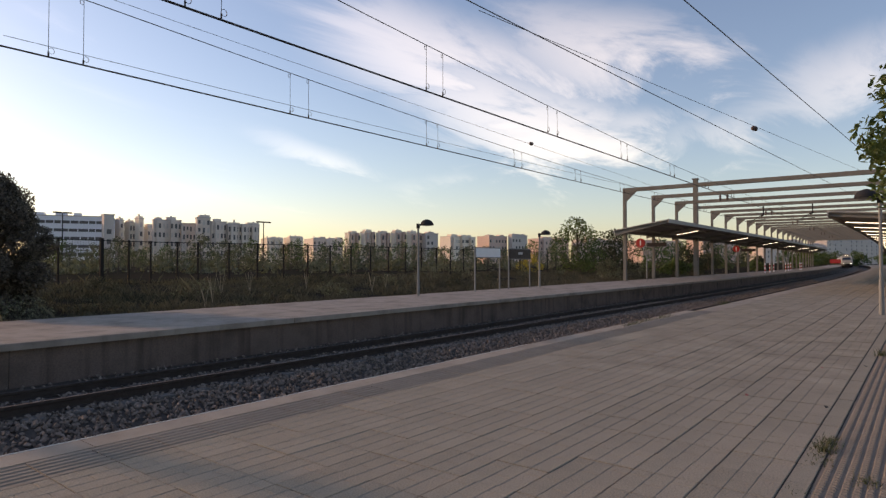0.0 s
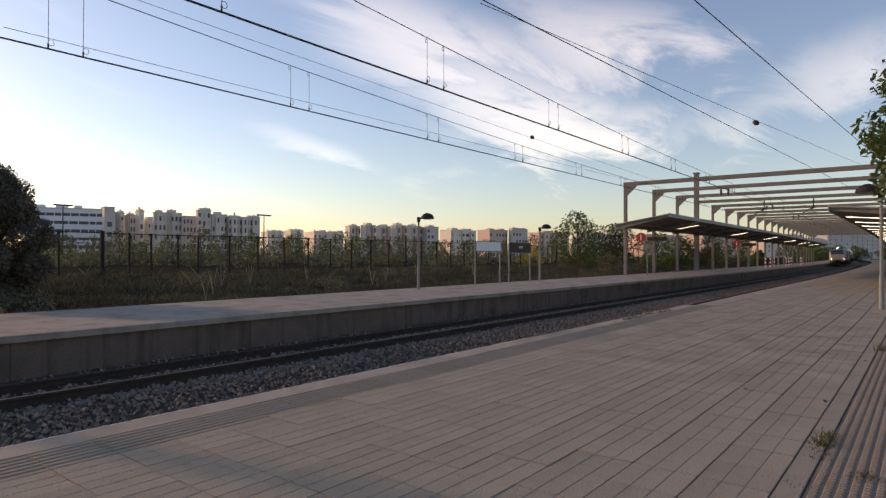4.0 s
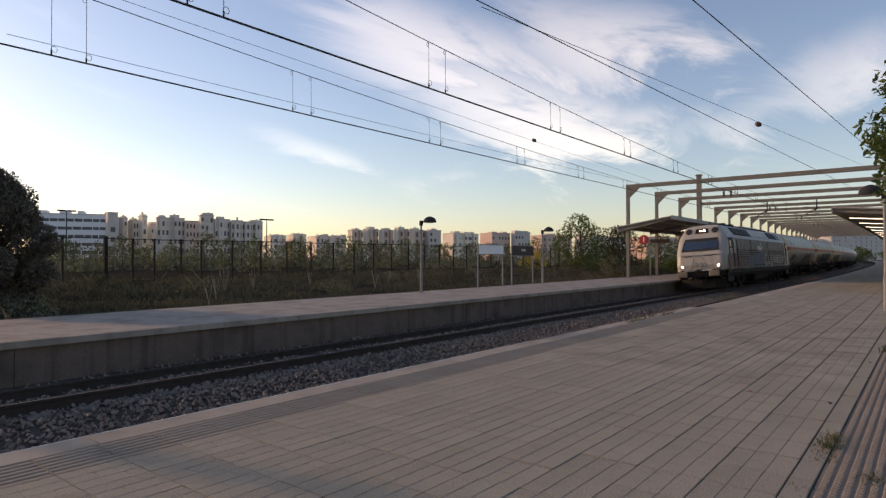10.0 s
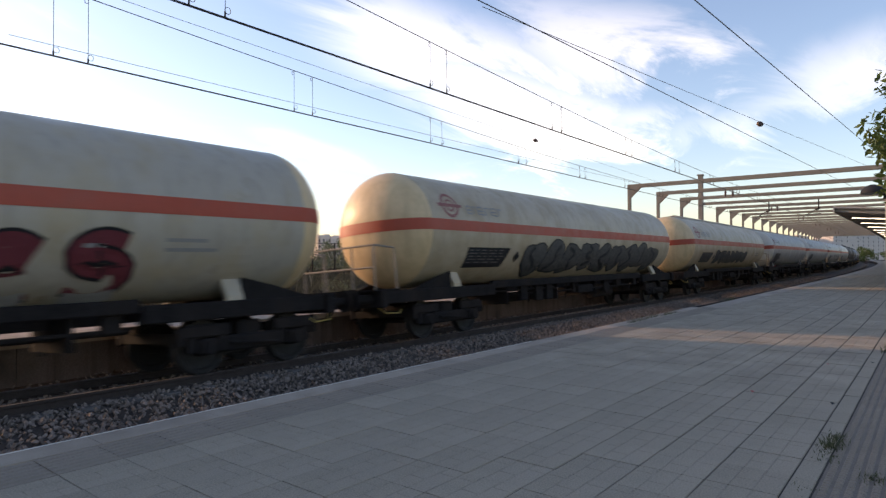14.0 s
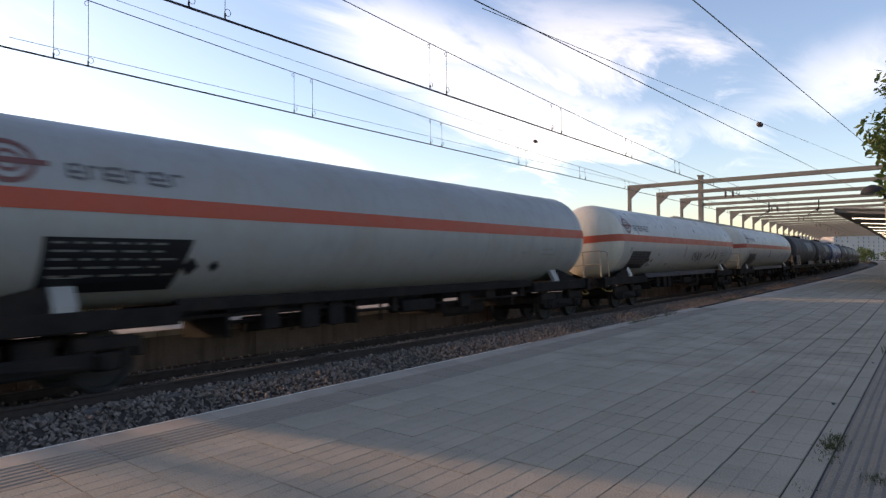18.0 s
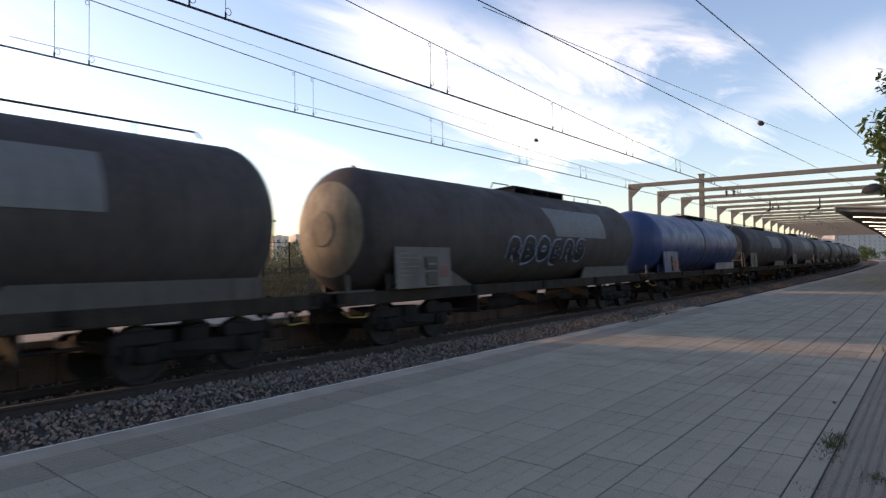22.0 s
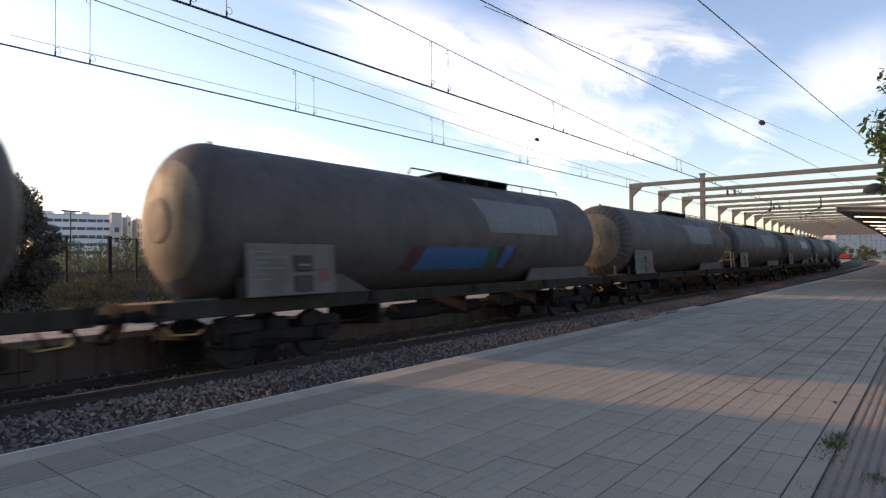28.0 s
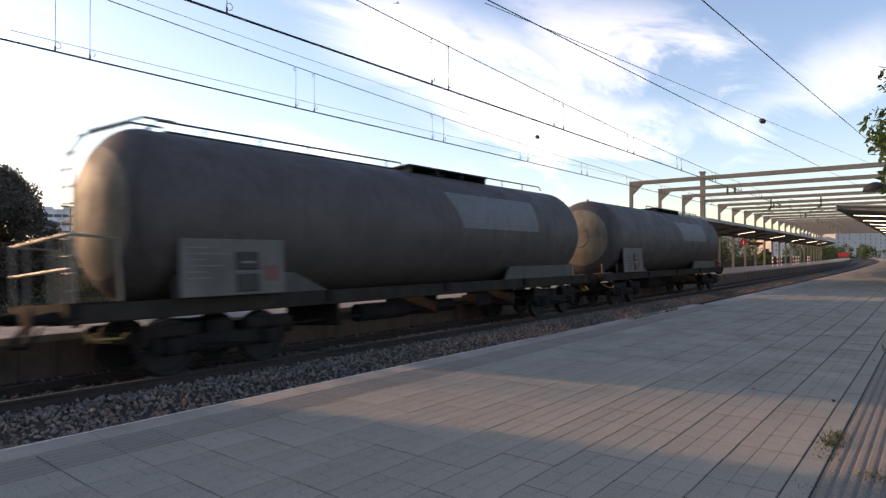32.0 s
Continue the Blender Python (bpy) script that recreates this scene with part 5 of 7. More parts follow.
def graffiti(parent, x0, x1, z0, z1, n, fill, line, yfun, seed, label, strokes=True, glyphs=None, fat_k=1.0):
    """Fat sprayed marks: a dark outline, the fill and thin inner strokes, layered a few millimetres apart."""
    rnd = random.Random(seed)
    cell = (x1 - x0) / n
    for i in range(n):
        cx, cz = x0 + cell * (i + 0.5), (z0 + z1) / 2 + rnd.uniform(-0.06, 0.06) * (z1 - z0)
        w, h = cell * rnd.uniform(0.95, 1.1), (z1 - z0) * rnd.uniform(0.86, 1.0)
        bm0, bm1 = bmesh.new(), bmesh.new()
        if glyphs:
            fat = min(w * 0.44, h * 0.33) * fat_k
            for k, st in enumerate(GLYPH[glyphs[i]]):
                pts = [(cx + (a - 0.5) * (w - fat), cz + (b - 0.5) * (h - fat) + rnd.uniform(-0.02, 0.02)) for a, b in st]
                pts = smooth_line(pts)
                wrap_line(bm0, pts, fat + 0.1, lambda z: yfun(z) - 0.004 - 0.0006 * k)
                wrap_line(bm1, pts, fat, lambda z: yfun(z) - 0.008 - 0.0006 * k)
        else:
            st = rnd.getstate()
            blob(bm0, cx, cz, w + 0.09, h + 0.09, lambda z: yfun(z) - 0.004, rnd)
            rnd.setstate(st)
            blob(bm1, cx, cz, w, h, lambda z: yfun(z) - 0.008, rnd)
        out = part("graffiti", bm0, line, parent, label)
        part("spray_fill", bm1, fill, out)
        if strokes and not glyphs:
            bm2 = bmesh.new()
            k = rnd.choice((3, 4, 4))
            pts = smooth_line([(cx + rnd.uniform(-0.34, 0.34) * w, cz + h * (0.4 - 0.8 * j / k)) for j in range(k + 1)])
            wrap_line(bm2, pts, min(0.12, w * 0.16), lambda z: yfun(z) - 0.012)
            part("spray_stroke", bm2, line, out)


def smooth_line(pts, rounds=2):
    for _ in range(rounds):
        new_pts = [pts[0]]
        for (a, b), (c, d) in zip(pts, pts[1:]):
            new_pts += [(a * 0.75 + c * 0.25, b * 0.75 + d * 0.25), (a * 0.25 + c * 0.75, b * 0.25 + d * 0.75)]
        pts = new_pts + [pts[-1]]
    return pts


# ---- locomotive ----
def build_loco():
    L = thing("diesel_locomotive", "white and slate-grey freight diesel locomotive covered in graffiti", "locomotive")
    LEN = 22.45
    #            z     nose x  half width  corner
    levels = [(1.2, 0.1, 1.36, 0.3), (1.27, 0.05, 1.45, 0.32), (1.6, 0.0, 1.47, 0.36), (2.2, 0.10, 1.47, 0.38), (2.42, 0.2, 1.47, 0.4), (3.05, 0.62, 1.47, 0.42),
              (3.2, 0.72, 1.45, 0.42), (3.5, 0.9, 1.3, 0.32), (3.85, 1.1, 1.1, 0.22), (3.98, 1.2, 1.0, 0.16), (4.05, 1.34, 0.86, 0.14), (4.12, 1.8, 0.4, 0.1)]

    def loop(z, xn, w, r, seg=5):
        pts = []
        for cx, cy, a0 in ((LEN - xn - r, w - r, 0), (xn + r, w - r, 90), (xn + r, -w + r, 180), (LEN - xn - r, -w + r, 270)):
            for i in range(seg + 1):
                a = radians(a0 + 90 * i / seg)
                pts.append((cx + r * math.cos(a), cy + r * math.sin(a), z))
        return pts
    bm = bmesh.new()
    rings = [[bm.verts.new(p) for p in loop(*lv)] for lv in levels]
    for a, b in zip(rings, rings[1:]):
        for i in range(len(a)):
            j = (i + 1) % len(a)
            bm.faces.new((a[i], a[j], b[j], b[i]))
    bm.faces.new(rings[-1])
    bm.faces.new(rings[0][::-1])
    bmesh.ops.recalc_face_normals(bm, faces=bm.faces[:])
    # cab side windows go right through
    cuts = [(x, (1, 0, 0)) for x in (1.22, 1.84, LEN - 1.84, LEN - 1.22)] + [(z, (0, 0, 1)) for z in (2.56, 3.04)]
    for q, nn in cuts:
        bmesh.ops.bisect_plane(bm, geom=bm.verts[:] + bm.edges[:] + bm.faces[:], plane_co=(q * nn[0], 0, q * nn[2]), plane_no=nn)
    gone = []
    for f in bm.faces:
        c = f.calc_center_median()
        if abs(c.y) > 1.3 and 2.56 < c.z < 3.04 and (1.22 < c.x < 1.84 or LEN - 1.84 < c.x < LEN - 1.22):
            gone.append(f)
        if 2.57 < c.z < 3.03 and abs(c.y) < 0.6 and (c.x < 1.0 or c.x > LEN - 1.0):
            gone.append(f)
    bmesh.ops.delete(bm, geom=gone, context="FACES")
    body = part("body", bm, LOCOWHITE, L, "off-white cab and roof paint, stained", smooth=False)

    def side(z):
        return -1.47
    for sy in (-1, 1):
        # dark cladding with long horizontal ribs
        y = sy * 1.472
        clad = part("side_cladding", B(2.97, LEN - 3.0, min(y, y + sy * 0.02), max(y, y + sy * 0.02), 1.24, 3.18, bev=0.008), LOUVRE, L, "slate-grey ribbed side")
        for k in range(13):
            z = 1.29 + 0.143 * k
            for xa, xb in ((3.1, 6.05), (7.15, 12.9), (13.05, LEN - 3.05)):
                if k > 11 and xa < 7:
                    continue
                rib = B(xa, xb, min(y + sy * 0.021, y + sy * 0.042), max(y + sy * 0.021, y + sy * 0.042), z, z + 0.112)
                part("rib", rib, LOUVRE, clad)
        # cab door, windows
        for xc in (2.08, LEN - 2.93):
            door = part("cab_door", B(xc - 0.06, xc + 0.84, min(y, y + sy * 0.006), max(y, y + sy * 0.006), 1.28, 3.14), DARKSTEEL, L)
            part("door_leaf", B(xc - 0.03, xc + 0.81, min(y, y + sy * 0.018), max(y, y + sy * 0.018), 1.3, 3.12, bev=0.008), LOCOWHITE, door)
            for gx in (xc - 0.1, xc + 0.88):
                part("handrail", path_rod(bmesh.new(), [(gx, y + sy * 0.02, 1.35), (gx, y + sy * 0.07, 1.45), (gx, y + sy * 0.07, 2.95), (gx, y + sy * 0.02, 3.05)], 0.018), DARKSTEEL, door)
            part("door_lock", B(xc + 0.1, xc + 0.26, min(y, y + sy * 0.03), max(y, y + sy * 0.03), 2.1, 2.2, bev=0.004), DARKSTEEL, door)
            wx = 1.16 if xc < 5 else LEN - 1.9
            bm = bmesh.new()
            ya, yb = sorted((y, y + sy * 0.024))
            for x0, x1, z0, z1 in ((wx, wx + 0.06, 2.1, 3.16), (wx + 0.68, wx + 0.74, 2.1, 3.16), (wx + 0.06, wx + 0.68, 2.1, 2.14), (wx + 0.06, wx + 0.68, 2.52, 2.57), (wx + 0.06, wx + 0.68, 3.04, 3.16)):
                box(bm, x0, x1, ya, yb, z0, z1)
            wfr = part("side_window", bm, DARKSTEEL, L)
            part("pane", B(wx + 0.06, wx + 0.68, min(y + sy * 0.0245, y + sy * 0.03), max(y + sy * 0.0245, y + sy * 0.03), 2.58, 3.03), CLEAR, wfr)
            part("lower_panel", B(wx + 0.06, wx + 0.68, min(y + sy * 0.0245, y + sy * 0.03), max(y + sy * 0.0245, y + sy * 0.03), 2.14, 2.52), LOCOWHITE, wfr)
            part("panel_line", B(0.75 if xc < 5 else LEN - 2.9, 2.9 if xc < 5 else LEN - 0.75, min(y, y + sy * 0.005), max(y, y + sy * 0.005), 3.17, 3.19), DARKSTEEL, L)
        # sloping roof grilles
        for x0, x1, m in ((3.2, 5.3, DARKSTEEL), (5.5, 7.9, DARKSTEEL), (14.75, 17.0, DARKSTEEL), (17.35, LEN - 3.35, LOUVRE)):
            bm = bmesh.new()
            p = [Vector((x0, sy * 1.345, 3.42)), Vector((x1 + 0.12, sy * 1.345, 3.42)), Vector((x1 - 0.12, sy * 1.06, 3.9)), Vector((x0 - 0.2, sy * 1.06, 3.9))]
            nn = Vector((0, sy * 0.86, 0.5)) * 0.05
            vs = [bm.verts.new(q + k) for k in (nn * 0.1, nn) for q in p]
            for f in ((3, 2, 1, 0), (4, 5, 6, 7), (0, 1, 5, 4), (1, 2, 6, 5), (2, 3, 7, 6), (3, 0, 4, 7)):
                bm.faces.new([vs[i] for i in f])
            gr = part("roof_grille", bm, m, L)
            if m is DARKSTEEL:
                for i in range(7):
                    a = p[0].lerp(p[3], (i + 0.5) / 7) + nn * 1.05
                    b = p[1].lerp(p[2], (i + 0.5) / 7) + nn * 1.05
                    part("grille_bar", rod(bmesh.new(), a, b, 0.018, seg=4), LOUVRE, gr)
        part("roof_rail", B(8.6, 13.6, min(sy * 1.3, sy * 1.36), max(sy * 1.3, sy * 1.36), 3.42, 3.46), LOCOROOF, L)
        # skirt and tanks
        part("valance", B(0.5, LEN - 0.5, min(sy * 1.44, sy * 1.47), max(sy * 1.44, sy * 1.47), 0.98, 1.21, bev=0.01), VALANCE, L, "grimy lower body edge")
        part("skirt", B(0.9, LEN - 0.9, min(sy * 1.3, sy * 1.44), max(sy * 1.3, sy * 1.44), 0.8, 1.23, bev=0.02), UNDER, L)
    part("roof_cowl", B(7.3, 13.4, -0.92, 0.92, 4.1, 4.2, bev=0.04), LOCOROOF, L)
    for x in (4.2, 6.3):
        fan = part("roof_fan", rod(bmesh.new(), (x, 0, 4.1), (x, 0, 4.29), 0.72, 0.66, 20), DARKSTEEL, L)
    part("fan_lid", B(14.7, 17.0, -0.75, 0.75, 4.09, 4.22, bev=0.03), DARKSTEEL, L)
    part("exhaust", B(12.0, 12.7, -0.3, 0.3, 4.19, 4.36, bev=0.05), DARKSTEEL, L)
    part("horn", rod(bmesh.new(), (1.9, -0.3, 4.05), (1.9, -0.3, 4.32), 0.03), DARKSTEEL, L)
    # noses at both ends
    for end in (0, 1):
        def fx(x):
            return x if end == 0 else LEN - x
        sx = -1 if end == 0 else 1

        def slab(pts, depth, m, name, parent, label=""):
            bm = bmesh.new()
            pts = [Vector((fx(a), b, c)) for a, b, c in pts]
            off = Vector((sx * depth, 0, depth * 0.4))
            vs = [bm.verts.new(p + k) for k in (off * 0.02, off) for p in pts]
            n = len(pts)
            bm.faces.new(vs[:n][::-1])
            bm.faces.new(vs[n:])
            for i in range(n):
                bm.faces.new((vs[i], vs[(i + 1) % n], vs[n + (i + 1) % n], vs[n + i]))
            return part(name, bm, m, parent, label)
        fr = slab([(0.20, -1.12, 2.44), (0.20, 1.12, 2.44), (0.277, 1.1, 2.555), (0.277, -1.1, 2.555)], 0.012, DARKSTEEL, "windscreen_frame", L)
        slab([(0.60, -1.02, 3.04), (0.60, 1.02, 3.04), (0.735, 0.98, 3.24), (0.735, -0.98, 3.24)], 0.012, DARKSTEEL, "top_frame", fr)
        for q in (-1, 1):
            slab([(0.277, q * 1.03, 2.556), (0.277, q * 1.1, 2.556), (0.60, q * 1.04, 3.039), (0.60, q * 0.97, 3.039)], 0.012, DARKSTEEL, "side_frame", fr)
        slab([(0.27, -1.03, 2.556), (0.27, 1.03, 2.556), (0.59, 0.97, 3.04), (0.59, -0.97, 3.04)], 0.006, SCREEN, "windscreen", fr)
        part("wiper", path_rod(bmesh.new(), [(fx(0.17), 0.0, 2.36), (fx(0.24), -0.35, 2.62), (fx(0.3), -0.9, 2.66)], 0.012), DARKSTEEL, fr)
        box_ = slab([(0.95, -0.4, 3.56), (0.95, 0.4, 3.56), (1.15, 0.36, 3.84), (1.15, -0.36, 3.84)], 0.05, UNDER, "top_light_box", L, "dark brown marker-light recess")
        for y in (-0.15, 0.07) if end == 0 else ():
            slab([(1.02, y - 0.06, 3.66), (1.02, y + 0.06, 3.66), (1.08, y + 0.05, 3.74), (1.08, y - 0.05, 3.74)], 0.075, LAMPTOP, "top_light", box_)
        for y in (-0.78, 0.78):
            c = Vector((fx(1.05), y, 3.7))
            part("air_intake", rod(bmesh.new(), c - Vector((sx * 0.05, 0, 0.03)), c + Vector((sx * 0.06, 0, 0.035)), 0.2, seg=18), DARKSTEEL, L)
            hl = part("headlight_bezel", rod(bmesh.new(), (fx(0.12), y * 1.36, 1.52), (fx(-0.025), y * 1.36, 1.52), 0.1, seg=18), DARKSTEEL, L)
            part("headlight", rod(bmesh.new(), (fx(0.02), y * 1.36, 1.52), (fx(-0.045), y * 1.36, 1.52), 0.055, seg=18), LAMPLIT if end == 0 else REDLAMP, hl)
        part("nose_crease", B(min(fx(0.02), fx(0.12)), max(fx(0.02), fx(0.12)), -1.1, 1.1, 2.19, 2.22), LOCOROOF, L)
        part("buffer_beam", B(min(fx(0.05), fx(0.45)), max(fx(0.05), fx(0.45)), -1.35, 1.35, 0.84, 1.2, bev=0.03), UNDER, L)
        bm = bmesh.new()
        prof = [(-1.3, 0.1), (-0.75, -0.12), (0.0, -0.22), (0.75, -0.12), (1.3, 0.1)]
        vs0 = [bm.verts.new((fx(x + 0.3), y, 0.16)) for y, x in prof] + [bm.verts.new((fx(x + 0.38), y, 0.72)) for y, x in prof]
        vs1 = [bm.verts.new((v.co.x - sx * 0.05, v.co.y, v.co.z)) for v in vs0]
        for q in (vs0, vs1):
            for i in range(4):
                bm.faces.new((q[i], q[i + 1], q[i + 6], q[i + 5]))
        part("snow_plough", bm, UNDER, L)
        part("number_strip", B(min(fx(-0.015), fx(0.03)), max(fx(-0.015), fx(0.03)), -1.15, 0.25, 1.2, 1.32), LABEL, L)
        part("number_mark", B(min(fx(-0.02), fx(-0.016)), max(fx(-0.02), fx(-0.016)), -0.75, -0.05, 1.23, 1.29), BAR, L)
        for yb in (-0.3, 0.3):
            part("air_hose", path_rod(bmesh.new(), [(fx(0.05), yb, 0.95), (fx(-0.2), yb, 0.7), (fx(-0.12), yb * 0.8, 0.45)], 0.03), DARKSTEEL, L)
    # sprayed face on the front nose and operator mark as plain bars
    bm = bmesh.new()
    for pts in ([(0.9, 2.1), (0.55, 2.15), (0.35, 2.0), (0.5, 1.4), (0.75, 1.18), (-0.1, 1.2)], [(0.1, 2.1), (-0.25, 1.95), (-0.15, 1.5), (0.0, 1.2)], [(-0.25, 2.18), (-0.6, 2.12), (-1.0, 2.2)]):
        path_rod(bm, [(-0.005 if z < 1.7 else (z - 1.6) * 0.167 - 0.006, y, z) for y, z in pts], 0.018, 5)
    part("graffiti", bm, G_BLACK, L, "black sprayed loops on the nose")
    for i in range(4):
        part("operator_mark", B(-0.022, -0.004, 0.5 - 0.24 * i - 0.16, 0.5 - 0.24 * i, 1.5, 1.74), BARGREY, L)
    # running gear: two three-axle bogies, fuel tank
    bb = bmesh.new()
    for sy in (-1, 1):
        lo, hi = sorted((sy * 1.0, sy * 1.16))
        box(bb, -2.1, 2.1, lo, hi, 0.62, 0.88, bev=0.04)
        for x in (-1.75, 0.0, 1.75):
            box(bb, x - 0.22, x + 0.22, lo - 0.02, hi + 0.03, 0.36, 0.68, bev=0.04)
            for dx in (-0.36, 0.36):
                rod(bb, (x + dx, sy * 1.1, 0.36), (x + dx, sy * 1.1, 0.7), 0.11, seg=10)
        rod(bb, (-1.0, sy * 1.22, 0.8), (-0.6, sy * 1.22, 0.4), 0.06)
        box(bb, 0.6, 1.1, *sorted((sy * 1.16, sy * 1.3)), 0.4, 0.8, bev=0.03)
    for x in (-1.75, 0.0, 1.75):
        rod(bb, (x, -1, 0.5), (x, 1, 0.5), 0.09)
    box(bb, -2.0, 2.0, -1.0, 1.0, 0.6, 0.8)
    bme = mesh_of("bogie", bb, UNDER)
    for xb in (4.2, LEN - 4.2):
        b = new("bogie", bme)
        b.parent, b.location = L, (xb, 0, 0)
        for x in (-1.75, 0, 1.75):
            for sy in (-1, 1):
                w = new("wheel", WHEEL)
                w.parent, w.location, w.scale = b, (x, sy * 0.85, 0.5), (1.09, 1, 1.09)
                if sy > 0:
                    w.rotation_euler = (0, 0, math.pi)
    for x0, x1 in ((0.5, 2.0), (LEN - 2.0, LEN - 0.5)):
        for sy in (-1, 1):
            part("cab_skirt", B(x0, x1, *sorted((sy * 1.38, sy * 1.43)), 0.5, 0.99, bev=0.015), VALANCE, L, "dirty grey skirt under the cab")
    part("fuel_tank", B(8.2, 12.8, -1.4, 1.4, 0.3, 1.15, bev=0.12), UNDER, L, "black fuel tank under the frame")
    part("battery_box", B(12.95, 14.6, -1.38, 1.38, 0.5, 1.15, bev=0.05), UNDER, L)
    add_buffers(L, 0.05, LEN - 0.05)
    for x0 in (-0.62, LEN + 0.5):
        for y0 in (-0.92, 0.92):
            part("buffer_head", B(x0, x0 + 0.1, y0 - 0.3, y0 + 0.3, 0.86, 1.24, bev=0.045), WORNTAN, L, "broad worn tan buffer head")
    # graffiti along the side the platform sees
    yb = lambda z: -1.5145
    for x0, x1, z0, z1, n, fill, line, seed in ((0.7, 4.2, 1.24, 2.15, 5, G_PINK, G_DGREY, 1), (4.2, 6.2, 1.24, 2.3, 3, G_PINK, G_GREEN, 2), (6.0, 11.2, 1.22, 1.6, 7, G_BLUE, G_BLACK, 4)):
        graffiti(L, x0, x1, z0, z1, n, fill, line, yb, seed, "large muted bubble graffiti")
    graffiti(L, 6.0, 11.0, 1.24, 2.42, 6, G_BLUE, G_GREEN, lambda z: -1.534, 3, "tall blue sprayed shape edged in pale green", glyphs="IUINIA")
    graffiti(L, 11.2, 19.3, 1.24, 2.3, 7, G_WHITE, G_BLACK, yb, 5, "large white sprayed letter outlined in black", glyphs="CLEARON")
    # dark bars laid over the paint as the shadow lines between ribs
    for k in range(8):
        part("rib_groove", B(3.1, 19.1, -1.5365, -1.5285, 1.402 + 0.143 * k, 1.433 + 0.143 * k), UNDER, L)
    for st in ([(19.62, 2.5), (19.75, 2.2), (19.7, 1.5), (19.72, 1.25)],
               [(20.95, 2.0), (20.85, 2.32), (20.45, 2.42), (20.05, 2.25), (20.0, 1.95), (20.35, 1.72), (20.85, 1.6), (21.0, 1.3), (20.8, 1.05)]):
        bm = bmesh.new()
        wrap_line(bm, smooth_line(st), 0.13, lambda z: -1.502)
        part("graffiti", bm, G_BLACK, L, "thick black sprayed letter on the cab")
    bm = bmesh.new()
    marks = ([(0, 0), (0, 0.34), (0.2, 0.34)], [(0.02, 0.17), (0.3, 0.2), (0.24, 0.34), (0.05, 0.32), (0.0, 0.1), (0.12, 0.0), (0.3, 0.04)], [(0, 0), (0.02, 0.34), (0.26, 0.32), (0.28, 0)],
             [(0.0, -0.12), (0.08, 0.3), (0.12, 0.52), (0.26, 0.54)], [(0.02, 0.17), (0.3, 0.2), (0.24, 0.34), (0.05, 0.32), (0.0, 0.1), (0.12, 0.0), (0.3, 0.04)])
    for i, st in enumerate(marks):
        wrap_line(bm, smooth_line([(8.95 + 0.4 * i + a, 2.42 + b) for a, b in st]), 0.075, lambda z: -1.52)
    part("operator_mark", bm, WHITE, L, "pale painted strokes of the operator's mark")
    return L


# ---- wagons ----
def tank_profile(r, x0, x1, dome):
    """(x, radius) along a tank with dished ends."""
    pts = []
    n = 16
    for i in range(n + 1):
        a = math.pi / 2 * i / n
        pts.append((x0 + dome * (1 - math.cos(a)), r * math.sin(a) ** 0.86))
    out = [(x, rr) for x, rr in pts]
    tail = [(x0 + x1 - x, rr) for x, rr in reversed(pts)]
    return out, tail


def tank_parts(parent, r, zc, x0, x1, dome, body_mat, cap_mat, seg=56, keep=1.0):
    f, t = tank_profile(r, x0, x1, dome)
    if keep < 1.0:
        # the body's paint comes round the shoulder
        n = int(len(f) * keep)
        part("tank_shoulder", lathe(bmesh.new(), (0, 0, zc), (1, 0, 0), f[n - 1:], seg), body_mat, parent, smooth=True)
        part("tank_shoulder", lathe(bmesh.new(), (0, 0, zc), (1, 0, 0), t[:len(t) - n + 1], seg), body_mat, parent, smooth=True)
    else:
        n = len(f)
    body = part("tank", lathe(bmesh.new(), (0, 0, zc), (1, 0, 0), [f[-1], (f[-1][0] + 0.02, r), ((x0 + x1) / 2, r), (t[0][0] - 0.02, r), t[0]], seg), body_mat, parent, smooth=True)
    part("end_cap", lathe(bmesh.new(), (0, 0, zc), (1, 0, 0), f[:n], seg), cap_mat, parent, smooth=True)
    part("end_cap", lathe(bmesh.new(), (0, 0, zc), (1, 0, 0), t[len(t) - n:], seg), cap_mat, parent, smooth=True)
    for x in (f[-1][0], t[0][0], (x0 + x1) / 2 - 3.0, (x0 + x1) / 2 + 3.0):
        part("weld_seam", lathe(bmesh.new(), (x, 0, zc), (1, 0, 0), [(-0.02, r), (-0.012, r + 0.004), (0.012, r + 0.004), (0.02, r)], seg), body_mat, body)
    return body


def stripe_mesh(r, zc, x0, x1, dome, z0, z1):
    """A band at one height right round the tank and its ends."""
    R = r + 0.008
    bm = bmesh.new()
    rows = []
    for z in (z0, (z0 + z1) / 2, z1):
        a0 = math.asin((abs(z) / R) ** (1 / 0.86))
        fr = []
        for k in range(25):
            a = a0 + (math.pi / 2 - a0) * k / 24
            rad = R * math.sin(a) ** 0.86
            fr.append((x0 - 0.008 + (dome + 0.008) * (1 - math.cos(a)), math.sqrt(max(0.0, rad * rad - z * z))))
        bk = [(x0 + x1 - x, y) for x, y in fr]
        line = [(x, -y) for x, y in fr] + [(x, -y) for x, y in reversed(bk)] + [(x, y) for x, y in bk[1:]] + [(x, y) for x, y in reversed(fr[1:])]
        rows.append([bm.verts.new((x, y, zc + z)) for x, y in line])
    m = len(rows[0])
    for a, b in zip(rows, rows[1:]):
        for i in range(m):
            j = (i + 1) % m
            bm.faces.new((a[i], a[j], b[j], b[i]))
    return bm


R_T, Z_T = 1.49, 2.74


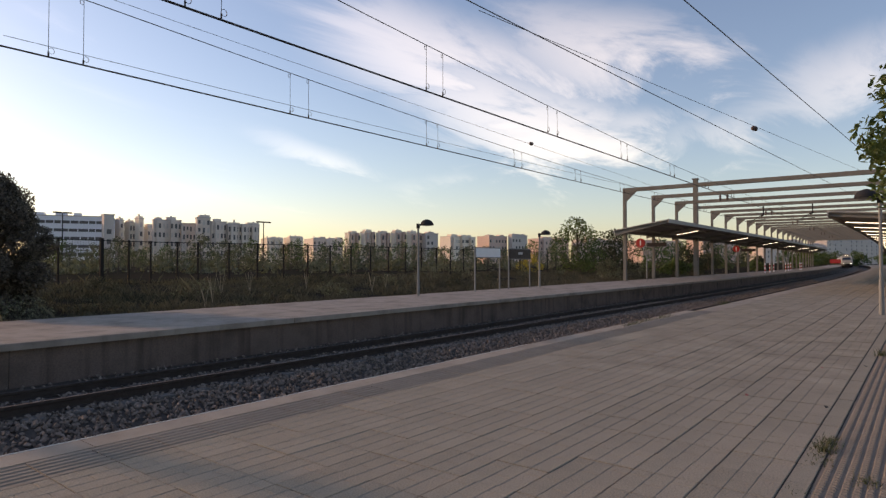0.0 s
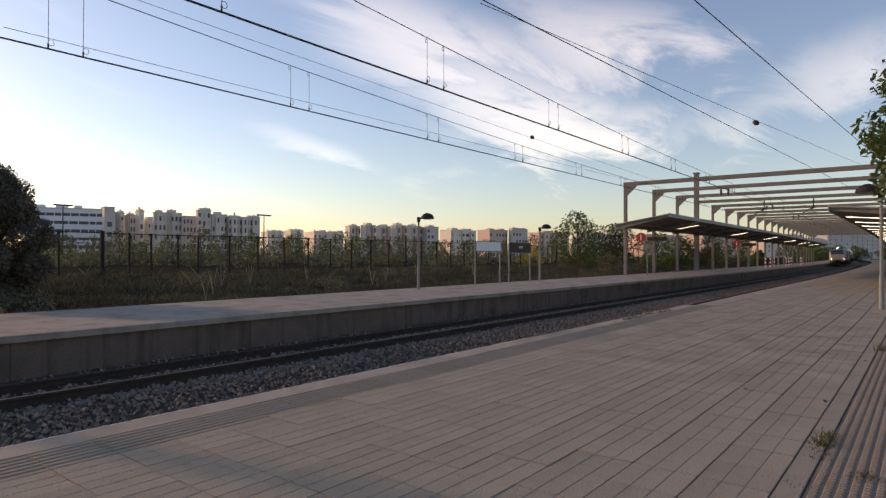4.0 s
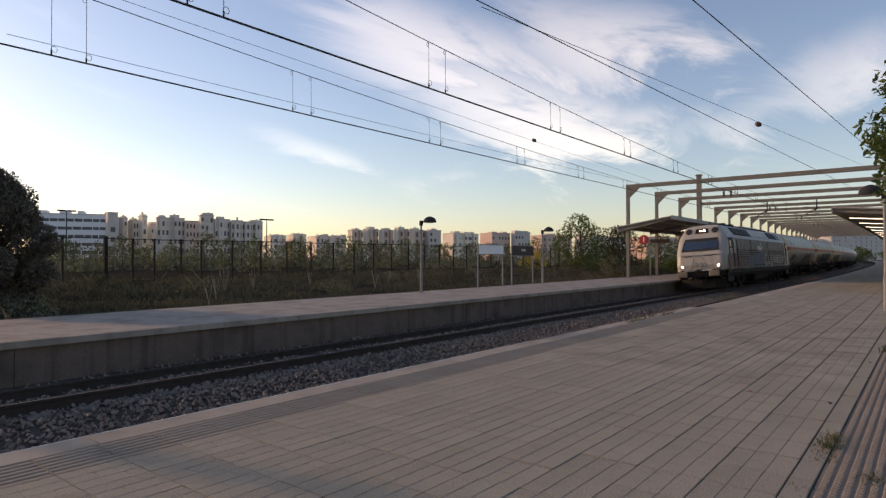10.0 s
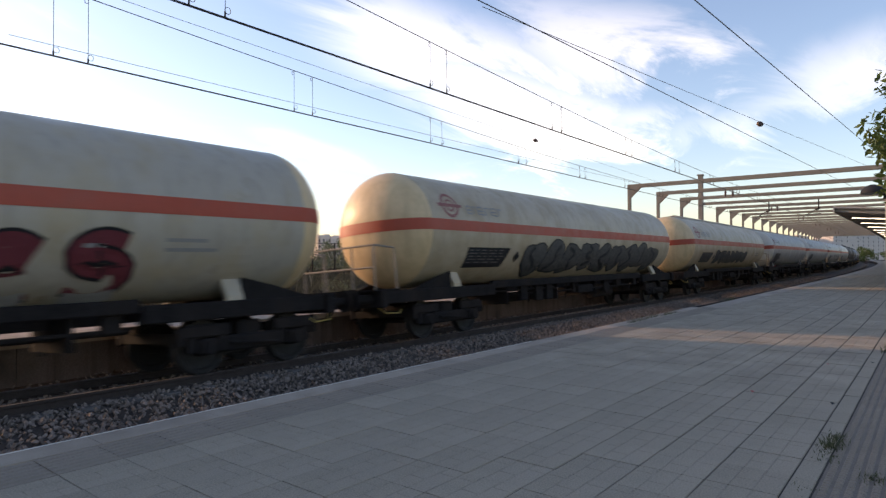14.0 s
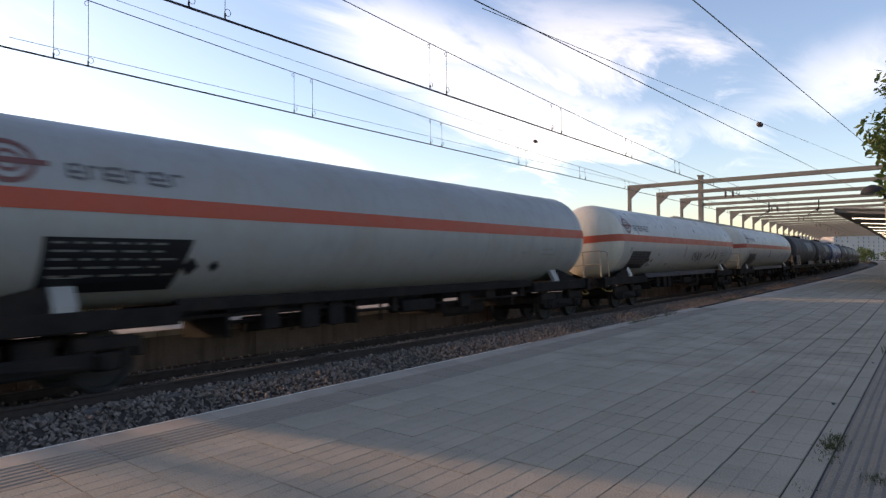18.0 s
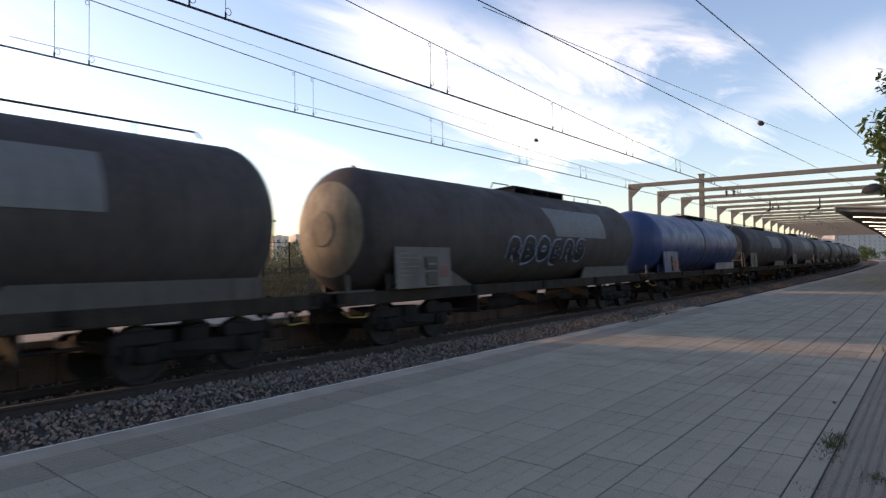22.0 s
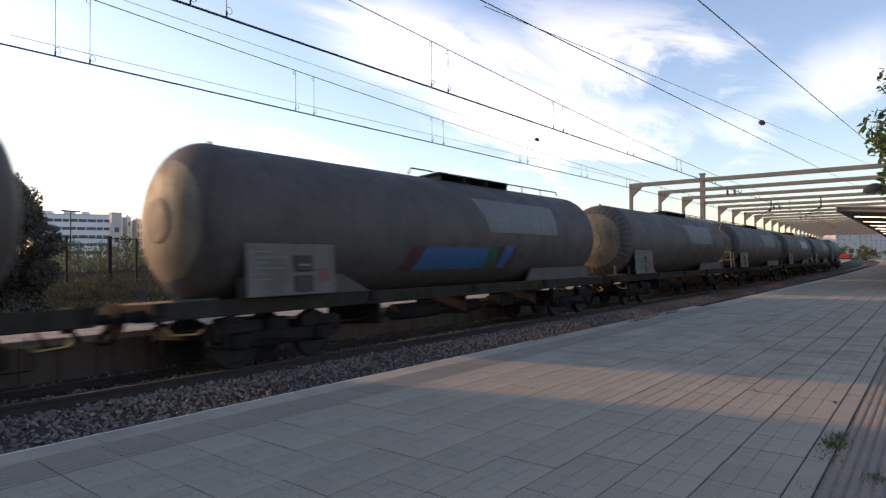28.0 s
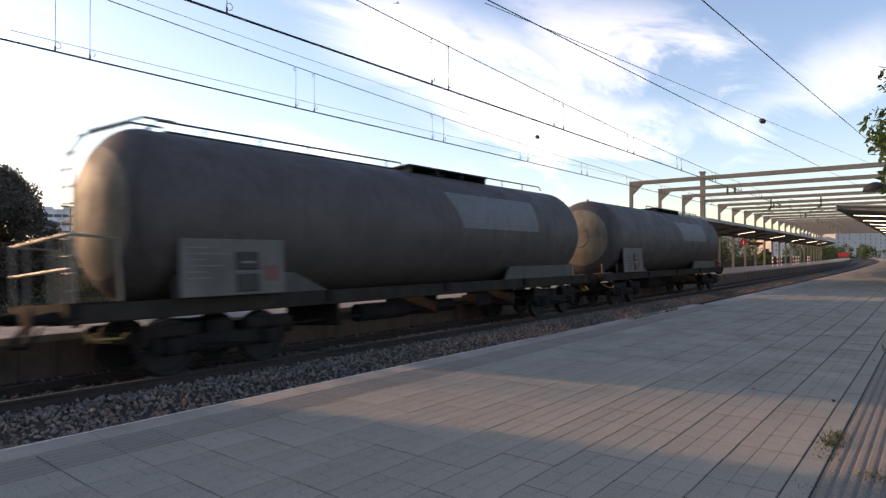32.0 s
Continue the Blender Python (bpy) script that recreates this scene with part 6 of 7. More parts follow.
def gas_wagon(body_mat, cap_mat, sill_mat, tag, panel=(2.45, 4.3, 1.7, 2.22), ring=1.75, mark=2.45, dots=((4.95, 1.98, 0.16), (5.45, 1.98, 0.1)), ring_mat=BARRED, mark_mat=BARGREY):
    """Pressure-gas tank wagon; local x = 0 at the tip of the leading tank end."""
    W = thing("gas_tank_wagon", tag, "tank wagon", "gas tank wagons of the train")
    LEN = 19.12
    tank_parts(W, R_T, Z_T, 0, LEN, 0.95, body_mat, cap_mat)
    part("red_band", stripe_mesh(R_T, Z_T, 0, LEN, 0.95, -0.11, 0.17), STRIPE, W, "faded red band", smooth=True)
    # underframe: end frames, sole bars below the tank, cross members
    for x0, x1 in ((-0.75, 3.9), (LEN - 3.9, LEN - 0.1)):
        bm = bmesh.new()
        for sy in (-1, 1):
            box(bm, x0, x1, *sorted((sy * 0.95, sy * 1.2)), 0.92, 1.22, bev=0.02)
        box(bm, x0 + (0 if x0 < 0 else x1 - x0 - 0.2), x0 + (0.2 if x0 < 0 else x1 - x0), -1.3, 1.3, 0.85, 1.25, bev=0.02)
        box(bm, x0 + 0.1, x1 - 0.1, -0.9, 0.9, 1.0, 1.16)
        part("end_frame", bm, UNDER, W)
    part("sole_bar", B(3.9, LEN - 3.9, -1.12, -0.98, 1.1, 1.32, bev=0.02), sill_mat, W)
    part("sole_bar", B(3.9, LEN - 3.9, 0.98, 1.12, 1.1, 1.32, bev=0.02), sill_mat, W)
    for x in (2.25, LEN - 2.25):
        for sy in (-1, 1):
            bm = bmesh.new()
            pts = [(x - 0.15, 0.95), (x + 0.15, 0.95), (x + 0.16, 1.3), (x + 0.17, 1.6), (x - 0.17, 1.6), (x - 0.16, 1.3)]
            vs = [bm.verts.new((a, sy * yy, b)) for yy in (1.0, 1.12) for a, b in pts]
            for v in vs:
                if v.co.z > 1.5:
                    v.co.y = sy * (math.sqrt(max(0.0, R_T ** 2 - (v.co.z - Z_T) ** 2)) + (0.02 if abs(v.co.y) > 1.1 else -0.1))
            bm.faces.new(vs[:6])
            bm.faces.new(vs[6:][::-1])
            for i in range(6):
                bm.faces.new((vs[i], vs[(i + 1) % 6], vs[6 + (i + 1) % 6], vs[6 + i]))
            part("tank_saddle", bm, body_mat, W)
            strap = wrap_quad(bmesh.new(), x - 0.17, x + 0.17, 1.42, 2.3, R_T, Z_T, 0.01, lean0=-0.06, lean1=0.1)
            if sy > 0:
                for v in strap.verts:
                    v.co.y = -v.co.y
            part("saddle_strap", strap, body_mat, W)
            # dark gusset plate beside it, and the dirt that has run down above
            q = 1 if x < 9 else -1
            gb = bmesh.new()
            gv = [gb.verts.new((x + q * a, sy * yy, b)) for yy in (1.0, 1.06) for a, b in ((-1.75, 1.2), (-0.2, 1.0), (-0.2, 1.62), (-0.9, 1.45))]
            gb.faces.new(gv[:4][::-1])
            gb.faces.new(gv[4:])
            for i in range(4):
                gb.faces.new((gv[i], gv[(i + 1) % 4], gv[4 + (i + 1) % 4], gv[4 + i]))
            part("gusset", gb, UNDER, W)
    for x in (1.9, LEN - 1.9):
        add_bogie(W, x)
    add_buffers(W, -0.7, LEN - 0.12)
    # brake gear and pipes under the belly
    bm = bmesh.new()
    rod(bm, (5.2, -0.5, 0.85), (15.3, -0.45, 0.8), 0.035)
    rod(bm, (6.0, 0.3, 0.75), (9.0, 0.3, 0.75), 0.16, seg=12)
    for x in (6.3, 7.4, 8.8, 10.6, 12.2, 13.9):
        rod(bm, (x, -0.9, 1.15), (x + 0.1, -0.75, 0.6), 0.03)
    part("brake_gear", bm, UNDER, W)
    part("air_reservoir", rod(bmesh.new(), (11.4, -0.5, 0.66), (13.2, -0.5, 0.66), 0.2, seg=14), UNDER, W)
    for x in (4.9, 8.0, 11.0, 14.3):
        part("hanger", B(x - 0.03, x + 0.03, -0.95, 0.6, 0.6, 1.14), UNDER, W)
    part("centre_beam", B(3.9, LEN - 3.9, -0.28, 0.28, 0.94, 1.2), UNDER, W)
    rnd = random.Random(5)
    for x in (5.6, 6.5, 7.2, 9.1, 11.7, 12.9, 14.7):
        w, h = rnd.uniform(0.12, 0.5), rnd.uniform(0.2, 0.5)
        part("pipe_bracket", B(x, x + w, -1.0, -0.86, 1.1 - h, 1.1, bev=0.01), UNDER, W)
    part("brake_pipe", path_rod(bmesh.new(), [(4.0, -0.92, 1.0), (7.8, -0.92, 1.0), (8.1, -0.92, 0.86), (LEN - 4.0, -0.92, 0.86)], 0.03, 5), UNDER, W)
    part("valve_box", B(9.4, 10.6, -1.05, -0.5, 0.72, 1.0, bev=0.03), UNDER, W)
    # black data panel with its pale lettering, small plates, ring emblem and bars for the owner's name
    lab = part("data_panel", wrap_quad(bmesh.new(), *panel, R_T, Z_T, 0.012, lean0=0, lean1=0.2), LABEL, W, "black data panel")
    rnd = random.Random(4)
    for k in range(5):
        z = panel[3] - 0.07 - 0.15 * (panel[3] - panel[2]) * k
        x = panel[0] + 0.1
        while x < panel[1] - 0.2:
            w = rnd.uniform(0.1, 0.4)
            part("lettering", wrap_quad(bmesh.new(), x, min(panel[1] - 0.05, x + w), z - 0.02, z + 0.012, R_T, Z_T, 0.016, nx=1, nz=1), DIMBAR, lab)
            x += w + 0.12
    for x, z, s in dots:
        bm = bmesh.new()
        vs = [bm.verts.new((x + a, skin_y(R_T, Z_T, z + b, 0.012), z + b)) for a, b in ((-s, 0), (0, -s), (s, 0), (0, s))]
        bm.faces.new(vs)
        part("hazard_plate", bm, LABEL, W)
    c = (ring, 3.28)
    bm = bmesh.new()
    for rad, wd in ((0.3, 0.075), (0.15, 0.05)):
        wrap_line(bm, [(c[0] + rad * math.cos(a), c[1] + rad * math.sin(a) * 0.95) for a in [i * 0.2618 for i in range(25)]], wd, lambda z: skin_y(R_T, Z_T, z, 0.01))
    wrap_line(bm, [(c[0] - 0.48, c[1]), (c[0] + 0.48, c[1])], 0.085, lambda z: skin_y(R_T, Z_T, z, 0.012))
    part("ring_emblem", bm, ring_mat, W, "red ring emblem")
    for i, w in enumerate((0.2, 0.14, 0.3, 0.2, 0.3, 0.2)):
        bm = bmesh.new()
        xx = mark + sum((0.2, 0.14, 0.3, 0.2, 0.3, 0.2)[:i]) + 0.07 * i
        wrap_line(bm, [(xx, 3.1), (xx, 3.3), (xx + w * 0.9, 3.3)] if i % 2 else [(xx, 3.2), (xx + w * 0.9, 3.2), (xx + w * 0.8, 3.32), (xx, 3.3), (xx, 3.12), (xx + w, 3.1)], 0.05, lambda z: skin_y(R_T, Z_T, z, 0.01))
        part("owner_mark", bm, mark_mat, W)
    for x, z, w in ((LEN - 4.8, 2.1, 0.3), (LEN - 3.6, 2.2, 0.7), (LEN - 3.6, 2.05, 0.9)):
        part("small_print", wrap_quad(bmesh.new(), x, x + w, z, z + 0.06, R_T, Z_T, 0.01, nx=1, nz=1), BARGREY, W)
    return W


def end_railing(W, xa, y0=-1.2):
    """Brakeman's platform with a tubular railing before the leading end."""
    for y in (-1.2, -0.5, 0.5, 1.2):
        part("railing_post", rod(bmesh.new(), (xa, y, 1.25), (xa, y, 2.25), 0.026, seg=6), RAILSTEEL, W)
    for z in (2.25, 1.75):
        part("railing_bar", rod(bmesh.new(), (xa, -1.2, z), (xa, 1.2, z), 0.026, seg=6), RAILSTEEL, W)
    for y in (-1.2, 1.2):
        part("side_railing", path_rod(bmesh.new(), [(xa, y, 2.25), (xa + 0.65, y, 2.2), (xa + 0.7, y, 1.25)], 0.026), RAILSTEEL, W)
    part("end_walkway", B(xa - 0.05, xa + 0.8, -1.2, 1.2, 1.22, 1.26), UNDER, W)


def oil_wagon(body_mat, cap_mat, tag, ladder=False, ribbed=False, band=False, LEN=15.6):
    """Oil tank wagon with a top walkway; local x = 0 at the tip of the leading tank end."""
    W = thing("oil_tank_wagon", tag, "tank wagon", "oil tank wagons of the train")
    r, zc = 1.5, 2.72
    tank_parts(W, r, zc, 0, LEN, 0.8, body_mat, cap_mat, keep=0.55)
    f = tank_profile(r, 0, LEN, 0.8)[0]
    if cap_mat is CAPBROWN and not ladder:
        part("end_disc", lathe(bmesh.new(), (0.0, 0, zc), (1, 0, 0), [(-0.024, 0), (-0.004, 0.38), (0.05, 0.46), (0.12, 0.44)], 32), cap_mat, W, "flat round boss of the tank end")
    if ribbed:
        # lapped radial edges of the cladding plates
        line = [(x - 0.008, q) for x, q in f if 0.42 < q < 1.47]
        for k in range(36):
            a = 6.28318 * k / 36
            bm = bmesh.new()
            path_rod(bm, [(x, q * math.cos(a), zc + q * math.sin(a)) for x, q in line], 0.012, 4)
            part("cladding_seam", bm, cap_mat, W)
    if band:
        part("strap", lathe(bmesh.new(), (7.5, 0, zc), (1, 0, 0), [(-0.07, r), (-0.06, r + 0.03), (0.06, r + 0.03), (0.07, r)], 48), LOUVRE, W)
    # frame
    for sy in (-1, 1):
        part("sole_bar", B(-0.7, LEN + 0.7, *sorted((sy * 1.02, sy * 1.2)), 0.95, 1.24, bev=0.02), SOLE, W)
    for x in (-0.7, 4.0, LEN / 2, LEN - 4.0, LEN + 0.5):
        part("cross_member", B(x, x + 0.2, -1.25, 1.25, 1.02, 1.236, bev=0.01), UNDER, W)
    # brake reservoir, levers, pipes and step irons hung below the frame
    part("air_reservoir", rod(bmesh.new(), (5.4, -0.55, 0.68), (7.0, -0.55, 0.68), 0.2, seg=14), UNDER, W)
    part("brake_cylinder", rod(bmesh.new(), (8.3, -0.45, 0.66), (9.0, -0.45, 0.66), 0.17, seg=14), UNDER, W)
    part("distributor_box", B(9.6, 10.3, -0.9, -0.35, 0.55, 0.87, bev=0.03), UNDER, W)
    bm = bmesh.new()
    rod(bm, (3.4, -0.7, 0.62), (12.2, -0.7, 0.66), 0.03)
    rod(bm, (3.4, 0.5, 0.55), (12.2, 0.5, 0.6), 0.045)
    part("brake_rod", bm, UNDER, W)
    for x in (4.4, 7.6, 11.2):
        part("hanger", B(x - 0.04, x + 0.04, -1.1, 0.6, 0.5, 1.01), UNDER, W)
    for x in (0.2, LEN - 0.5):
        part("step_iron", path_rod(bmesh.new(), [(x, -1.15, 0.9), (x, -1.2, 0.45), (x + 0.35, -1.2, 0.45), (x + 0.35, -1.15, 0.9)], 0.018), UNDER, W)
    for sy in (-1, 1):
        for x0, x1, z1, l0, l1 in ((0.9, 4.1, 1.62, 0.0, -0.8), (LEN - 4.9, LEN - 0.6, 1.62, 0.35, 0.0)):
            bm = bmesh.new()
            pts = [(x0, 1.24), (x1, 1.24), (x1 + l1, z1), (x0 + l0, z1)]
            vs = [bm.verts.new((a, sy * yy, b)) for yy in (1.06, 1.14) for a, b in pts]
            bm.faces.new(vs[:4][::-1])
            bm.faces.new(vs[4:])
            for i in range(4):
                bm.faces.new((vs[i], vs[(i + 1) % 4], vs[4 + (i + 1) % 4], vs[4 + i]))
            part("side_plate", bm, PLATE if body_mat is not TANKBLUE else body_mat, W, "grimy grey side plate")
    for x in (1.8, LEN - 1.8):
        add_bogie(W, x)
        for sy in (-1, 1):
            part("tank_saddle", B(x - 0.5, x + 0.5, *sorted((sy * 0.6, sy * 1.0)), 1.2, 1.62, bev=0.03), UNDER, W)
    add_buffers(W, -0.5, LEN + 0.4)
    # data board on a bracket, with dark instrument box and pale print
    db = part("data_board", B(0.85, 2.85, -1.45, -1.40, 1.24, 2.2, bev=0.01), BOARD if body_mat is not TANKBLUE else body_mat, W, "dirty grey data board")
    part("instrument_box", B(1.85, 2.28, -1.49, -1.452, 1.68, 1.98, bev=0.01), LABEL, db)
    part("instrument_box", B(1.85, 2.28, -1.49, -1.452, 1.3, 1.6, bev=0.01), LABEL, db)
    part("dial", B(1.93, 2.2, -1.5, -1.492, 1.78, 1.82), DIMBAR, db)
    rnd = random.Random(8)
    for k in range(6):
        w = rnd.uniform(0.3, 0.8)
        part("print", B(0.95, 0.95 + w, -1.456, -1.452, 2.04 - 0.1 * k, 2.06 - 0.1 * k), DIMBAR, db)
    part("hazard_plate", B(2.42, 2.7, -1.46, -1.452, 1.46, 1.74), DARKRED, db)
    bm = bmesh.new()
    for x in (1.0, 2.7):
        rod(bm, (x, -1.4, 1.4), (x, -1.1, 1.3), 0.03)
    part("bracket", bm, UNDER, W)
    # top walkway, hatch and handrail
    zt = zc + r
    wk = part("walkway", B(7.4, 10.9, -0.62, 0.62, zt + 0.06, zt + 0.1), DARKSTEEL, W)
    for x in (7.5, 8.6, 9.7, 10.8):
        part("walkway_bearer", B(x - 0.03, x + 0.03, -0.6, 0.6, zt - 0.1, zt + 0.06), DARKSTEEL, wk)
    part("hatch", lathe(bmesh.new(), (9.2, 0, zt - 0.05), (0, 0, 1), [(0, 0.32), (0.16, 0.32), (0.2, 0.27), (0.22, 0)], 16), DARKSTEEL, W)
    for a, b in (((6.3, 7.4),) if not ladder else ((0.9, 7.3),)) + ((10.9, 14.3),):
        bm = bmesh.new()
        path_rod(bm, [(a, -0.5, zt - 0.06), (a + 0.12, -0.5, zt + 0.11), (b - 0.1, -0.5, zt + 0.11), (b, -0.5, zt + 0.0)], 0.02, 5)
        x = a + 1.0
        while x < b - 0.4:
            rod(bm, (x, -0.5, zt - 0.1), (x, -0.5, zt + 0.11), 0.015, seg=5)
            x += 1.2
        part("top_handrail", bm, DARKSTEEL, W)
    if ladder:
        part("top_plank", B(1.25, 7.38, -0.32, 0.3, zt - 0.04, zt + 0.01), DARKSTEEL, W)
    part("lifting_lug", rod(bmesh.new(), (1.1, 0, zt - 0.03), (1.1, 0, zt + 0.1), 0.05), body_mat, W)
    if ladder:
        bm = bmesh.new()
        for y in (-0.6, -0.15):
            path_rod(bm, [(-0.36, y, 1.2), (-0.36, y, 3.5), (-0.1, y, 3.95), (0.75, y, zt + 0.1), (1.3, y, zt + 0.1)], 0.022, 5)
        for k in range(9):
            z = 1.45 + 0.27 * k
            x = -0.36 + max(0.0, z - 3.5) * 0.58
            rod(bm, (x, -0.6, z), (x, -0.15, z), 0.017, seg=5)
        part("ladder", bm, RAILSTEEL, W)
        end_railing(W, -0.65)
    else:
        bm = bmesh.new()
        for y in (-1.0, 0.2):
            rod(bm, (-0.2, y, 1.24), (-0.2, y, 1.62), 0.05, seg=6)
        box(bm, -0.3, 0.5, -1.1, 1.1, 1.24, 1.28)
        part("end_stanchion", bm, PLATE, W)
    return W


def panel_on(W, x0, x1, z0, z1, m, name, label, r=1.5, zc=2.72, l0=0.0, l1=0.0, eps=0.012):
    return part(name, wrap_quad(bmesh.new(), x0, x1, z0, z1, r, zc, eps, lean0=l0, lean1=l1), m, W, label)


def build_train():
    TRAIN.append((build_loco(), 0.1))
    hid = Matrix.Translation((0, 0, 0))
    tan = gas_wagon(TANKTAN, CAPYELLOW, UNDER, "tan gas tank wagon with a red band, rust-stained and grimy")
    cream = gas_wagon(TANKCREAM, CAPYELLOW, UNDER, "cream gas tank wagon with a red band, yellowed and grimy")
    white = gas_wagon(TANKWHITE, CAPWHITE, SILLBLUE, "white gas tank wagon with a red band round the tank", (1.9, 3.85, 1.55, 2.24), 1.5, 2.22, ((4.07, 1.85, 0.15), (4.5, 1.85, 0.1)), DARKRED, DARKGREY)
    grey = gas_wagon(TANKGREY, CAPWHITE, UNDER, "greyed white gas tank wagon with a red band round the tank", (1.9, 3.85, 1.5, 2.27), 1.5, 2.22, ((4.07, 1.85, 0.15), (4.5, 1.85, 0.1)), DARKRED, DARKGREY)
    gas = [cream, tan, copy_thing(tan, hid), grey, copy_thing(grey, hid), white, copy_thing(white, hid)]
    for w, s in zip(gas, (23.58, 44.7, 66.1, 87.6, 108.7, 129.8, 151.07)):
        TRAIN.append((w, s))
    sk = lambda z: skin_y(R_T, Z_T, z, 0.012)
    graffiti(gas[0], 10.4, 15.2, 1.27, 2.38, 4, G_RED, G_BLACK, sk, 31, "fat crimson sprayed letter outlined in black", glyphs="EDCS", fat_k=1.3)
    for k in range(4):
        bm = bmesh.new()
        wrap_line(bm, smooth_line([(10.65 + 1.2 * k, 1.4), (11.0 + 1.2 * k, 1.36), (11.35 + 1.2 * k, 1.43)]), 0.16, lambda z: skin_y(R_T, Z_T, z, 0.026))
        part("graffiti", bm, G_WHITE, gas[0], "white sprayed lower edge of the letters")
    graffiti(gas[1], 5.4, 16.8, 1.5, 2.45, 9, G_DGREY, G_BLACK, sk, 32, "large smoky grey and black graffiti")
    graffiti(gas[2], 5.2, 13.0, 1.65, 2.3, 7, G_DGREY, G_BLACK, sk, 33, "faded grey graffiti")
    bm = bmesh.new()
    rnd = random.Random(12)
    for x in (10.2, 10.6, 11.0, 11.4, 12.4, 13.1, 13.8, 14.5):
        wrap_line(bm, smooth_line([(x + rnd.uniform(0, 0.75), 1.75 + rnd.uniform(0, 0.6)) for _ in range(6)]), 0.05, sk)
    part("graffiti", bm, G_BLACK, gas[5], "thin black sprayed scribble")
    hatch = part("end_manhole", lathe(bmesh.new(), (0.05, 0, 2.74), (-1, 0, 0), [(0, 0.3), (0.1, 0.3), (0.12, 0.27), (0.12, 0.0)], 24), CAPYELLOW, gas[6], "round bolted manhole on the tank end")
    part("flange", lathe(bmesh.new(), (0.0, 0, 2.74), (-1, 0, 0), [(0, 0.3), (0.0, 0.37), (0.05, 0.37), (0.05, 0.3)], 24), DARKSTEEL, hatch)
    for k in range(14):
        a = 6.28318 * k / 14
        part("bolt", rod(bmesh.new(), (0.0, 0.35 * math.cos(a), 2.74 + 0.35 * math.sin(a)), (-0.11, 0.35 * math.cos(a), 2.74 + 0.35 * math.sin(a)), 0.035, seg=6), DARKSTEEL, hatch)
    for w in (gas[1], gas[3], gas[4], gas[5], gas[6]):
        end_railing(w, -0.85)
    dark = "sooty dark oil tank wagon with a top walkway"
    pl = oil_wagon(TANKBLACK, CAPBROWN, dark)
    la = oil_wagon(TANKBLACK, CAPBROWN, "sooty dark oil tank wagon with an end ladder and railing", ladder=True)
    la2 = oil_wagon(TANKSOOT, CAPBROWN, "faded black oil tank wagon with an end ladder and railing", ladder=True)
    pl2 = oil_wagon(TANKSOOT, CAPBROWN, "faded black oil tank wagon with a brown end toned for sunlight")
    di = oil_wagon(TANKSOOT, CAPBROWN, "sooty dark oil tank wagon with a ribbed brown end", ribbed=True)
    blue = oil_wagon(TANKBLUE, TANKBLUE, "faded blue oil tank wagon with a dark strap", band=True, LEN=15.3)
    kinds = [la, pl, blue, "la", pl2, la2, "pl2", "pl2", di, "la2", "di", "la2", "pl2"]
    pick = {"la": la, "la2": la2, "pl2": pl2, "di": di}
    s = [172.35, 189.8, 207.5, 225.0, 242.5, 260.2, 278.0, 295.8, 313.8, 331.7, 349.7, 367.8, 385.8]
    oil = [copy_thing(pick[k], hid) if isinstance(k, str) else k for k in kinds]
    for i, (w, q) in enumerate(zip(oil, s)):
        TRAIN.append((w, q))
        if i != 2:
            panel_on(w, 8.4, 12.2, 2.62, 3.55, PATCH, "pale_panel", "pale repainted patch with a slanting edge", l0=-0.5)
    so = lambda z: skin_y(1.5, 2.72, z, 0.014)
    graffiti(oil[1], 5.5, 10.6, 1.75, 2.6, 6, G_BLACK, G_LBLUE, so, 41, "pale blue outlined sprayed shape", glyphs="RBOERS")
    graffiti(oil[6], 4.6, 10.6, 1.75, 2.35, 7, G_GREY, G_BLACK, so, 42, "pale silver graffiti")
    graffiti(oil[5], 5.0, 8.0, 1.75, 2.35, 4, G_GREY, G_BLACK, so, 43, "pale silver graffiti")
    panel_on(oil[7], 5.5, 8.36, 1.66, 2.2, G_BRIGHT, "painted_panel", "bright blue painted rectangle", l0=0.3, l1=0.1)
    panel_on(oil[7], 8.37, 9.0, 1.68, 2.24, G_MOSS, "painted_panel", "dull green painted wedge", l0=0.12, l1=-0.22)
    panel_on(oil[7], 8.86, 9.14, 1.98, 2.24, G_DRED, "painted_panel", "dull red painted edge", eps=0.018)
    panel_on(oil[7], 9.06, 9.5, 1.66, 2.26, G_BRIGHT, "painted_panel", "bright blue painted wedge", l0=0.2, l1=0.2)
    panel_on(oil[7], 9.52, 9.78, 1.68, 2.2, G_DRED, "painted_panel", "dull red painted edge", l0=0.2, l1=0.14)
    panel_on(oil[7], 5.0, 5.48, 1.66, 2.22, G_DRED, "painted_panel", "dull red painted edge", l0=0.3, l1=0.3)
    for k in range(5):
        panel_on(oil[10], 8.3 + 0.78 * k, 9.03 + 0.78 * k, 2.75, 3.32, OLDWHITE, "white_patch", "weathered white patch", eps=0.02)
    panel_on(oil[10], 12.6, 14.4, 1.75, 2.0, G_BRIGHT, "painted_panel", "bright blue painted stroke")
    part("orange_mark", wrap_line(bmesh.new(), [(2.45, 1.35), (2.6, 1.6), (2.75, 1.8)], 0.16, lambda z: -1.465), ORANGE, oil[2], "orange painted slash")
    # tail lamps on the last wagon
    for y in (-1.1, 1.1):
        part("tail_lamp", rod(bmesh.new(), (15.9, y, 1.45), (16.0, y, 1.45), 0.09, seg=12), REDLAMP, oil[12])


build_train()


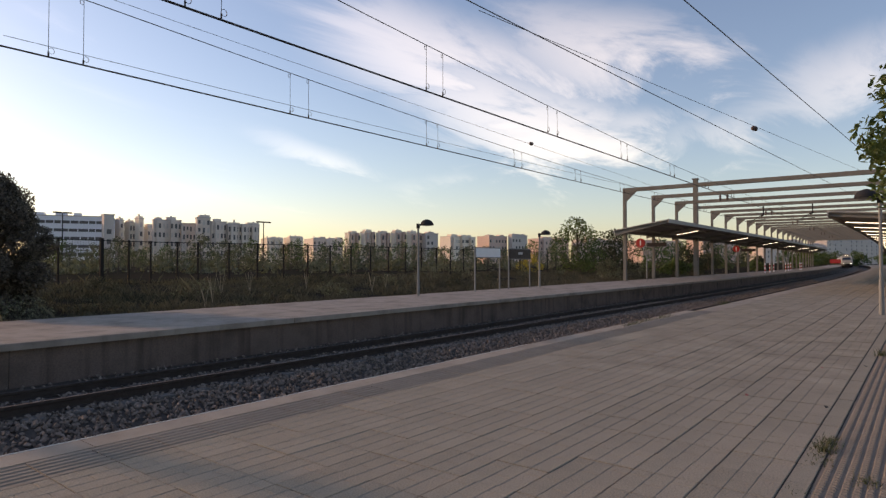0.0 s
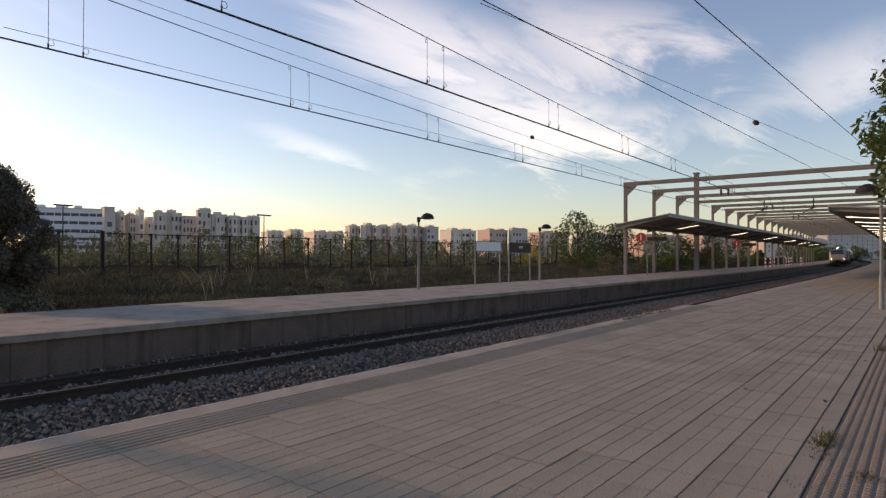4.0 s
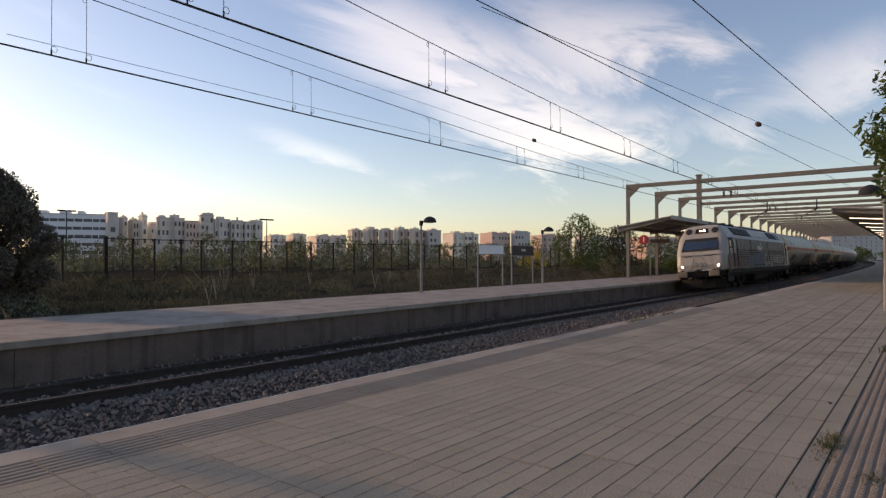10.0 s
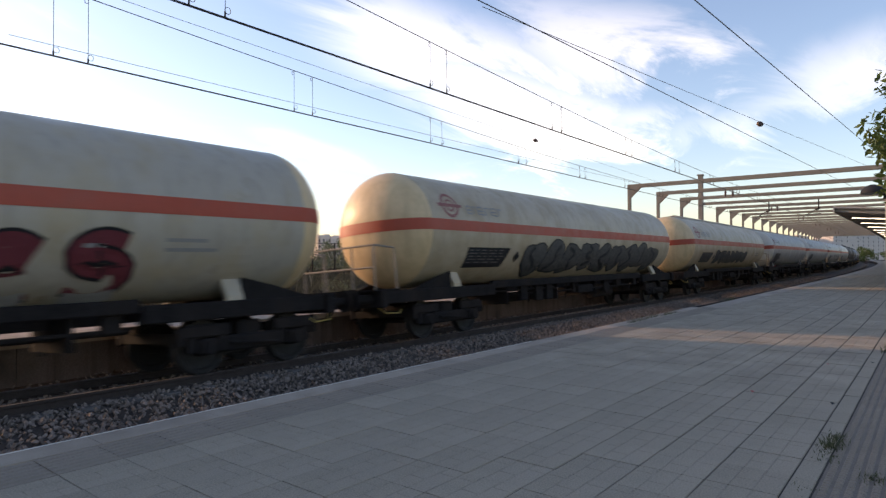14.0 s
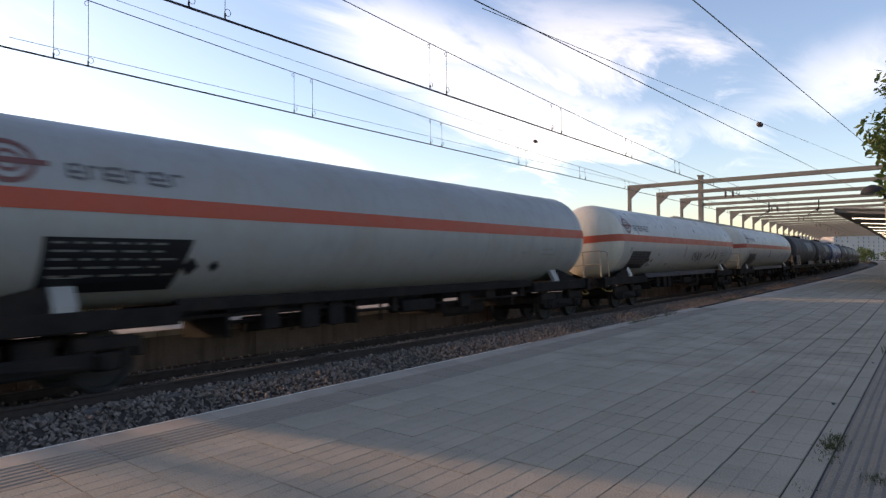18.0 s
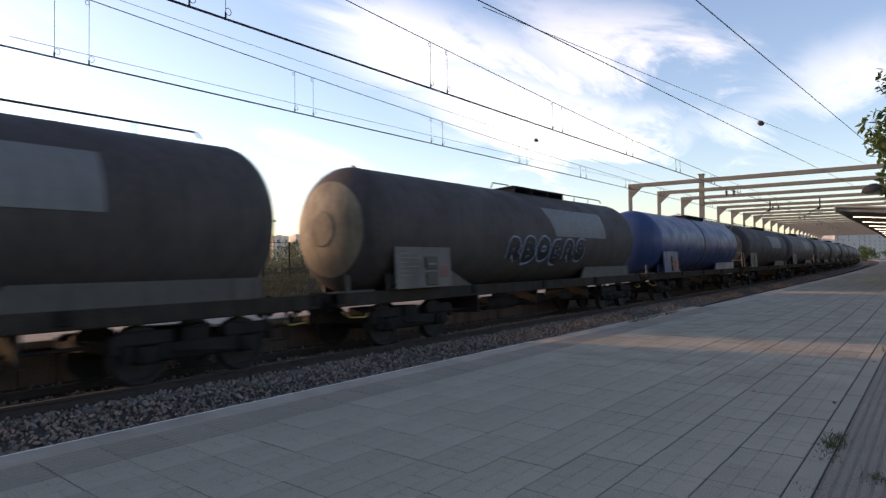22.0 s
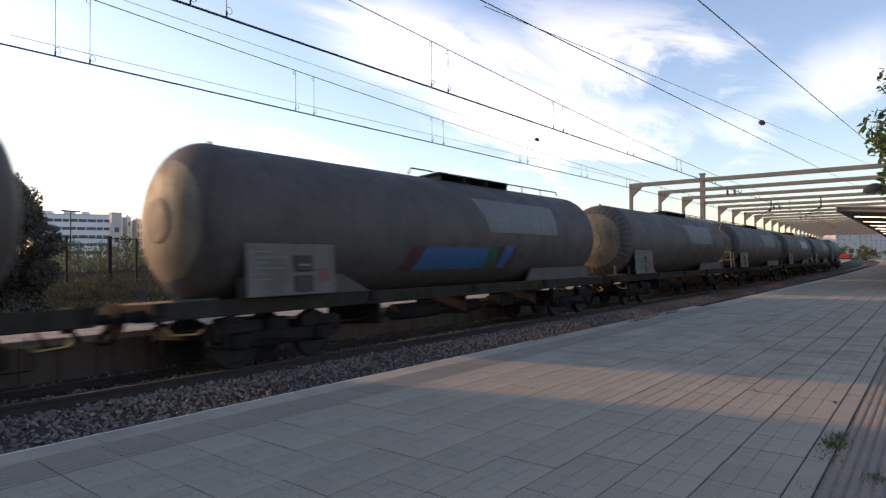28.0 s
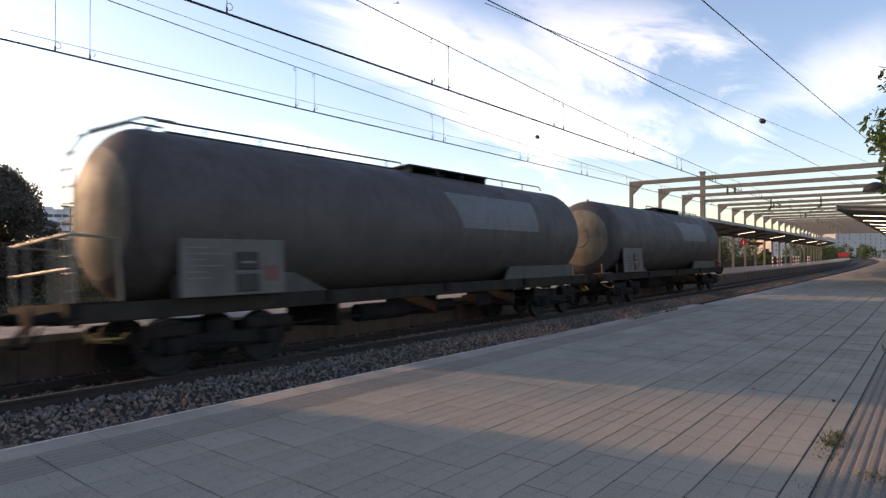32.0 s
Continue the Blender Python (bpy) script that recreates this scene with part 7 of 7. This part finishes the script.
def build_bird():
    b = thing("bird", "small dark bird gliding across the sky", "bird")
    part("torso", lathe(bmesh.new(), (-0.11, 0, 0), (1, 0, 0), [(0, 0.0), (0.03, 0.02), (0.1, 0.035), (0.16, 0.03), (0.2, 0.022), (0.23, 0.0)], 10), FEATHER, b)
    part("tail", B(-0.2, -0.09, -0.03, 0.03, -0.004, 0.004), FEATHER, b)
    for sy in (-1, 1):
        bm = bmesh.new()
        vs = [bm.verts.new(p) for z in (0.0, 0.008) for p in ((0.06, sy * 0.02, 0.01 + z), (0.07, sy * 0.12, 0.04 + z), (0.0, sy * 0.24, 0.05 + z), (-0.03, sy * 0.1, 0.03 + z), (-0.04, sy * 0.02, 0.01 + z))]
        bm.faces.new(vs[:5][::-1])
        bm.faces.new(vs[5:])
        for i in range(5):
            bm.faces.new((vs[i], vs[(i + 1) % 5], vs[5 + (i + 1) % 5], vs[5 + i]))
        part("wing", bm, FEATHER, b)
    return b


BIRD = build_bird()


# ---- paving pieces of the near platform ----
def slab_mesh(name, L, W, grooves, material, half=0.0065, deep=0.0042, cross=()):
    """A paving slab: eased edges, shallow V grooves along it and short grooves across single rows, as (row, place)."""
    g = grooves + 1
    vs, fs = [], []

    def face(*pts):
        k = len(vs)
        vs.extend(pts)
        fs.append(tuple(range(k, k + len(pts))))
    a, b = -L / 2, L / 2
    for r in range(g):
        y0, y1 = -W / 2 + W * r / g, -W / 2 + W * (r + 1) / g
        lo = y0 + (half if r else 0.004)
        hi = y1 - (half if r < g - 1 else 0.004)
        zl, zh = (-deep if r else -0.008), (-deep if r < g - 1 else -0.008)
        face((a, y0, zl), (b, y0, zl), (b, lo, 0), (a, lo, 0))
        face((a, hi, 0), (b, hi, 0), (b, y1, zh), (a, y1, zh))
        cuts = sorted(p for q, p in cross if q == r)
        x = a
        for c in cuts:
            face((x, lo, 0), (c - half, lo, 0), (c - half, hi, 0), (x, hi, 0))
            face((c - half, lo, 0), (c, lo, -deep), (c, hi, -deep), (c - half, hi, 0))
            face((c, lo, -deep), (c + half, lo, 0), (c + half, hi, 0), (c, hi, -deep))
            face((c - half, lo, 0), (c + half, lo, 0), (c, lo, -deep))
            face((c + half, hi, 0), (c - half, hi, 0), (c, hi, -deep))
            x = c + half
        face((x, lo, 0), (b, lo, 0), (b, hi, 0), (x, hi, 0))
    for x, q in ((a, 0.008), (b, -0.008)):
        pts = [(x, -W / 2, -0.008), (x, -W / 2 + 0.004, 0), (x, W / 2 - 0.004, 0), (x, W / 2, -0.008)]
        face(*(pts if q < 0 else pts[::-1]))
    return raw_mesh(name, vs, fs, material)


def build_paving():
    near = bpy.data.objects["platform_near"]
    S, X0 = 0.42, 0.066
    rows = 9
    y_top = 4.47
    rnd = random.Random(2)

    def slew(x, y):
        """The rows close up a little towards the ribbed strip: sideways shift."""
        return -0.01 * (max(-8.0, min(16.0, x)) - 4.0) * max(0.0, min(1.0, 1 - (y - 0.6) / 3.87))

    def skew(x, y):
        return -0.57 * max(0.0, min(1.0, 1 - (y - 0.6) / 3.87)) if -8 < x < 16 else 0.0
    mesh = slab_mesh("paving_slab", S - 0.008, S - 0.006, 2, PAVE, cross=((0, 0.105), (1, -0.035), (2, 0.105)))
    proto_v = [tuple(v.co) for v in mesh.vertices]
    proto_f = [tuple(p.vertices) for p in mesh.polygons]
    vs, fs = [], []
    count = 0
    for r in range(rows):
        y = y_top - S * (r + 0.5)
        i = -50
        while True:
            x = S * i + X0
            if x > 60:
                break
            dz, tl = rnd.uniform(-0.003, 0.003), rnd.uniform(-0.1, 0.1)
            near_by = 1.2 < x < 7.6 and y < 4.7
            if near_by and count < 300 and (x - 1.0) * 0.4 < 6:
                ob = new("paving_slab", mesh)
                ob.parent = near
                ob.matrix_basis = pose(x, y + slew(x, y), dz, tl * 0.5, tl, skew(x, y) + rnd.uniform(-0.3, 0.3))
                count += 1
            else:
                b = len(vs)
                bx = bend(x) + slew(x, y)
                k = math.tan(radians(tl))
                sk = math.tan(radians(skew(x, y)))
                vs += [(x + a, y + d + bx + a * sk, e + dz - a * k) for a, d, e in proto_v]
                fs += [tuple(q + b for q in f) for f in proto_f]
            i += 1
    half = slab_mesh("narrow_slab", S - 0.007, 0.137, 0, PAVE)
    for i in range(-50, 110):
        ob = new("narrow_slab", half)
        ob.parent = near
        ob.matrix_basis = pose(S * i + X0, 0.6175 + bend(S * i) + slew(S * i, 0.6), rnd.uniform(-0.002, 0.002), 0, rnd.uniform(-0.1, 0.1), skew(S * i, 0.6) + rnd.uniform(-0.2, 0.2))
    far = part("paving_slabs", raw_mesh("paving_slabs", vs, fs, PAVE_FAR), PAVE_FAR, near)
    tagged(far, kind="stuff")
    part("far_paving", sweep(bmesh.new(), [(0.42, -0.02), (0.42, 0.0), (4.47, 0.0), (4.47, -0.02)], 60.2, X_END), PAVE_FAR, near)
    # warning strip with raised ribs, beside the coping
    strip = slab_mesh("tactile_slab", S - 0.005, 0.46, 5, TACTILE, 0.019, 0.014)
    i = -50
    k = 0
    bmv, bmf = [], []
    pv, pf = [tuple(v.co) for v in strip.vertices], [tuple(p.vertices) for p in strip.polygons]
    while S * i < 18.2:
        x = S * i
        if -1 < x < 16:
            ob = new("tactile_slab", strip)
            ob.parent, ob.location = near, (x + X0, 4.705, rnd.uniform(-0.002, 0.002) - 0.002)
        else:
            b = len(bmv)
            bmv += [(x + X0 + a, 4.705 + d + bend(x), e - 0.002) for a, d, e in pv]
            bmf += [tuple(q + b for q in f) for f in pf]
        i += 1
    far = part("tactile_slabs", raw_mesh("tactile_slabs", bmv, bmf, TACTILE), TACTILE, near)
    tagged(far, kind="stuff")
    # coping stones with a thin pale nosing
    x = -12.0
    while x < 18:
        ln_ = 1.0
        part("coping_stone", sweep(bmesh.new(), [(4.94, -0.058), (4.94, 0.003), (5.225, 0.003), (5.24, -0.008), (5.24, -0.1), (5.2, -0.1), (5.2, -0.058)], x + 0.003, x + ln_ - 0.003), COPING, near)
        x += ln_
    # thin pale nosing along the coping beside the camera
    part("nosing", B(-4.0, 9.0, 5.241, 5.249, -0.03, 0.004), NOSING, near, "thin pale edge strip")
    # past there the edge steps back and has a plain worn strip
    part("worn_edge_strip", sweep(bmesh.new(), [(4.48, -0.058), (4.48, 0.0), (5.03, 0.0), (5.045, -0.01), (5.045, -0.12), (5.002, -0.12), (5.002, -0.058)], 18.22, X_END), COPING, near)
    # ribbed drain strip where the camera stands: low notched ridges
    rib = slab_mesh("ribbed_slab", S - 0.004, 1.15, 0, RIBBASE)
    bar = bmesh.new()
    for j in range(8):
        for k in range(18):
            xa, ya = -0.205 + j * 0.0525, -0.565 + k * 0.0632
            vs = [bar.verts.new((xa + a, ya + b, c)) for a, b, c in ((0, 0, 0), (0.04, 0, 0), (0.04, 0.044, 0), (0, 0.044, 0), (0.007, 0.01, 0.009), (0.033, 0.01, 0.009), (0.033, 0.034, 0.009), (0.007, 0.034, 0.009))]
            for f in ((4, 5, 6, 7), (0, 1, 5, 4), (1, 2, 6, 5), (2, 3, 7, 6), (3, 0, 4, 7)):
                bar.faces.new([vs[i] for i in f])
    barm = mesh_of("rib", bar, TACTILE)
    i = 0
    while S * i < 50:
        x = S * i - 12.5
        ob = new("ribbed_slab", rib)
        ob.parent, ob.matrix_basis = near, pose(x, -0.034 + slew(x, 0), -0.006, 0, 0, skew(x, 0))
        ob = new("rib", barm)
        ob.parent, ob.matrix_basis = near, pose(x, -0.034 + slew(x, 0), -0.0055, 0, 0, skew(x, 0))
        i += 1


def build_weeds():
    """Tufts in the joints of the platform edge and beside the ribbed strip, and a few dropped leaves."""
    rs = np.random.RandomState(77)
    v, f = [], []
    for x, y, n, h in ((5.35, 0.56, 170, 0.05), (5.6, 0.55, 120, 0.045), (5.05, 0.54, 60, 0.03), (4.72, 0.27, 80, 0.04), (4.3, 0.56, 25, 0.02), (13.2, 5.0, 160, 0.1), (14.2, 5.05, 120, 0.09), (15.4, 5.0, 140, 0.1), (21.5, 5.05, 160, 0.14), (11.2, 0.42, 90, 0.12), (4.6, -0.35, 60, 0.12)):
        for i in range(n):
            a, b = x + rs.normal() * (0.08 if y < 1 else 0.35), y + rs.normal() * 0.04
            w, hh, an = rs.uniform(0.0015, 0.005), h * rs.uniform(0.4, 1), rs.uniform(0, 6.28)
            l = rs.normal(size=2) * hh * 0.5
            k = len(v)
            v += [(a - w * math.cos(an), b - w * math.sin(an), 0), (a + w * math.cos(an), b + w * math.sin(an), 0), (a + l[0], b + l[1], hh)]
            f.append((k, k + 1, k + 2))
    solo("paving_weeds", raw_mesh("paving_weeds", v, f, WEED), WEED, "small green weeds growing in the paving joints", "weeds", kind="stuff")
    for x, y, m in ((7.0, 1.42, SIGNRED), (6.9, 0.7, DARKSTEEL), (9.4, 1.0, SIGNRED), (9.9, 0.55, DARKSTEEL)):
        bm = bmesh.new()
        vs = [bm.verts.new((x + a, y + b, c)) for a, b, c in ((-0.05, 0, 0.004), (0, -0.02, 0.012), (0.055, 0.005, 0.006), (0.0, 0.025, 0.02))]
        bm.faces.new(vs)
        solo("dropped_leaf", bm, m, "curled dry leaf lying on the paving", "leaf", "leaves on the platform")


build_paving()
build_weeds()


# ---- what moves ----
def travelled(t):
    """Metres that the train has gone since the start."""
    return 18.3 * t


def motions():
    for ob, s in TRAIN:
        rows = []
        for t in range(33):
            x = 221.8 + s - travelled(t)
            rows.append((t, pose(*place(x, Y_TRACK, Z_RAIL), -CANT, 0, math.degrees(turn(x)))))
        walk(ob, rows)
    walk(BIRD, [(t, pose(14.3 + 10.72 * (t - 30.6), 42.73 - 11.0 * (t - 30.6), 15.38 + 1.2 * (t - 30.6) + 0.58 * max(0.0, t - 30.6) ** 2, 8, -6, -46)) for t in (0, 8, 16, 24, 28, 30, 30.6, 31, 31.4, 31.8, 32)])


motions()
